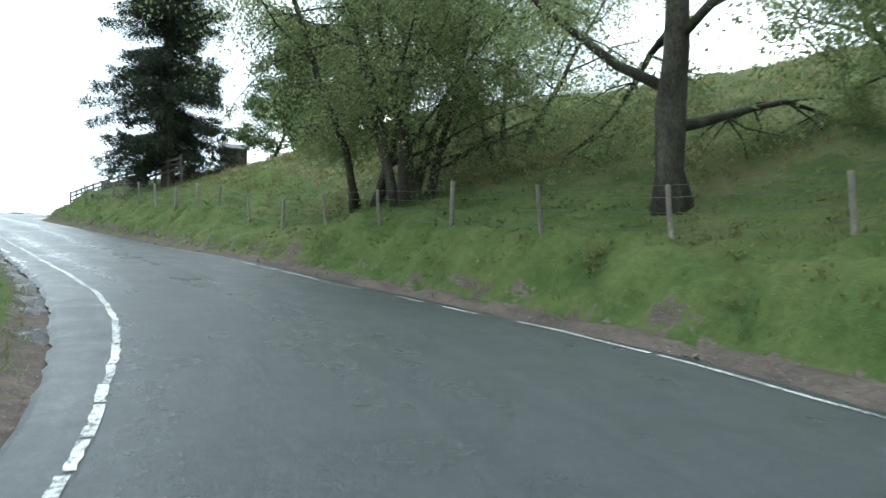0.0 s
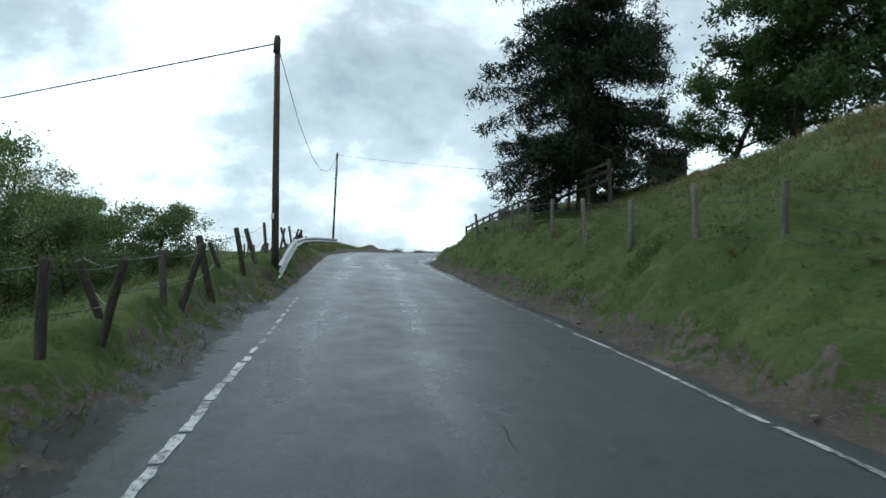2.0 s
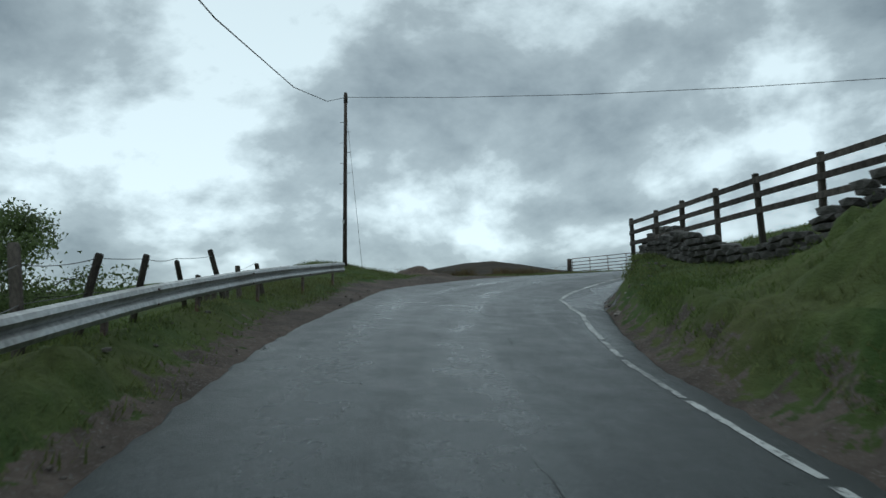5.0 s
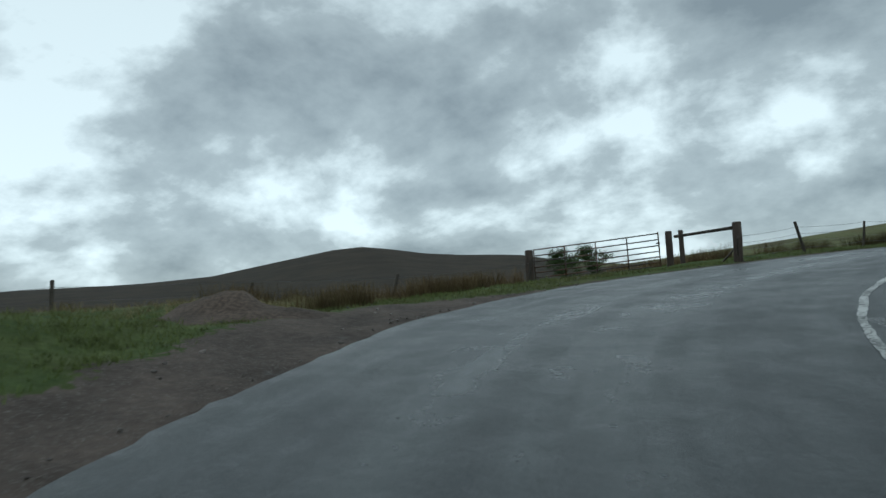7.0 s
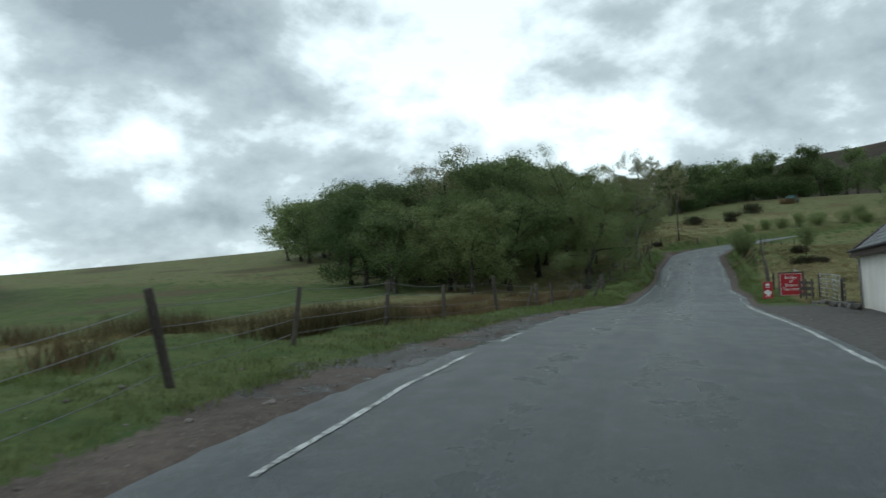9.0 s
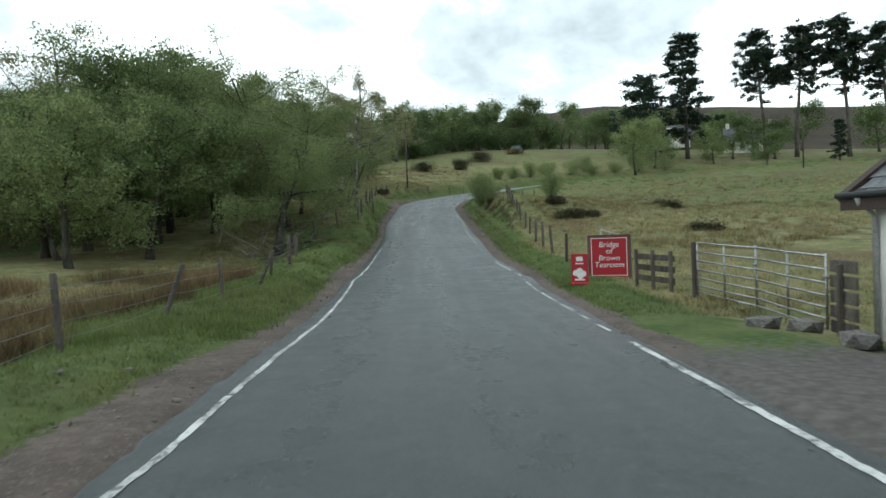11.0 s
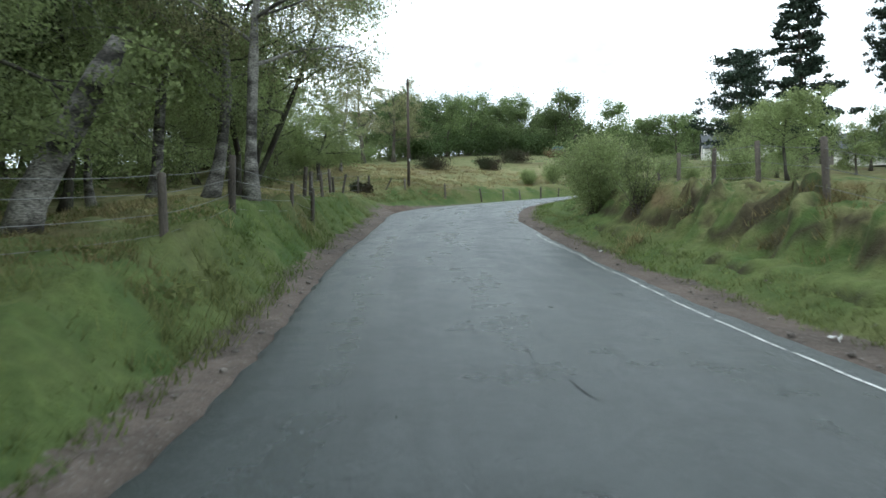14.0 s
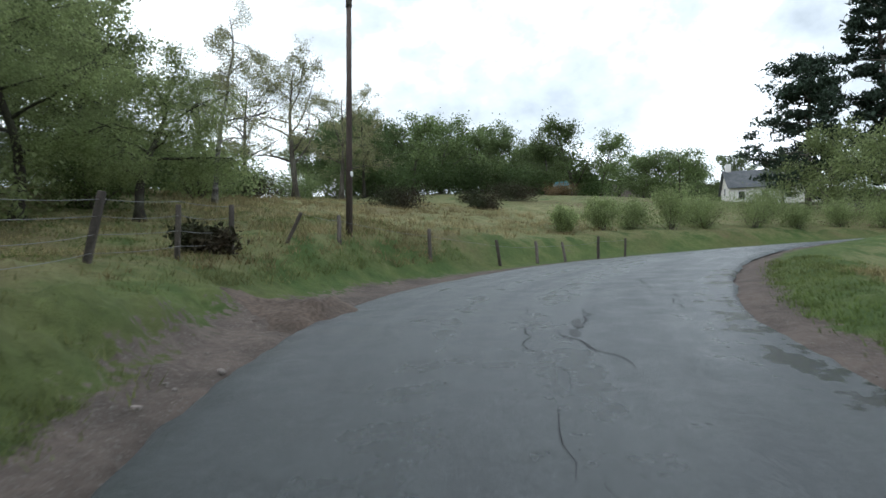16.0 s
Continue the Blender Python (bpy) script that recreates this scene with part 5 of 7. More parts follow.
TOP_A = telegraph_pole(-20.62, 28.5, 6.15, 0.1, "tall brown telegraph pole behind the crash barrier", (0.12, -0.5), False)[1]
POLE_B, TOP_B = telegraph_pole(-44.25, 57.82, 7.35, 0.095, "brown telegraph pole with climbing steps and a stay", (0.05, 0.0))
telegraph_pole(39.7, 144.2, 7.1, 0.1, "bare brown telegraph pole at the field edge", (0.0, 0.0), False)
telegraph_pole(88, 112, 7.0, 0.12, "distant wooden telegraph pole", (0.0, 0.0), False)
CABLES = thing("overhead_cable", "thin dark telephone cable sagging between poles", "cable", kind="")
wire_between(TOP_A, TOP_B, 2.3, 0.012, CABLES, "cable", mat=DARK)
wire_between(TOP_A, (-75, 15, 9.5), 0.85, 0.02, CABLES, "cable", mat=DARK)
wire_between(TOP_B, (-14, 62, 13.4), 0.5, 0.012, CABLES, "cable", mat=DARK)
part("stay", tube_mesh("stay", [TOP_B - Vector((0, 0, 0.3)), (-43.85, 58.45, ground_at(-43.85, 58.45))], [0.009, 0.009], 4, GALVANISED), POLE_B).matrix_parent_inverse = POLE_B.matrix_basis.inverted()


def crash_barrier():
    """W-beam on short posts, one end bent down to the verge."""
    ob = thing("crash_barrier", "dented galvanised steel crash barrier beside the road", "crash barrier")
    rows = [(42.2, -1.95, 0.55), (43.4, -1.98, 0.74), (45.3, -2.05, 0.97), (51, -2.65, 0.95), (58, -3.0, 0.94), (65, -3.25, 0.93), (69, -3.3, 0.93), (72, -3.45, 0.92), (75.2, -3.95, 0.89)]
    a = np.array(rows)
    ss = np.r_[np.arange(42.2, 45.3, 0.4), np.arange(45.3, 75.21, 1.0)]
    section = [(0.0, 0.31), (0.055, 0.29), (0.08, 0.24), (0.055, 0.19), (0.01, 0.155), (0.055, 0.12), (0.08, 0.07), (0.055, 0.02), (0.0, 0.0)]

    def spot(s, out, down):
        l, top = np.interp(s, a[:, 0], a[:, 1]), np.interp(s, a[:, 0], a[:, 2])
        x, y, z = at_road(s, l + out)
        return x, y, z + top - 0.31 + down
    joints = [42.2, 45.3, 49.8, 54.2, 58.6, 63, 67.4, 71.5, 75.2]
    for s0, s1 in zip(joints, joints[1:]):
        steps = [s0 - 0.12] + [s for s in ss if s0 < s < s1] + [s1 + 0.12]
        lift = 0.006 if joints.index(s0) % 2 else 0.0
        verts = [spot(s, o + lift, d) for s in steps for o, d in section]
        n = len(section)
        verts += [spot(s, o + lift - 0.012, d) for s in steps for o, d in section]
        faces, half = [], len(steps) * n
        for k in range(len(steps) - 1):
            for j in range(n - 1):
                q = (k * n + j, k * n + j + 1, (k + 1) * n + j + 1, (k + 1) * n + j)
                faces += [q, tuple(half + i for i in reversed(q))]
            for j in (0, n - 1):
                faces.append((k * n + j, (k + 1) * n + j, half + (k + 1) * n + j, half + k * n + j))
        beam = part("beam", mesh_of("beam", verts, faces, GALVANISED, False), ob)
        for d in (0.06, 0.25):
            x, y, z = spot(s1, 0.075, d)
            part("bolt", tube_mesh("bolt", [(x, y, z), (x + 0.02, y + 0.02, z)], [0.018, 0.014], 6, GATE_STEEL), beam)
    for s in np.arange(46.0, 75.0, 3.2):
        l = np.interp(s, a[:, 0], a[:, 1])
        x, y, z = at_road(s, l - 0.16)
        g = ground_at(x, y)
        part("post", box_mesh("post", (0.06, 0.1, z + 0.74 - g + 0.4), GATE_STEEL, 0.01, (0, 0, 0)), ob, m=pose(x, y, (z + 0.74 + g - 0.4) / 2, 0, 0, heading(s)))


crash_barrier()


def bar_gate(a, b, height, bars, uprights, mat, label, name="field_gate", brace=False, r=0.022):
    """A tubular field gate between two places (x, y), standing on the ground between them."""
    a, b = Vector((*a, 0)), Vector((*b, 0))
    za, zb = ground_at(a.x, a.y) + 0.14, ground_at(b.x, b.y) + 0.14
    d = b - a
    ob = thing(name, label, "gate", m=Matrix.Translation((a.x, a.y, za)) @ Matrix.Rotation(math.atan2(d.y, d.x), 4, "Z"))
    w, rise = d.length, zb - za
    for k in range(bars):
        u = (k / (bars - 1)) ** 1.15
        z = height * u
        part("bar", tube_mesh("bar", [(0, 0, z), (w / 2, 0, z + rise / 2 - 0.01), (w, 0, z + rise)], [r] * 3, 6, mat), ob)
    for k in range(uprights):
        u = k / (uprights - 1)
        part("upright", tube_mesh("upright", [(w * u, 0.002, rise * u - 0.03), (w * u, 0.002, height + rise * u + (0.05 if k == uprights - 1 else 0.01))], [r * 1.08] * 2, 6, mat), ob)
    if brace:
        part("brace", tube_mesh("brace", [(0, 0.003, 0.05), (w * 0.5, 0.003, height + rise * 0.5)], [r * 0.9] * 2, 5, mat), ob)
    part("latch", box_mesh("latch", (0.14, 0.05, 0.05), mat, 0.008, (w - 0.02, 0, height * 0.7 + rise)), ob)
    return ob


bar_gate((-43.0, 77.0), (-38.85, 78.45), 1.15, 7, 5, GATE_STEEL, "closed rusty tubular steel field gate between wooden posts")


def stout_post(x, y, h, r, name, label, round_post=True, lean=(0, 0), mat=None):
    ob = tagged(new(name, post_mesh(int(abs(x * 13 + y)), h, r, round_post, mat or POLE_WOOD)), label, "post", "gate posts")
    ob.matrix_basis = pose(x, y, ground_at(x, y), lean[0], lean[1], 20)
    return ob


stout_post(-43.2, 76.95, 1.3, 0.15, "gate_post", "stout dark wooden gate post")
stout_post(-38.55, 78.75, 1.25, 0.12, "gate_post", "stout dark wooden gate post beside the gate latch")
stout_post(-38.1, 78.45, 1.15, 0.085, "gate_post", "slim dark wooden post beside the field gate")
stout_post(-36.3, 77.4, 1.3, 0.145, "gate_post", "thick round wooden strainer post by the road")
rail = thing("fence_rail", "sloping weathered rail between gate post and strainer post", "fence rail")
pa, pb = Vector((-38.1, 78.45, ground_at(-38.1, 78.45) + 0.95)), Vector((-36.3, 77.4, ground_at(-36.3, 77.4) + 1.12))
part("rail", tube_mesh("rail", [pa + (pa - pb) * 0.12, (pa + pb) / 2, pb], [0.055, 0.05, 0.06], 6, OLD_WOOD), rail)
part("strut", tube_mesh("strut", [pb - Vector((0, 0, 1.2)) + (pa - pb) * 0.35, pb - Vector((0, 0, 0.6))], [0.035, 0.035], 5, OLD_WOOD), rail)


def stone_meshes(seed, count, mat, flat=0.5):
    rng = random.Random(seed)
    out = []
    for k in range(count):
        bm = bmesh.new()
        bmesh.ops.create_icosphere(bm, subdivisions=1, radius=0.5)
        for v in bm.verts:
            v.co = Vector((max(-0.42, min(0.42, v.co.x * rng.uniform(0.85, 1.2))), max(-0.4, min(0.4, v.co.y * rng.uniform(0.85, 1.2))), max(-0.36, min(0.36, v.co.z * rng.uniform(0.85, 1.15)))))
        out.append(finish(bm, "stone", mat))
    return out


STONES = stone_meshes(3, 6, ROCK)


def dry_stone_wall(points, height, label, seed):
    """A rough wall of stones in courses, each its own piece, holding back the bank."""
    rng = random.Random(seed)
    ob = thing("stone_wall", label, "wall", kind="structure")
    p = np.array(points, float)
    d = np.r_[0, np.cumsum(np.linalg.norm(np.diff(p, axis=0), axis=1))]
    at = 0.0
    spots = []
    course = 0
    z = 0.0
    while z < height:
        at = rng.uniform(0, 0.2)
        thick = rng.uniform(0.13, 0.2)
        while at < d[-1]:
            long = rng.uniform(0.28, 0.62)
            spots.append((at + long / 2, z, long, thick))
            at += long
        z += thick * 0.88
    for at, z, long, thick in spots:
        x, y = np.interp(at, d, p[:, 0]), np.interp(at, d, p[:, 1])
        i = min(int(np.searchsorted(d, at, "right")) - 1, len(p) - 2)
        turn = math.degrees(math.atan2(p[i + 1, 1] - p[i, 1], p[i + 1, 0] - p[i, 0]))
        if rng.random() < 0.05 or z > height * (0.75 + 0.25 * math.sin(at * 0.9)):
            continue
        stone = part("stone", rng.choice(STONES), ob, m=pose(x + rng.gauss(0, 0.03), y + rng.gauss(0, 0.03), ground_at(x, y) - 0.15 + z + thick / 2, rng.gauss(0, 5), rng.gauss(0, 5), turn + rng.gauss(0, 5)))
        stone.scale = (long * 1.22, 0.42, thick * 1.5)
    return ob


WALL_LINE = [(-31.8, 63.2), (-32.3, 61.0), (-31.9, 58.4), (-29.5, 54.8), (-26.6, 51.6), (-22.6, 47.2), (-19.6, 44.6)]
dry_stone_wall(WALL_LINE, 0.8, "tumbled grey dry-stone retaining wall on the bend", 41)


def rail_fence(points, spacing, height, rails, label, seed, z0, z1):
    rng = random.Random(seed)
    ob = thing("rail_fence", label, "fence")
    spots = along_line(points, spacing, rng, 0.1)
    tops = []
    post = box_mesh("post", (0.1, 0.12, height + 0.9), OLD_WOOD, 0.012, (0, 0, height / 2 - 0.4))
    for k, (x, y) in enumerate(spots):
        z = z0 + (z1 - z0) * k / (len(spots) - 1)
        x2, y2 = spots[min(k + 1, len(spots) - 1)]
        x1, y1 = spots[max(k - 1, 0)]
        part("post", post, ob, m=pose(x, y, z, rng.gauss(0, 2), rng.gauss(0, 2), math.degrees(math.atan2(y2 - y1, x2 - x1))))
        tops.append(Vector((x, y, z)))
    for p, q in zip(tops, tops[1:]):
        d = q - p
        side = Vector((-d.y, d.x, 0)).normalized() * -0.075
        for u in rails:
            m = Matrix.Translation((p + q) / 2 + Vector((0, 0, height * u)) + side) @ d.to_track_quat("X", "Z").to_matrix().to_4x4()
            part("rail", box_mesh("rail", (d.length + 0.12, 0.035, 0.13), OLD_WOOD, 0.008), ob, m=m)
    return ob


rail_fence([(-32.4, 58.9), (-27.2, 52.9), (-22.0, 47.4), (-18.4, 43.4), (-15.8, 40.8)], 1.9, 1.15, (0.9, 0.62, 0.32), "dark post-and-rail fence above the stone wall", 42, 9.6, 8.95)
# planks and fallen rails on the bank below the wall
for x, y, long, turn, tip in ((-20.3, 42.2, 2.2, 130, 5), (-22.6, 43.6, 2.0, 118, 2), (-23.5, 44.8, 1.7, 140, 4), (-18.2, 40.6, 1.3, -30, 3), (-24.6, 46.2, 1.4, 100, 3)):
    ob = tagged(new("fallen_plank", box_mesh("fallen_plank", (long, 0.12, 0.05), PALE_WOOD, 0.01)), "loose weathered plank lying on the grassy bank", "plank", "fallen planks")
    ob.matrix_basis = pose(x, y, ground_at(x, y) + 0.08 + long * 0.35 * math.sin(radians(tip)), 0, -tip, turn)


def hut(x, y, turn):
    ob = thing("garden_shed", "small pale shed with a felt roof behind the fence", "shed", m=pose(x, y, ground_at(x, y) + 0.1, 0, 0, turn))
    part("wall", box_mesh("wall", (1.9, 1.5, 2.4), PALE_WOOD, 0.02, (0, 0, 1.2)), ob)
    v = [(-1.1, -0.9, 2.38), (1.1, -0.9, 2.38), (1.1, 0.9, 2.38), (-1.1, 0.9, 2.38), (-1.1, 0, 2.9), (1.1, 0, 2.9)]
    part("roof", mesh_of("roof", v, [(0, 1, 5, 4), (2, 3, 4, 5), (1, 2, 5), (3, 0, 4), (3, 2, 1, 0)], SLATE), ob)


hut(-17.2, 55.4, 30)


def house():
    """The low tearoom cottage: thick rendered walls, slate roof, shuttered window."""
    w = Vector((-0.7774, -0.6290, 0))
    origin = Vector((-11.88, 85.6, 0))
    turn = Matrix.Rotation(math.atan2(w.y, w.x), 4, "Z")
    base = 10.05
    ob = thing("cottage", "low white harled cottage with a grey slate roof and brown shutters", "house", m=Matrix.Translation((origin.x, origin.y, base)) @ turn)
    # x runs along the front from the shutter's edge, y into the house (to the left of x)
    lo, hi, deep, eave, thick = -6.45, 8.6, 6.2, 2.5, 0.5
    x0, x1, z0, z1 = 1.25, 3.15, 0.62, 2.44
    sgn = 1.0

    def wall(name, a, b, c):
        part(name, box_mesh(name, (b[0] - a[0], b[1] - a[1], b[2] - a[2]), HARLING, 0.012, ((a[0] + b[0]) / 2, (a[1] + b[1]) / 2, (a[2] + b[2]) / 2)), ob)
    wall("wall", (lo, 0, -0.6), (x0, thick, eave), 0)
    wall("wall", (x1, 0, -0.6), (hi, thick, eave), 0)
    wall("wall", (x0, 0, -0.6), (x1, thick, z0), 0)
    wall("wall", (x0, 0, z1), (x1, thick, eave), 0)
    wall("wall", (lo, deep - thick, -0.6), (hi, deep, eave), 0)
    rise = 2.55
    for gx in (lo, hi - thick):
        v = [(gx + t, y, z) for t in (0, thick) for y, z in ((thick, -0.6), (deep - thick, -0.6), (deep - thick, eave), (deep / 2, eave + rise - 0.25), (thick, eave))]
        f = [(0, 1, 2, 3, 4), (9, 8, 7, 6, 5)] + [(i, (i + 1) % 5, (i + 1) % 5 + 5, i + 5) for i in range(5)]
        part("gable", mesh_of("gable", v, f, HARLING), ob)
    plinth = Pile()
    rng = random.Random(4)
    for k in range(26):
        c = lo + 0.3 + k * 0.58
        v = [Vector((c + rng.gauss(0, 0.05) + dx * 0.3, -0.05 + dy * 0.1 + rng.gauss(0, 0.02), -0.2 + dz * 0.22 + rng.gauss(0, 0.04))) for dx in (-1, 1) for dy in (-1, 1) for dz in (-1, 1)]
        plinth.add(v, [(0, 1, 3, 2), (4, 6, 7, 5), (0, 4, 5, 1), (2, 3, 7, 6), (0, 2, 6, 4), (1, 5, 7, 3)])
    part("plinth", plinth.mesh("plinth", HARLING), ob, "flaking rough plaster at the foot of the wall")
    # window
    win = part("window", box_mesh("window", (x1 - x0 - 0.02, 0.04, 0.1), BROWN_PAINT, 0.006, ((x0 + x1) / 2, 0.16, z0 + 0.06)), ob)
    for a, b in (((x0 + 0.06, z0 + 0.1), (0.12, z1 - z0 - 0.12)), ((x1 - 0.06, z0 + 0.1), (0.12, z1 - z0 - 0.12))):
        part("frame", box_mesh("frame", (b[0], 0.09, b[1]), BROWN_PAINT, 0.006, (a[0], 0.17, a[1] + b[1] / 2)), win)
    part("frame", box_mesh("frame", (x1 - x0, 0.09, 0.1), BROWN_PAINT, 0.006, ((x0 + x1) / 2, 0.172, z1 - 0.05)), win)
    part("jamb", box_mesh("jamb", (max(0.05, x0 - 1.1), 0.06, z1 - z0 + 0.1), BROWN_PAINT, 0.008, ((1.1 + x0) / 2, -0.01, (z0 + z1) / 2)), win)
    pane = part("pane", box_mesh("pane", (x1 - x0 - 0.24, 0.008, z1 - z0 - 0.2), GLASS, 0, ((x0 + x1) / 2, 0.18, (z0 + z1) / 2)), win)
    pane.visible_shadow = False
    blind = tagged(new("window_blind", box_mesh("window_blind", (x1 - x0 - 0.26, 0.015, 0.5), BLIND, 0.004)), "green roller blind half drawn behind the window", "blind")
    blind.matrix_basis = ob.matrix_basis @ Matrix.Translation(((x0 + x1) / 2, 0.24, z1 - 0.36))
    poster = tagged(new("window_poster", box_mesh("window_poster", (x1 - x0 - 0.34, 0.012, 0.52), BLIND, 0.004)), "teal board standing in the lower window", "board")
    poster.matrix_basis = ob.matrix_basis @ Matrix.Translation(((x0 + x1) / 2, 0.25, z0 + 0.36))
    card = tagged(new("window_card", box_mesh("window_card", (0.36, 0.006, 0.18), WHITE_PAINT, 0.004)), "white card with unreadable writing behind the glass", "card")
    card.matrix_basis = ob.matrix_basis @ Matrix.Translation(((x0 + x1) / 2 - 0.1, 0.21, z1 - 0.48))
    for k in range(2):
        part("text_bar", box_mesh("text_bar", (0.26, 0.004, 0.03), DARK, 0, (0, -0.006, 0.03 - 0.06 * k)), card)
    # no room is built: a near-black sheet carries its shade as colour
    inner = part("inside", box_mesh("inside", (x1 - x0 + 0.5, 0.02, z1 - z0 + 0.4), DARK, 0, ((x0 + x1) / 2, 1.6, (z0 + z1) / 2)), ob, "dark sheet standing in for the dim room behind the window")
    part("sill", box_mesh("sill", (2.3, 0.2, 0.09), ROCK, 0.012, ((x0 + x1) / 2, -0.03, z0 - 0.05)), ob, "grey stone window sill")
    for a in (0.02, 3.19):
        sh = part("shutter", box_mesh("shutter", (1.08, 0.03, 1.86), BROWN_PAINT, 0.006, (a + 0.54, -0.02, 1.54)), ob, "brown boarded shutter with a heart-shaped motif")
        for k in range(7):
            part("board", box_mesh("board", (1.04, 0.02, 0.235), BROWN_PAINT, 0.01, (a + 0.54, -0.046, 0.74 + 0.262 * k)), sh)
        bm = bmesh.new()
        pts = []
        for k in range(24):
            q = 2 * math.pi * k / 24
            pts.append(bm.verts.new((a + 0.54 + 0.085 * math.sin(q) ** 3, -0.0625, 1.98 + 0.014 * (7 * math.cos(q) - 5 * math.cos(2 * q) - 2 * math.cos(3 * q) - math.cos(4 * q)))))
        face = bm.faces.new(pts)
        bmesh.ops.solidify(bm, geom=[face], thickness=0.008)
        part("heart", finish(bm, "heart", WHITE_PAINT), sh, "white heart motif")
    # roof: boards under slates in courses
    over, run_out = 0.32, 0.45
    pitch = math.atan2(rise, deep / 2)
    slope = math.hypot(rise, deep / 2) + over
    for side in (0, 1):
        m = Matrix.Translation((0, deep / 2, eave + rise + 0.08)) @ (Matrix.Rotation(math.pi, 4, "Z") if side else Matrix.Identity(4)) @ Matrix.Rotation(pitch, 4, "X")
        mid = -(lo + hi) / 2 if side else (lo + hi) / 2
        part("roof_deck", box_mesh("roof_deck", (hi - lo + 2 * run_out, slope, 0.06), BROWN_PAINT, 0.01, (mid, -slope / 2, -0.05)), ob, m=m)
        far_part = Pile()
        courses, wide = 15, 0.4
        rng = random.Random(8 + side)
        slates = []
        for k in range(4):
            bm = bmesh.new()
            bmesh.ops.create_cube(bm, size=1, matrix=Matrix.Diagonal((wide - 0.006 - 0.01 * (k == 2), slope / courses + 0.09, 0.016, 1)))
            for v in bm.verts:
                v.co += Vector((rng.gauss(0, 0.004), rng.gauss(0, 0.008), rng.gauss(0, 0.002)))
            slates.append(finish(bm, "slate", SLATE))
        count = 0
        for c in range(courses):
            yy = -slope + (c + 0.5) * slope / courses - 0.02
            n = int((hi - lo + 2 * run_out) / wide)
            for k in range(n):
                xx = (lo if not side else -hi) - run_out + (k + 0.5 + 0.5 * (c % 2) * 0.9) * wide
                tilt = Matrix.Translation((xx, yy, 0.012 + rng.uniform(0, 0.006))) @ Matrix.Rotation(-0.06 + rng.gauss(0, 0.006), 4, "X") @ Matrix.Rotation(rng.gauss(0, 0.01), 4, "Z")
                if side == 0 and xx < 2.0 and count < 300:
                    part("slate", rng.choice(slates), ob, m=m @ tilt)
                    count += 1
                else:
                    me = rng.choice(slates)
                    far_part.add([tilt @ v.co for v in me.vertices], [tuple(p.vertices) for p in me.polygons])
        tagged(part("slates", far_part.mesh("slates", SLATE), ob, m=m), kind="stuff")
    part("ridge", tube_mesh("ridge", [(lo - run_out, deep / 2, eave + rise + 0.1), (hi + run_out, deep / 2, eave + rise + 0.1)], [0.1, 0.1], 8, SLATE), ob)
    part("fascia", box_mesh("fascia", (hi - lo + 2 * run_out, 0.04, 0.3), BROWN_PAINT, 0.01, ((lo + hi) / 2, -0.3, eave - 0.16)), ob)
    part("soffit", box_mesh("soffit", (hi - lo + 2 * run_out, 0.3, 0.02), BROWN_PAINT, 0.004, ((lo + hi) / 2, -0.14, eave - 0.05)), ob)
    part("gutter", tube_mesh("gutter", [(lo - run_out, -0.36, eave - 0.06), (hi + run_out, -0.36, eave - 0.06)], [0.055, 0.055], 8, DARK), ob)
    part("downpipe", tube_mesh("downpipe", [(lo + 0.1, -0.34, eave - 0.1), (lo + 0.1, -0.3, eave - 0.2), (lo + 0.1, -0.06, eave - 0.4), (lo + 0.1, -0.05, 0.0)], [0.045] * 4, 8, GUTTER), ob, "grey rainwater pipe at the corner")
    for gy in (0, 1):
        v0 = (lo - run_out + 0.02, -over if not gy else deep + over, eave - 0.12)
        v1 = (lo - run_out + 0.02, deep / 2, eave + rise - 0.02)
        part("bargeboard", tube_mesh("bargeboard", [v0, v1], [0.09, 0.09], 4, BROWN_PAINT, False), ob)
    chimney = part("chimney", box_mesh("chimney", (0.9, 0.7, 1.3), HARLING, 0.02, (4.6, deep / 2, eave + rise + 0.4)), ob)
    part("chimney_cap", box_mesh("chimney_cap", (1.0, 0.8, 0.1), ROCK, 0.02, (4.6, deep / 2, eave + rise + 1.1)), chimney)


house()


def text_mesh(words, size, mat, align="CENTER"):
    curve = bpy.data.curves.new("lettering", "FONT")
    curve.body, curve.size, curve.align_x, curve.align_y, curve.extrude, curve.shear = words, size, align, "CENTER", 0.003, 0.12
    ob = bpy.data.objects.new("lettering", curve)
    scene.collection.objects.link(ob)
    me = bpy.data.meshes.new_from_object(ob.evaluated_get(bpy.context.evaluated_depsgraph_get()))
    bpy.data.objects.remove(ob)
    me.name = "lettering"
    me.materials.clear()
    me.materials.append(mat)
    return me


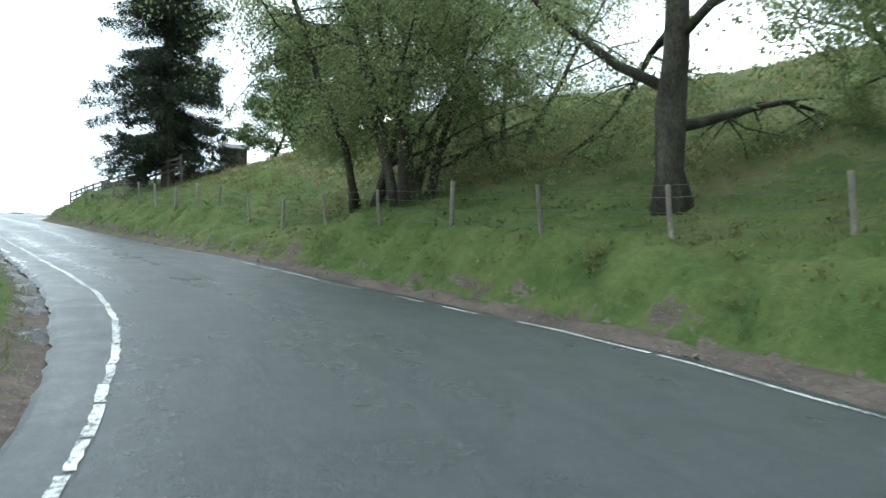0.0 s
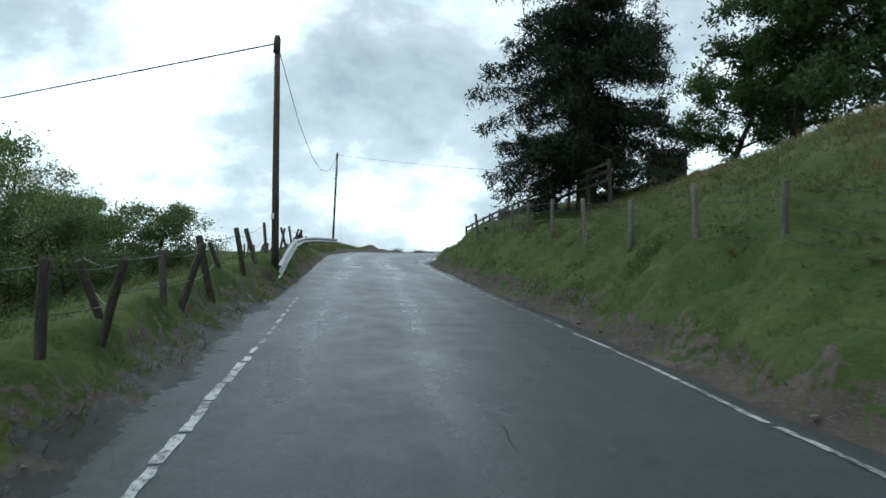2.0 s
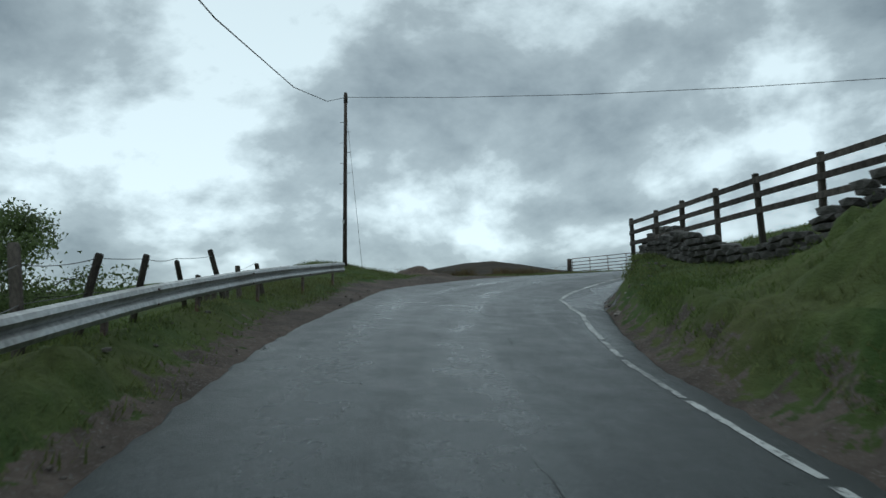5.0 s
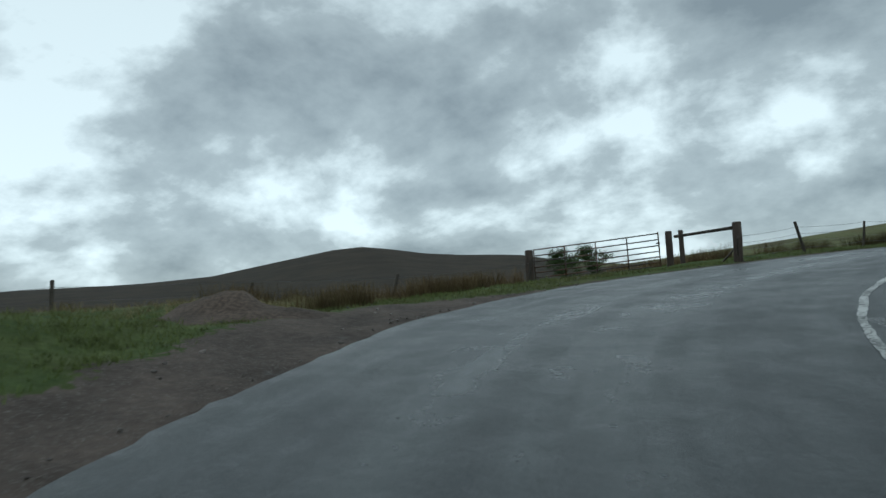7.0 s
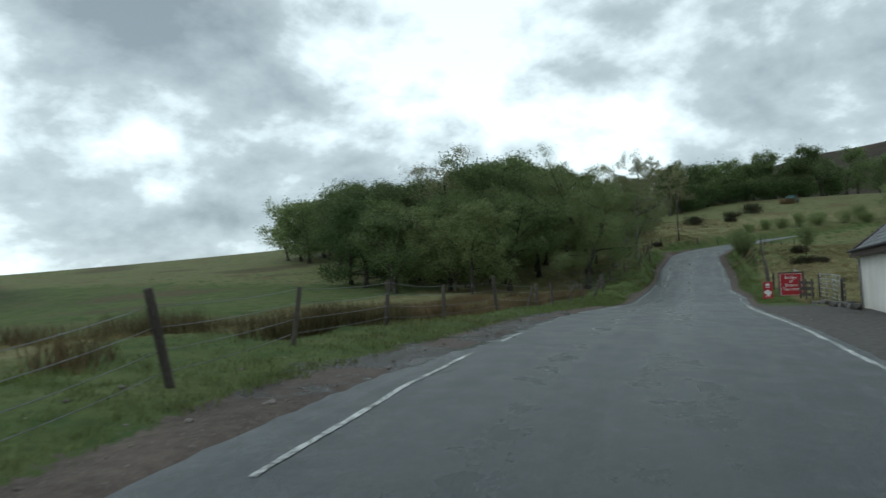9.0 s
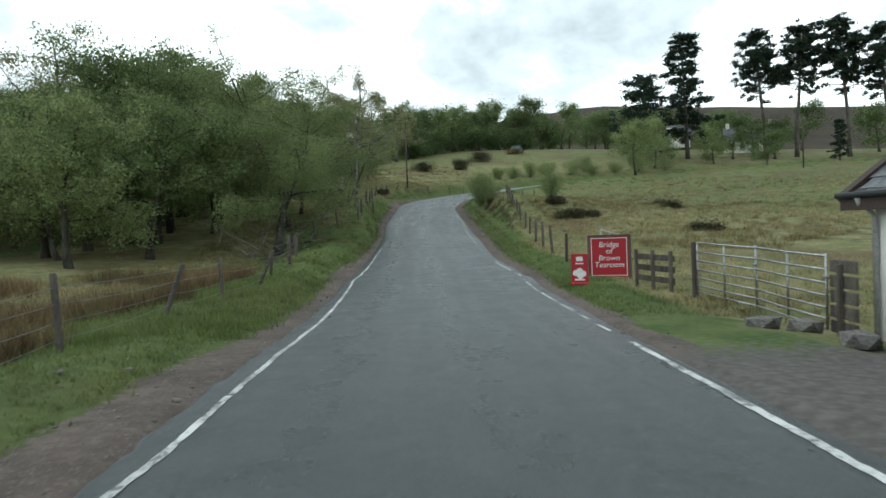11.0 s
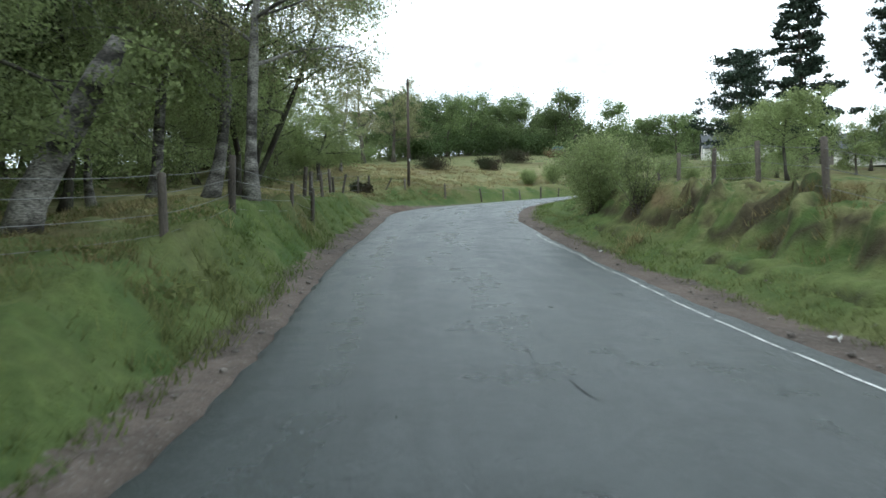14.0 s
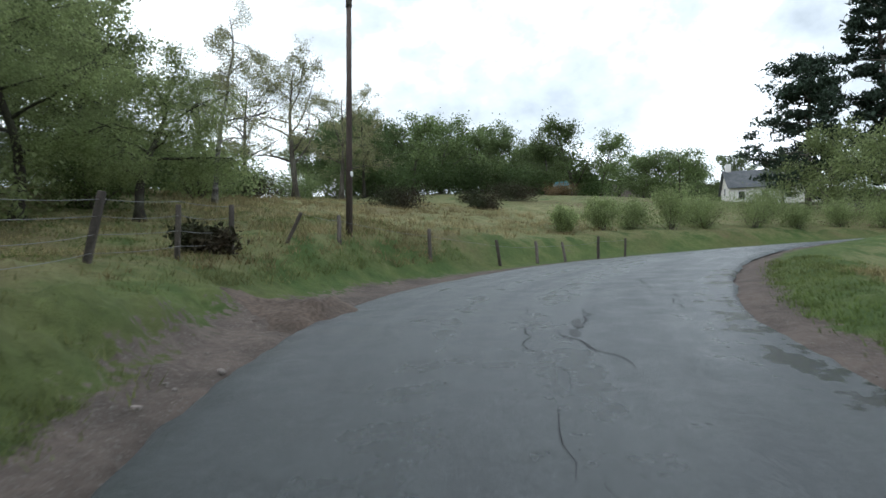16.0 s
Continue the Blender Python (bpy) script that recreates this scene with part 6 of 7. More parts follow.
def sign_board():
    x, y = 0.15, 98.0
    z = 10.42
    face = math.degrees(math.atan2(97.43 - 98.56, 0.36))
    ob = thing("sign_board", "red sign board with white lettering and a white border on posts", "sign", m=pose(x, y, z, 0, 0, face))
    part("board", box_mesh("board", (1.22, 0.05, 1.3), SIGN_RED, 0.01, (0, 0, 0.65)), ob)
    for a, b in (((0, 1.25), (1.14, 0.022)), ((0, 0.05), (1.14, 0.022)), ((-0.56, 0.65), (0.022, 1.2)), ((0.56, 0.65), (0.022, 1.2))):
        part("border", box_mesh("border", (b[0], 0.008, b[1]), WHITE_PAINT, 0, (a[0], -0.028, a[1])), ob)
    for words, h in (("Bridge", 1.04), ("of", 0.83), ("Brown", 0.61), ("Tearoom", 0.39)):
        part("lettering", text_mesh(words, 0.25, WHITE_PAINT), ob, m=pose(0, -0.03, h, 90, 0, 0))
    part("top_rail", box_mesh("top_rail", (1.36, 0.12, 0.05), OLD_WOOD, 0.008, (0, 0, 1.33)), ob)
    g = ground_at(x, y)
    for dx in (-0.65, 0.65):
        part("post", box_mesh("post", (0.08, 0.1, 1.32 + z - g + 0.4), OLD_WOOD, 0.01, (dx, 0.03, (1.32 - (z - g) - 0.4) / 2)), ob)
    a_frame = thing("pavement_sign", "small red free-standing ice-cream sign with a pale picture", "sign", m=pose(-1.95, 97.9, ground_at(-1.95, 97.9), 0, 0, face))
    part("panel", box_mesh("panel", (0.5, 0.04, 0.86), SIGN_RED, 0.01, (0, 0, 0.5)), a_frame)
    part("foot", box_mesh("foot", (0.52, 0.36, 0.08), SIGN_RED, 0.02, (0, 0, 0.04)), a_frame)
    part("emblem", box_mesh("emblem", (0.2, 0.01, 0.13), WHITE_PAINT, 0.03, (0, -0.022, 0.78)), a_frame, "plain pale shape at the top")
    bm = bmesh.new()
    for dx, dz, r in ((-0.12, 0.36, 0.09), (0.0, 0.4, 0.11), (0.11, 0.34, 0.09), (0.02, 0.28, 0.1)):
        bmesh.ops.create_circle(bm, cap_ends=True, segments=14, radius=r, matrix=Matrix.Translation((dx, -0.024 - dx * 0.005, dz)) @ Matrix.Rotation(radians(90), 4, "X"))
    part("picture", finish(bm, "picture", WHITE_PAINT), a_frame, "pale rounded shapes")
    part("text_bar", box_mesh("text_bar", (0.3, 0.006, 0.045), WHITE_PAINT, 0, (0, -0.022, 0.16)), a_frame)
    part("text_bar", box_mesh("text_bar", (0.24, 0.006, 0.035), WHITE_PAINT, 0, (0, -0.022, 0.64)), a_frame)


sign_board()
bar_gate((-3.3, 93.9), (-5.2, 92.0), 1.2, 7, 3, GALVANISED, "galvanised steel yard gate folded inwards beside the cottage", "yard_gate")
bar_gate((-5.2, 92.0), (-7.3, 90.3), 1.2, 7, 3, GALVANISED, "galvanised steel yard gate meeting the cottage wall", "yard_gate")
bar_gate((1.3, 98.2), (2.7, 99.6), 1.15, 7, 3, GALVANISED, "grey steel field gate behind the red sign", "field_gate")
stout_post(-3.2, 94.0, 1.35, 0.08, "gate_post", "dark wooden post at the yard gate", False)
pallet = thing("board_fence", "short grey fence of rough boards beside the yard gate", "fence", m=pose(-1.9, 95.6, ground_at(-1.9, 95.6), 0, 0, -38 + 90))
for k in range(3):
    part("board", box_mesh("board", (2.1, 0.03, 0.16), OLD_WOOD, 0.008, (0, 0, 0.3 + 0.3 * k)), pallet)
for dx in (-0.95, 0.0, 0.95):
    part("post", box_mesh("post", (0.1, 0.08, 1.3), OLD_WOOD, 0.01, (dx, 0.055, 0.45)), pallet)
stack = thing("slatted_screen", "dark slatted board panel between gate and cottage corner", "screen", m=pose(-7.55, 90.0, ground_at(-7.55, 90.0), 0, 0, 40))
for k in range(5):
    part("board", box_mesh("board", (0.75, 0.04, 0.2), OLD_WOOD, 0.01, (0, 0, 0.16 + 0.25 * k)), stack)
part("post", box_mesh("post", (0.08, 0.08, 1.4), OLD_WOOD, 0.01, (0, 0.065, 0.5)), stack)
for x, y, sx, sy, sz, turn in ((-8.7, 89.6, 0.9, 0.5, 0.34, 20), (-9.3, 88.8, 0.8, 0.55, 0.36, 60), (-7.9, 90.5, 0.7, 0.5, 0.3, 0), (-10.1, 88.3, 0.95, 0.5, 0.32, 35), (-7.4, 91.3, 0.6, 0.5, 0.28, 80), (-10.9, 87.5, 0.8, 0.45, 0.3, 40)):
    ob = tagged(new("boulder", STONES[int(abs(x * 10)) % 6]), "lichened grey boulder at the foot of the cottage wall", "boulder", "boulders")
    ob.matrix_basis = pose(x, y, ground_at(x, y) + sz * 0.25, 4, 6, turn)
    ob.scale = (sx * 1.2, sy * 1.3, sz * 1.4)


def heap(x, y, r, h, seed, label):
    """A spoil heap of gravel, with a rough skin."""
    rng = random.Random(seed)
    n, m = 26, 12
    verts, faces = [], []
    z0 = ground_at(x, y)
    for j in range(m + 1):
        u = j / m
        for k in range(n):
            w = 2 * math.pi * k / n
            rr = r * u * (1 + 0.22 * noise.noise(Vector((math.cos(w) * 1.5, math.sin(w) * 1.5, seed))))
            px, py = x + rr * math.cos(w) * 1.25, y + rr * math.sin(w)
            top = h * (1 - u * u) ** 1.6 * (1 + 0.7 * noise.noise(Vector((px * 1.3, py * 1.3, seed))))
            verts.append((px, py, ground_at(px, py) - 0.04 + top + 0.07 * noise.noise(Vector((px * 4, py * 4, 1)))))
    for j in range(m):
        for k in range(n):
            k2 = (k + 1) % n
            faces.append((j * n + k, j * n + k2, (j + 1) * n + k2, (j + 1) * n + k))
    return tagged(new("earth_mound", mesh_of("earth_mound", verts, faces, SPOIL, True)), label, "heap")


SPOIL = material("spoil", (0.135, 0.1, 0.078), 0.95, scale=5, vary=0.45, second=(0.085, 0.064, 0.05), bump=1.0)
heap(-44.5, 63.2, 1.6, 0.48, 3, "heap of brown gravel at the edge of the lay-by")
heap(33.3, 138.9, 1.5, 0.3, 5, "low heap of grey-brown gravel beside the bend")


def parked_car(x, y, turn):
    z = ground_at(x, y)
    ob = thing("parked_car", "small turquoise car parked far off in the rough field", "car", m=pose(x, y, z, 0, 0, turn))
    prof = [(-2.0, 0.35), (-2.0, 0.8), (-1.5, 0.95), (-1.05, 1.4), (0.5, 1.42), (1.05, 0.98), (1.9, 0.82), (2.05, 0.55), (2.0, 0.35)]
    v = [(px, sy * (0.8 if pz < 1.2 else 0.62), pz) for sy in (-1, 1) for px, pz in prof]
    n = len(prof)
    f = [tuple(range(n)), tuple(reversed(range(n, 2 * n)))] + [(i, i + n, (i + 1) % n + n, (i + 1) % n) for i in range(n)]
    part("body", mesh_of("body", v, f, CAR_PAINT), ob)
    for sx in (-0.45, 0.35):
        part("side_window", box_mesh("side_window", (0.65, 1.5, 0.34), DARK, 0.03, (sx, 0, 1.16)), ob)
    for wx in (-1.3, 1.3):
        for wy in (-0.74, 0.74):
            wheel = part("wheel", tube_mesh("wheel", [(wx, wy - 0.09, 0.3), (wx, wy + 0.09, 0.3)], [0.3, 0.3], 14, DARK), ob)
            part("rim", tube_mesh("rim", [(wx, wy - 0.1, 0.3), (wx, wy + 0.1, 0.3)], [0.17, 0.17], 10, GALVANISED), wheel)


parked_car(93.1, 164.4, 20)


def far_house(x, y, turn, long, deep, eave, rise, label, dormer):
    z = ground_at(x, y) - 0.2
    ob = thing("distant_house", label, "house", "distant houses", m=pose(x, y, z, 0, 0, turn))
    a, b = long / 2, deep / 2
    v = [(-a, -b, 0), (a, -b, 0), (a, b, 0), (-a, b, 0), (-a, -b, eave), (a, -b, eave), (a, b, eave), (-a, b, eave), (-a, 0, eave + rise), (a, 0, eave + rise)]
    part("wall", mesh_of("wall", v, [(0, 1, 5, 4), (1, 2, 6, 9, 5), (2, 3, 7, 6), (3, 0, 4, 8, 7), (3, 2, 1, 0)], HARLING), ob)
    o = 0.35
    rv = [(-a - o, -b - o, eave - 0.25), (a + o, -b - o, eave - 0.25), (a + o, 0, eave + rise + 0.12), (-a - o, 0, eave + rise + 0.12), (a + o, b + o, eave - 0.25), (-a - o, b + o, eave - 0.25)]
    roof = part("roof", mesh_of("roof", rv, [(0, 1, 2, 3), (3, 2, 4, 5)], SLATE), ob)
    solid = roof.modifiers.new("thickness", "SOLIDIFY")
    solid.thickness = 0.12
    for cx in (-a + 0.5, a - 0.5):
        part("chimney", box_mesh("chimney", (0.7, 0.7, 1.2), HARLING, 0.02, (cx, 0, eave + rise + 0.5)), roof)
    for k in range(4):
        wx = -a + long * (k + 0.5) / 4
        win = part("window", box_mesh("window", (1.0, 0.06, 1.25), WHITE_PAINT, 0.01, (wx, -b - 0.02, eave * 0.5)), ob)
        part("pane", box_mesh("pane", (0.8, 0.03, 1.05), DARK, 0, (wx, -b - 0.05, eave * 0.5)), win)
    win = part("window", box_mesh("window", (0.06, 0.9, 1.1), WHITE_PAINT, 0.01, (-a - 0.02, 0, eave * 0.9)), ob)
    part("pane", box_mesh("pane", (0.03, 0.7, 0.9), DARK, 0, (-a - 0.05, 0, eave * 0.9)), win)
    if dormer:
        dm = part("dormer", box_mesh("dormer", (2.2, 1.6, 1.2), HARLING, 0.02, (a * 0.35, -b * 0.62, eave + rise * 0.5)), ob)
        part("pane", box_mesh("pane", (1.4, 0.03, 0.7), DARK, 0, (a * 0.35, -b * 0.62 - 0.82, eave + rise * 0.5)), dm)


far_house(132.0, 151.2, -66, 12, 7.5, 2.6, 2.7, "white distant house with a slate roof and dormer", True)
far_house(128, 131, -75, 9, 6, 2.8, 2.6, "pale distant house between dark trees", False)

# ---- trees ----
FRESH, DEEP, BARE, DARKW = ("broadleaved tree in fresh green leaf", "dark green broadleaved tree", "thinly leaved tree showing its branches", "dense dark broadleaved tree")
tree("spruce_tree", SPRUCE, "tall dark green spruce above the stone wall", "spruces", -17.65, 43.4, 20, 1.12, 0.3)
tree("alder_tree", ALDER, "many-stemmed alder with fresh green leaves behind the fence", "bank trees", -0.9, 20.2, 0, 1.08, 0.4)
tree("oak_tree", OAK, "old spreading oak with opening leaves on the bank", "bank trees", 4.95, 14.7, 40, 1.15, 0.5)
# The last OAK stands out of view, added to shade the right-hand bank
for x, y, kind, turn, size in ((-2.8, 22.9, ALDER_THIN, 80, 1.25), (9.8, 13.4, HAZEL, 200, 0.5), (-10.2, 50.5, MAPLE, 10, 1.25), (-13.5, 53.0, MAPLE, 120, 0.9), (2.2, 23.5, ALDER_THIN, 210, 1.05), (-6.0, 47.0, MAPLE, 260, 1.1),
                               (12.4, 10.6, HAZEL, 320, 0.45), (12.5, 4.5, OAK, 210, 1.0)):
    tree("broadleaf_tree", kind, FRESH + " on the grassy bank", "bank trees", x, y, turn, size, 0.45)
for x, y, kind, turn, size in ((-50, 36, WOOD_D, 0, 1.2), (-54, 40, WOOD_A, 90, 1.2), (-46, 31, WOOD_C, 200, 1.2), (-51, 46, WOOD_A, 45, 0.9), (-58, 37, WOOD_D, 10, 1.25), (-60, 45, WOOD_A, 160, 1.05), (-52, 28, WOOD_C, 100, 1.25), (-46, 38, WOOD_A, 300, 0.85), (-43, 27, WOOD_A, 30, 1.1), (-76, 55, WOOD_A, 20, 0.75), (-66, 50, WOOD_A, 220, 0.7), (-40, 23, WOOD_C, 70, 1.1)):
    tree("broadleaf_tree", kind, DEEP + " in the hollow below the road", "hollow trees", x, y, turn, size)
for x, y, kind, turn, size in ((-61, 150, FAR_D, 0, 0.62), (-59, 158, FAR_D, 30, 0.62)):
    tree("broadleaf_tree", kind, DARKW + " beyond the field gate", "field trees", x, y, turn, size)
# birch wood beside the road
for x, y, kind, turn, size in ((17.0, 128.4, BIRCH_A, 0, 1.0), (16.9, 130.2, BIRCH_B, 110, 1.0), (15.9, 131.4, BIRCH_A, 70, 1.05), (9.4, 127.2, BIRCH_B, 200, 0.95), (19.3, 143.5, BIRCH_A, 310, 1.0), (31.5, 152.5, BIRCH_B, 15, 0.68), (40.6, 152.0, BIRCH_A, 40, 0.66)):
    tree("birch_tree", kind, "white-barked birch with small spring leaves beside the fence", "birches", x, y, turn, size)
tree("alder_tree", ALDER_THIN, "dark three-stemmed alder forking low at the corner of the wood", "wood edge trees", 19.3, 132.6, 60, 0.92, 0.3)
tree("alder_tree", TALL, "slender dark alder behind a pale boulder", "wood edge trees", 23.9, 140.0, 100, 0.75, 0.2)


def leaning_snag():
    """A broken, leaning birch trunk with a tuft of new leaves."""
    rng = random.Random(19)
    z = ground_at(10.45, 124.6)
    ob = thing("broken_birch", "leaning broken birch trunk with lichen and a tuft of leaves", "tree", m=pose(10.45, 124.6, z))
    path = [Vector((0, 0, -0.2)), Vector((0.12, -0.15, 0.5)), Vector((0.35, -0.45, 1.15)), Vector((0.58, -0.72, 1.75)), Vector((0.8, -1.0, 2.35)), Vector((0.98, -1.2, 2.85))]
    part("trunk", tube_mesh("trunk", path, [0.3, 0.25, 0.22, 0.21, 0.2, 0.12], 11, BIRCH_BARK), ob)
    places = []
    for k in range(7):
        start = path[2 + k % 3].lerp(path[3 + k % 3], rng.random())
        twig = branch_path(start, (rng.gauss(0.3, 0.8), rng.gauss(-0.3, 0.8), rng.uniform(-0.2, 0.8)), rng.uniform(0.5, 1.1), 0.2, rng, 4)
        part("branch", tube_mesh("branch", twig, [0.02, 0.016, 0.012, 0.008, 0.004], 5, BARK), ob)
        for q in twig[1:]:
            places += [q + Vector((rng.gauss(0, 0.15), rng.gauss(0, 0.15), rng.gauss(0, 0.13))) for _ in range(60)]
    part("foliage", leaf_mesh("foliage", places, 0.045, LEAF_FRESH, rng), ob)


leaning_snag()


def boulder(x, y, r, h, seed):
    bm = bmesh.new()
    bmesh.ops.create_icosphere(bm, subdivisions=4, radius=1.0)
    for v in bm.verts:
        q = 1 + 0.28 * noise.noise(v.co * 1.2 + Vector((seed, 0, 0))) + 0.1 * noise.noise(v.co * 3.5) + 0.04 * noise.noise(v.co * 9)
        v.co = Vector((v.co.x * r * q, v.co.y * r * 0.8 * q, v.co.z * h * q))
    ob = tagged(new("boulder", finish(bm, "boulder", PALE_ROCK, True)), "rounded pale lichen-covered boulder beside the fence", "boulder")
    ob.matrix_basis = pose(x, y, ground_at(x, y) + h * 0.45, 0, 8, 30)


boulder(23.7, 138.5, 0.62, 0.55, 3)
for x, y, kind, turn, size in ((2.2, 118.6, HAZEL, 30, 1.0), (8.2, 125.6, HAZEL, 210, 1.16), (-6.0, 128.0, WOOD_B, 90, 1.0), (-2.5, 123.5, WOOD_A, 20, 1.0), (1.0, 129.5, WOOD_B, 170, 1.15), (6.0, 131.0, WOOD_B, 80, 1.12), (12.5, 133.5, WOOD_A, 300, 1.05), (-7.5, 121.0, WOOD_B, 330, 0.9), (13.5, 131.0, WOOD_B, 220, 0.8), (36.0, 148.8, HAZEL, 60, 0.6), (33.4, 150.2, HAZEL, 250, 0.68), (32.4, 155.5, TALL, 250, 0.78), (28.5, 151.0, HAZEL, 130, 0.72), (37.0, 154.5, TALL, 15, 0.55), (26.0, 153.0, TALL, 45, 0.75),
                               (39.5, 161.0, WOOD_D, 80, 0.72), (35.0, 162.0, WOOD_C, 190, 0.95), (36.5, 158.0, WOOD_B, 20, 0.98), (33.6, 158.5, WOOD_C, 140, 0.95), (38.3, 157.5, WOOD_B, 260, 0.8), (30.0, 155.5, WOOD_B, 310, 0.9)):
    tree("broadleaf_tree", kind, FRESH + " along the wood's edge", "wood edge trees", x, y, turn, size)


def inside(x, y, poly):
    hit = False
    for (x1, y1), (x2, y2) in zip(poly, poly[1:] + poly[:1]):
        if (y1 > y) != (y2 > y) and x < (x2 - x1) * (y - y1) / (y2 - y1) + x1:
            hit = not hit
    return hit


def plant(poly, gap, count, kinds, sizes, label, group, seed):
    rng = random.Random(seed)
    xs, ys = [p[0] for p in poly], [p[1] for p in poly]
    got = []
    for _ in range(6000):
        x, y = rng.uniform(min(xs), max(xs)), rng.uniform(min(ys), max(ys))
        if len(got) >= count:
            break
        if inside(x, y, poly) and all((x - a) ** 2 + (y - b) ** 2 > gap * gap for a, b in got):
            got.append((x, y))
            tree("broadleaf_tree", rng.choice(kinds), label, group, x, y, rng.uniform(0, 360), rng.uniform(*sizes))


plant([(-1, 129), (8, 133), (20, 149), (28, 160), (-4, 160), (-2, 140)], 4.8, 28, [WOOD_A, WOOD_B, WOOD_C, WOOD_C, WOOD_D], (1.0, 1.3), DEEP + " in the birch wood", "wood trees", 61)
plant([(-13, 130), (-7, 124), (-1, 130), (-3, 158), (-9, 150)], 4.6, 12, [FAR_A, FAR_C, FAR_D, FAR_B], (0.7, 1.0), DEEP + " at the end of the wood", "wood trees", 66)
plant([(-4, 160), (28, 160), (44, 192), (14, 212), (-2, 206), (-4, 175)], 5.2, 44, [FAR_A, FAR_B, FAR_C], (0.95, 1.3), DEEP + " in the birch wood", "wood trees", 65)
plant([(79, 180), (98, 182), (118, 178), (128, 200), (92, 206), (84, 196)], 5.2, 34, [FAR_A, FAR_C, FAR_D, FAR_C], (0.8, 1.15), DARKW + " on the far ridge", "ridge trees", 62)
plant([(118, 176), (150, 168), (185, 150), (190, 170), (150, 195), (120, 196)], 6.5, 24, [FAR_A, FAR_C], (0.9, 1.3), DARKW + " behind the distant house", "ridge trees", 63)
for x, y, kind, turn, size in ((64.4, 175, BARE_OAK, 0, 1.1), (54, 168, BARE_OAK, 50, 0.75), (72.8, 178, BARE_OAK, 220, 1.0), (76.5, 178.5, WOOD_D, 120, 0.85), (79.5, 181, FAR_A, 50, 0.8)):
    tree("broadleaf_tree", kind, BARE + " behind the telegraph pole", "field trees", x, y, turn, size)
for x, y, kind, turn, size, label in ((104.0, 134.6, CONE_TREE, 0, 1.14, "tall dark conifer beside the distant house"), (99.5, 141.5, BROAD_PINE, 10, 1.08, "broad dark pine beside the distant house"), (115.4, 124.4, PINE, 210, 1.22, "tall scots pine with a bare trunk"), (119, 120, PINE, 40, 1.3, "tall scots pine with a bare trunk"),
                                      (122, 112, PINE, 130, 1.35, "tall scots pine with a bare trunk"), (124, 106, PINE, 200, 1.25, "tall scots pine with a bare trunk"), (128, 99, PINE, 280, 1.3, "tall scots pine with a bare trunk"),
                                      (131, 93, PINE, 20, 1.2, "tall scots pine with a bare trunk"), (118, 104, CONE_TREE, 60, 0.4, "low dark conifer hedge tree"), (113, 112, CONE_TREE, 160, 0.38, "low dark conifer hedge tree"), (122, 98, CONE_TREE, 10, 0.42, "low dark conifer hedge tree")):
    tree("conifer_tree", kind, label, "conifers", x, y, turn, size)
for x, y, kind, turn, size in ((67.5, 128.0, WOOD_B, 0, 0.88), (88, 134, FAR_B, 140, 0.9), (93, 139, FAR_B, 240, 0.9), (108, 128, FAR_C, 20, 0.8), (112, 122, FAR_C, 120, 0.75), (117, 127, FAR_A, 70, 0.8), (98, 128, FAR_B, 100, 0.7), (112, 146, FAR_A, 200, 0.75), (92, 118, FAR_C, 30, 0.6), (140, 140, FAR_A, 50, 1.0), (145, 125, FAR_C, 90, 1.1), (140, 110, FAR_A, 10, 1.1)):
    tree("broadleaf_tree", kind, FRESH + " in the far field", "field trees", x, y, turn, size)


def bush(x, y, r, h, leaves, size, mat, name, label, group, seed):
    """A dense shrub of many thin stems from the ground."""
    rng = random.Random(seed)
    wood, places = Pile(), []
    twigs = []
    for k in range(16):
        w = rng.uniform(0, 6.28)
        q = rng.random() ** 0.5
        stem = branch_path((rng.gauss(0, 0.1), rng.gauss(0, 0.1), -0.1), (math.cos(w) * q * r, math.sin(w) * q * r, h * (1.15 - 0.4 * q)), math.hypot(q * r, h * (1 - 0.35 * q)), 0.13, rng, 5, -0.02)
        wood.add(*tube_rings(stem, [0.022, 0.018, 0.014, 0.01, 0.006, 0.003], 4))
        twigs.append(stem)
    spread = r * 0.19
    while len(places) < leaves:
        stem = rng.choice(twigs)
        i = rng.choice((1, 2, 2, 3, 3, 4, 4, 4))
        q = stem[i].lerp(stem[i + 1], rng.random())
        for _ in range(4):
            p = q + Vector((rng.gauss(0, spread), rng.gauss(0, spread), rng.gauss(0, spread * 0.8)))
            if p.z > 0:
                places.append(p)
    ob = thing(name, label, "bush", group, m=pose(x, y, ground_at(x, y) - 0.05))
    part("stems", wood.mesh("stems", BARK), ob)
    part("foliage", leaf_mesh("foliage", places, size, mat, rng), ob)
    return ob


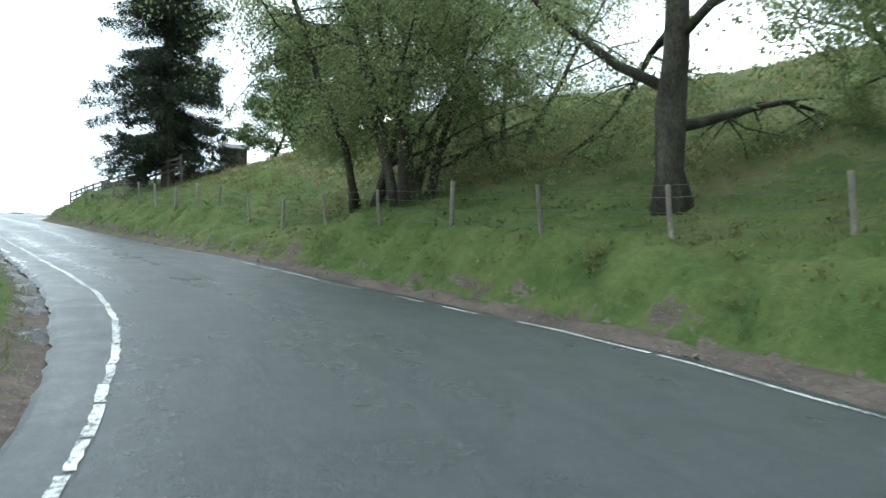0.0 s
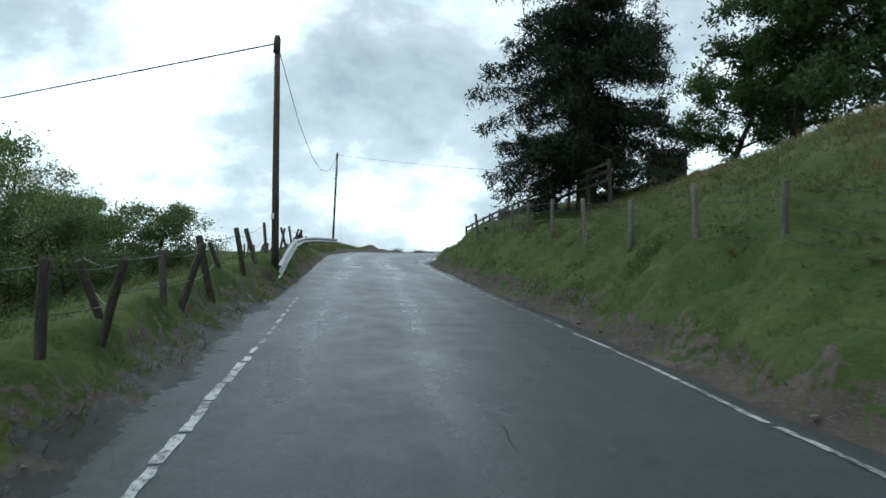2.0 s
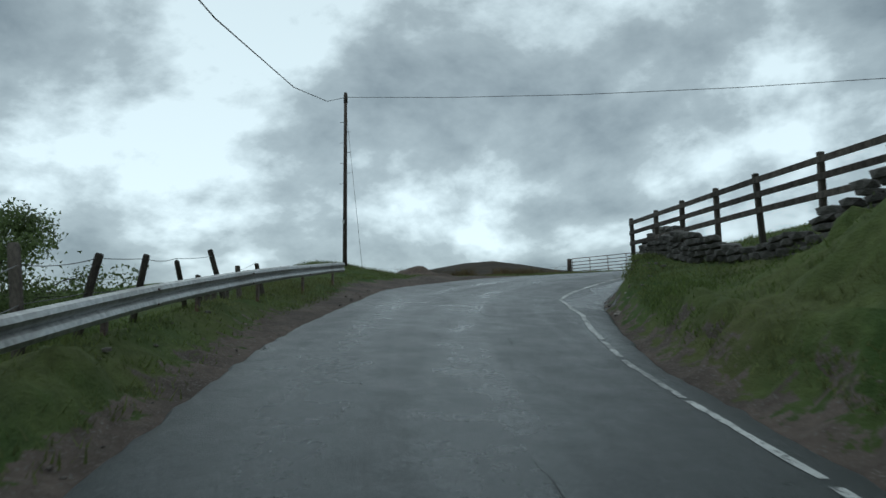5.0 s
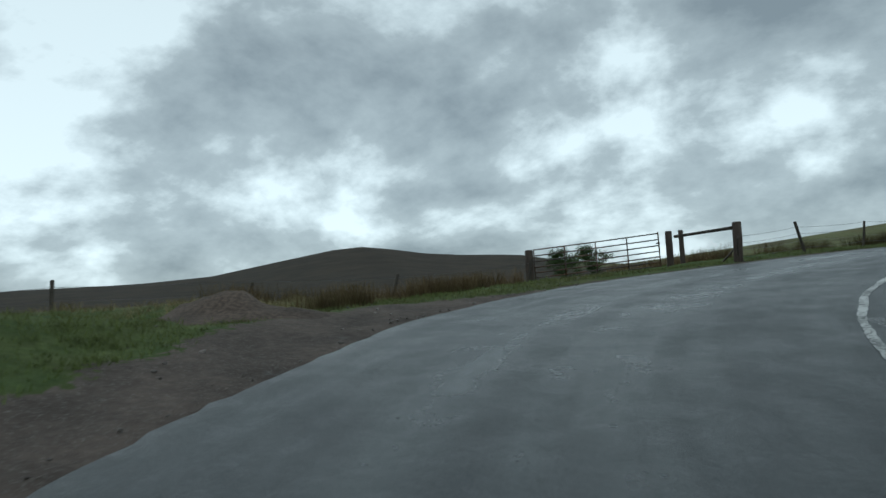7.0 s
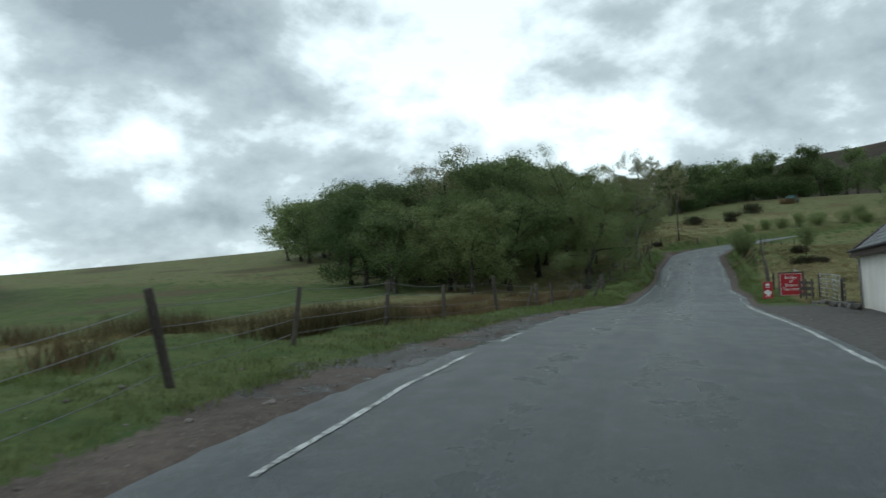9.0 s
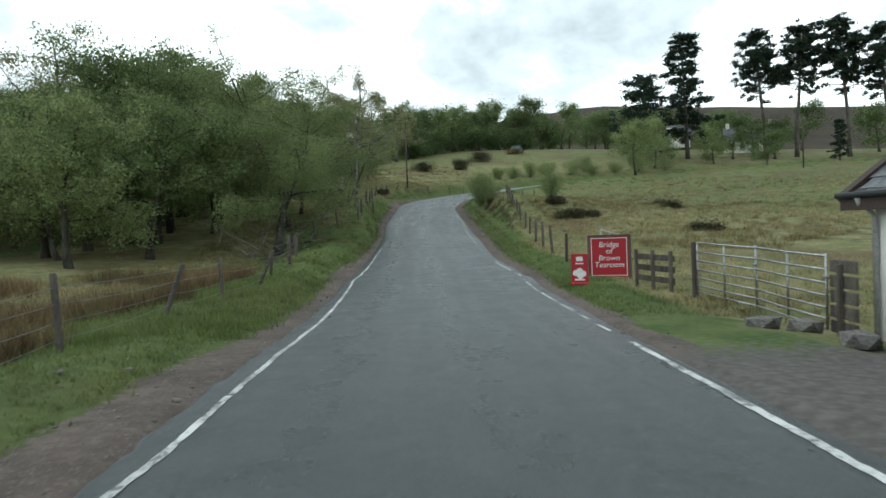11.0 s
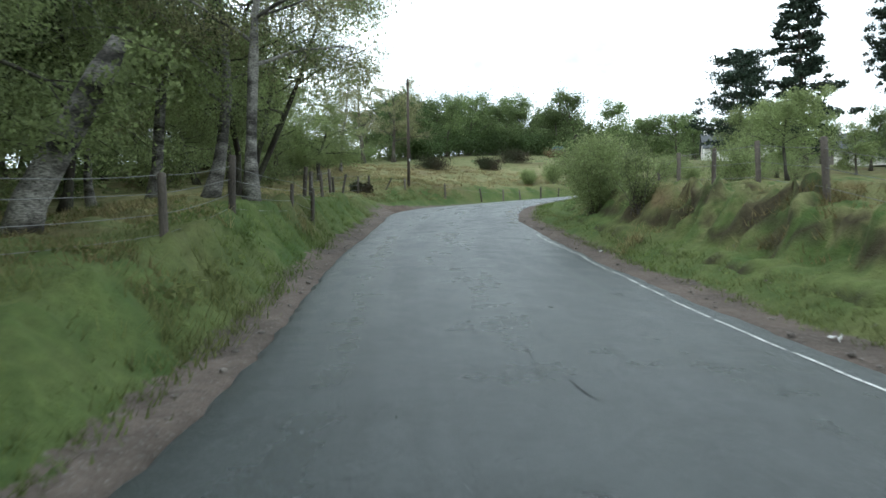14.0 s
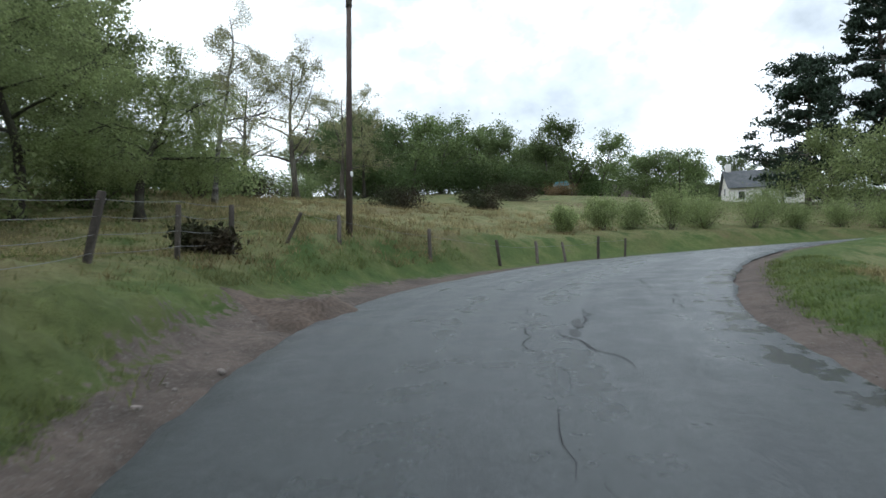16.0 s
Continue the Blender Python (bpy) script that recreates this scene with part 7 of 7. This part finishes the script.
bush(29.4, 125.1, 1.7, 3.3, 32000, 0.031, LEAF_FRESH, "willow_bush", "round green willow bush beside the ditch", "roadside bushes", 71)
bush(31.8, 126.6, 0.9, 2.0, 6000, 0.042, LEAF_FRESH, "willow_bush", "smaller green willow bush beside the ditch", "roadside bushes", 72)
bush(26.6, 122.3, 0.75, 2.6, 3500, 0.036, LEAF_FRESH, "willow_sapling", "slender green sapling on the broken bank", "roadside bushes", 73)
bush(37.5, 123.0, 1.1, 3.2, 6000, 0.045, LEAF_FRESH, "willow_sapling", "leafy green sapling behind the bank", "roadside bushes", 74)
for k, (x, y, r, h) in enumerate(((60, 145.5, 1.0, 2.2), (63, 145, 1.5, 1.8), (65.5, 143.5, 1.2, 3.0), (68.5, 142.5, 1.8, 2.2), (72, 140.5, 2.0, 2.6), (75, 138.5, 1.6, 1.9), (78.5, 136.5, 1.8, 2.0), (82, 134.2, 2.0, 2.2), (86, 131.5, 2.2, 2.8), (57, 146, 0.9, 1.5), (71, 144, 1.6, 2.0), (77, 141, 2.0, 2.6))):
    bush(x, y, r, h, 6500, 0.042, LEAF_FRESH, "willow_bush", "green scrub willow along the far bend", "far bend bushes", 80 + k)
for k, (x, y, r, h) in enumerate(((58.2, 158.4, 2.3, 1.2), (61.8, 161.6, 1.4, 1.0), (64.7, 156, 1.3, 0.9), (75, 159.8, 2.6, 1.4), (79, 163, 2.2, 1.3), (33.8, 142.5, 0.65, 0.7), (70, 160, 1.6, 1.1), (52.5, 165, 2.0, 1.7))):
    bush(x, y, r, h, 4500, 0.05, GORSE, "gorse_bush", "low dark gorse bush in rough grass", "gorse bushes", 90 + k)
for k, (x, y, r, h) in enumerate(((17.2, 109.2, 0.9, 0.75), (18.6, 108.7, 0.8, 0.5), (23.2, 114.0, 0.8, 0.55), (25.0, 115.0, 0.7, 0.5), (34, 110.5, 1.2, 0.6), (31, 108.5, 0.9, 0.5), (17.0, 101.0, 1.1, 0.5))):
    bush(x, y, r, h, 3000, 0.045, GORSE, "heather_clump", "dark brown heather clump in the tussock field", "heather clumps", 110 + k)


for k, (x, y, r, h) in enumerate(((30.5, 148.5, 2.2, 2.6), (36.5, 152.5, 2.6, 3.0), (40, 157, 2.4, 2.4), (25.5, 149.5, 2.6, 3.0), (20, 148.5, 2.6, 3.0), (43.5, 163, 2.4, 2.2), (33.5, 160, 2.8, 3.2), (29, 158, 2.8, 3.4), (50, 170, 3.0, 2.6), (14.5, 144, 2.4, 2.6), (40, 167, 3.0, 3.0), (57, 174, 3.0, 2.2), (61, 177, 3.2, 2.4), (54, 174, 3.2, 2.4), (66, 178, 3.2, 2.4), (70, 181, 3.2, 2.6), (46, 172, 3.2, 3.0), (75, 181, 3.4, 3.0), (42.5, 156, 2.4, 3.2), (45.5, 160, 2.4, 2.8))):
    bush(x, y, r, h, 5200, 0.07, LEAF_DEEP if k % 3 else LEAF_FRESH, "hazel_bush", "leafy green undergrowth at the wood's edge", "wood undergrowth", 130 + k)


for k, (x, y, r, h) in enumerate(((-38, 27, 2.6, 3.0), (-41, 31, 2.8, 3.4), (-44, 35, 3.0, 3.6), (-47, 41, 3.0, 3.4), (-50, 49, 3.0, 3.0), (-35, 22, 2.6, 2.8), (-56, 51, 3.2, 3.2), (-48, 27, 3.0, 3.4), (-53, 34, 3.2, 3.6))):
    bush(x, y, r, h, 5200, 0.07, LEAF_DEEP, "hazel_bush", "dense green scrub in the hollow below the road", "hollow scrub", 170 + k)


for k, (x, y, r, h) in enumerate(((80, 180, 3.2, 4.0), (85, 182.5, 3.6, 4.4), (90, 183, 3.8, 4.2), (95.5, 183, 3.8, 4.6), (101, 182, 3.8, 4.2), (106.5, 181, 3.8, 4.4), (112, 180, 3.8, 4.6), (117.5, 178.5, 3.8, 4.2), (124, 176, 4.0, 4.4))):
    bush(x, y, r, h, 4200, 0.13, LEAF_DARK, "hazel_bush", "dark undergrowth along the far ridge wood", "ridge undergrowth", 190 + k)


def brushwood():
    rng = random.Random(9)
    ob = thing("brushwood_pile", "tangle of fallen grey birch branches over the fence", "brushwood")
    for k in range(34):
        s = 147 + rng.uniform(0, 14)
        px, py, pz = off_road(s, -5.8 - rng.uniform(0, 2.4))
        w = rng.uniform(0, 6.28)
        long = rng.uniform(1.2, 3.2)
        path = branch_path((px, py, pz + rng.uniform(0.0, 0.5)), (math.cos(w), math.sin(w), rng.uniform(0.0, 0.5)), long, 0.2, rng, 6, -0.02)
        r = rng.uniform(0.015, 0.05)
        limb = part("branch", tube_mesh("branch", path, [r * (1 - 0.13 * j) for j in range(7)], 5, BARK if k % 3 else BIRCH_BARK), ob)
        for j in (2, 4):
            tw = branch_path(path[j], (rng.gauss(0, 1), rng.gauss(0, 1), rng.gauss(0.2, 0.6)), long * 0.4, 0.25, rng, 3)
            part("twig", tube_mesh("twig", tw, [r * 0.5, r * 0.4, r * 0.25, 0.004], 4, BARK), limb)


brushwood()

bush(90.2, 162.9, 1.9, 0.95, 4000, 0.06, RUSHES, "heather_clump", "brown rush tussock in front of the parked car", "heather clumps", 127)

# ---- grass, rushes, stones ----


def blades(xy, z, tall, wide, count, lean, seed, spread=0.09):
    """Pointed leaning blades in loose tufts; returns verts and faces."""
    g = np.random.RandomState(seed)
    base = np.repeat(np.column_stack([xy, z]), count, 0)
    m = len(base)
    w = g.uniform(0, 2 * np.pi, m)
    t = np.repeat(tall, count) * g.uniform(0.5, 1.3, m)
    out = np.column_stack([np.cos(w), np.sin(w), np.zeros(m)])
    side = np.column_stack([-np.sin(w), np.cos(w), np.zeros(m)]) * (wide * g.uniform(0.6, 1.3, m))[:, None]
    base = base + np.column_stack([g.normal(0, spread, m), g.normal(0, spread, m), np.full(m, -0.02)])
    tip = base + out * (t * lean * g.uniform(0.4, 1.4, m))[:, None] + np.array([0, 0, 1]) * t[:, None]
    v = np.stack([base - side, base + side, tip], 1).reshape(-1, 3)
    return v, np.arange(m)[:, None] * 3 + np.array([[0, 1, 2]])


def blade_object(name, parts, mat, label, category):
    vs, fs, n = [], [], 0
    for v, f in parts:
        vs.append(v)
        fs.append(f + n)
        n += len(v)
    v = np.concatenate(vs)
    me = bpy.data.meshes.new(name)
    me.from_pydata(v.tolist(), [], np.concatenate(fs).tolist())
    me.materials.append(mat)
    tagged(new(name, me), label, category, kind="stuff")


def scatter(n, s0, s1, near, far, side, seed):
    """Places beside the road: thicker near its edge."""
    g = np.random.RandomState(seed)
    s = g.uniform(s0, s1, n)
    out = near + (far - near) * g.uniform(0, 1, n) ** 1.7
    edge = np.where(side < 0, table(EDGE_LEFT, s), table(EDGE_RIGHT, s))
    l = edge + side * out
    q = np.column_stack([np.interp(s, ROAD_S, ROAD[:, k]) for k in (0, 1)])
    r = np.column_stack([np.interp(s, ROAD_S, ROAD_R[:, k]) for k in (0, 1)])
    r /= np.linalg.norm(r, axis=1)[:, None]
    return q + r * l[:, None]


def grow():
    lush, dry, rush = [], [], []
    zones = ((4, 92, 0.7, 12, 1, 17000), (5, 90, 0.3, 8, -1, 11000), (68, 130, 1.0, 14, -1, 9000), (128, 200, 0.5, 12, 1, 13000), (126, 200, 0.4, 11, -1, 22000))
    for k, (s0, s1, near, far, side, n) in enumerate(zones):
        xy = scatter(n, s0, s1, near, far, side, 200 + k)
        h, s, l, beyond, r, az = land_height(xy)
        strip = np.where(l < 0, table(STRIP_LEFT, s), table(STRIP_RIGHT, s))
        bare = (beyond < strip * 0.85) | ((l < 0) & (beyond < table(LAYBY, s) * 0.95)) | ((l < 0) & (s > 184) & (s < 200) & (beyond < 1.8))
        patch = np.array([noise.noise(Vector((x * 0.35, y * 0.35, 2.0))) for x, y in xy])
        d = dry_mask(xy, s, l, beyond) + 0.7 * patch
        g = np.random.RandomState(300 + k)
        roll = g.uniform(0, 1, n)
        yard = (l > 0) & (s > 96) & (s < 126)
        ok = ~bare & ~yard
        is_dry = ok & (d > 0.42) & (roll < 0.8)
        is_lush = ok & ~is_dry
        lush.append(blades(xy[is_lush], h[is_lush], np.full(is_lush.sum(), 0.07 if k < 4 else 0.1) + (0.08 if k < 4 else 0.14) * np.clip(patch[is_lush] + 0.3, 0, 1), 0.011, 10, 0.9, 400 + k, 0.12))
        dry.append(blades(xy[is_dry], h[is_dry], np.full(is_dry.sum(), 0.13) + 0.16 * np.clip(patch[is_dry], 0, 1), 0.01, 11, 1.0, 500 + k, 0.1))
    g = np.random.RandomState(77)
    for k, (s0, s1, a, b, side, n) in enumerate(((86, 92, 3.4, 9, -1, 1100), (98, 140, 3.4, 12, -1, 5200), (152, 190, 3.2, 6, 1, 600))):
        xy = scatter(n, s0, s1, a, b, side, 600 + k)
        clump = np.array([noise.noise(Vector((x * 0.4, y * 0.4, 7.0))) for x, y in xy])
        xy = xy[clump > (0.1 if k < 2 else 0.1)]
        h = land_height(xy)[0]
        (rush if k < 2 else dry).append(blades(xy, h, np.full(len(xy), 0.55 if k < 2 else 0.26), 0.009, 18, 0.5 if k < 2 else 1.3, 700 + k, 0.08))
    # rough tussocks out in the fields
    for k, (cx, cy, rx, ry, n) in enumerate(((26, 106, 16, 11, 5200), (0, 30, 16, 12, 4000), (-14, 104, 12, 10, 3000), (52, 155, 14, 10, 2600), (-48, 62, 8, 12, 1000), (48, 112, 18, 14, 3000))):
        xy = np.column_stack([cx + rx * g.uniform(-1, 1, n), cy + ry * g.uniform(-1, 1, n)])
        h, s, l, beyond, r, az = land_height(xy)
        patch = np.array([noise.noise(Vector((x * 0.5, y * 0.5, 4.0))) for x, y in xy])
        ok = (beyond > 2.5) & (patch > -0.12)
        dry_side = ok & (dry_mask(xy, s, l, beyond) + 0.6 * patch > 0.4)
        green_side = ok & ~dry_side
        dry.append(blades(xy[dry_side], h[dry_side], np.full(dry_side.sum(), 0.24), 0.013, 12, 0.9, 800 + k, 0.1))
        lush.append(blades(xy[green_side], h[green_side], np.full(green_side.sum(), 0.14), 0.014, 10, 0.9, 820 + k, 0.12))
    blade_object("verge_grass", lush, GRASS_LEAF, "thick green grass on the verges and bank", "grass")
    blade_object("dry_tussocks", dry, DRY_GRASS, "straw-coloured tussock grass", "grass")
    blade_object("rushes", rush, RUSHES, "brown dead rushes and bracken by the fence", "rushes")


grow()


def loose_stones():
    """Small stones and grit on the bare strips, one joined mesh."""
    g = np.random.RandomState(55)
    pile = Pile()
    shapes = [([v.co.copy() for v in me.vertices], [tuple(p.vertices) for p in me.polygons]) for me in STONES[:3]]
    zones = ((6, 60, 0.1, 1.3, 1, 260), (24, 66, 0.1, 1.3, -1, 260), (70, 90, 0.15, 1.5, 1, 420), (70, 92, 0.1, 4.0, -1, 300), (90, 126, 0.1, 2.2, -1, 460), (98, 128, 0.2, 6.0, 1, 70), (128, 186, 0.1, 1.4, -1, 330), (150, 186, 0.1, 1.4, 1, 300))
    for k, (s0, s1, a, b, side, n) in enumerate(zones):
        xy = scatter(n, s0, s1, a, b, side, 900 + k)
        h = land_height(xy)[0]
        for (x, y), z in zip(xy, h):
            size = 0.025 + 0.1 * g.uniform() ** (2.5 if k == 2 else 5) * (1.9 if k == 2 else 1.0)
            v, f = shapes[g.randint(3)]
            m = pose(x, y, z + size * 0.12, g.uniform(-20, 20), g.uniform(-20, 20), g.uniform(0, 360)) @ Matrix.Diagonal((size, size * 0.8, size * 0.6, 1))
            pile.add([m @ c for c in v], f)
    tagged(new("verge_stones", pile.mesh("verge_stones", PEBBLE)), "loose stones and grit along the road edges", "stones", kind="stuff")


loose_stones()


def weeds():
    """Broad-leaved docks and nettles in clumps on the bank."""
    rng = random.Random(66)
    places = []
    for s0, s1, a, b, side, n in ((8, 40, 1.4, 5.0, 1, 150), (40, 60, 0.9, 2.5, 1, 40), (138, 165, 0.9, 2.5, -1, 60)):
        xy = scatter(n, s0, s1, a, b, side, 70 + s0)
        h = land_height(xy)[0]
        for (x, y), z in zip(xy, h):
            for _ in range(26):
                places.append(Vector((x + rng.gauss(0, 0.16), y + rng.gauss(0, 0.16), z + abs(rng.gauss(0, 0.12)) + 0.04)))
    ob = new("verge_weeds", leaf_mesh("verge_weeds", places, 0.05, GRASS_LEAF, rng))
    tagged(ob, "clumps of broad-leaved weeds on the verge", "weeds", kind="stuff")


weeds()
for k, (s, l) in enumerate(((142.5, -2.9), (146.2, -2.7), (160, 5.0), (141.0, -3.6), (152.5, -2.4), (171, 5.2))):
    x, y, z = off_road(s, l)
    bm = bmesh.new()
    bmesh.ops.create_grid(bm, x_segments=4, y_segments=3, size=0.5)
    rng = random.Random(k)
    for v in bm.verts:
        v.co.z += rng.gauss(0, 0.12)
    ob = tagged(new("litter", finish(bm, "litter", LITTER)), "crumpled white scrap of litter on the verge", "litter", "litter")
    solid = ob.modifiers.new("thickness", "SOLIDIFY")
    solid.thickness = 0.02
    ob.matrix_basis = pose(x, y, z + 0.05, 0, 0, 40 * k)
    ob.scale = (0.14, 0.08, 0.14)
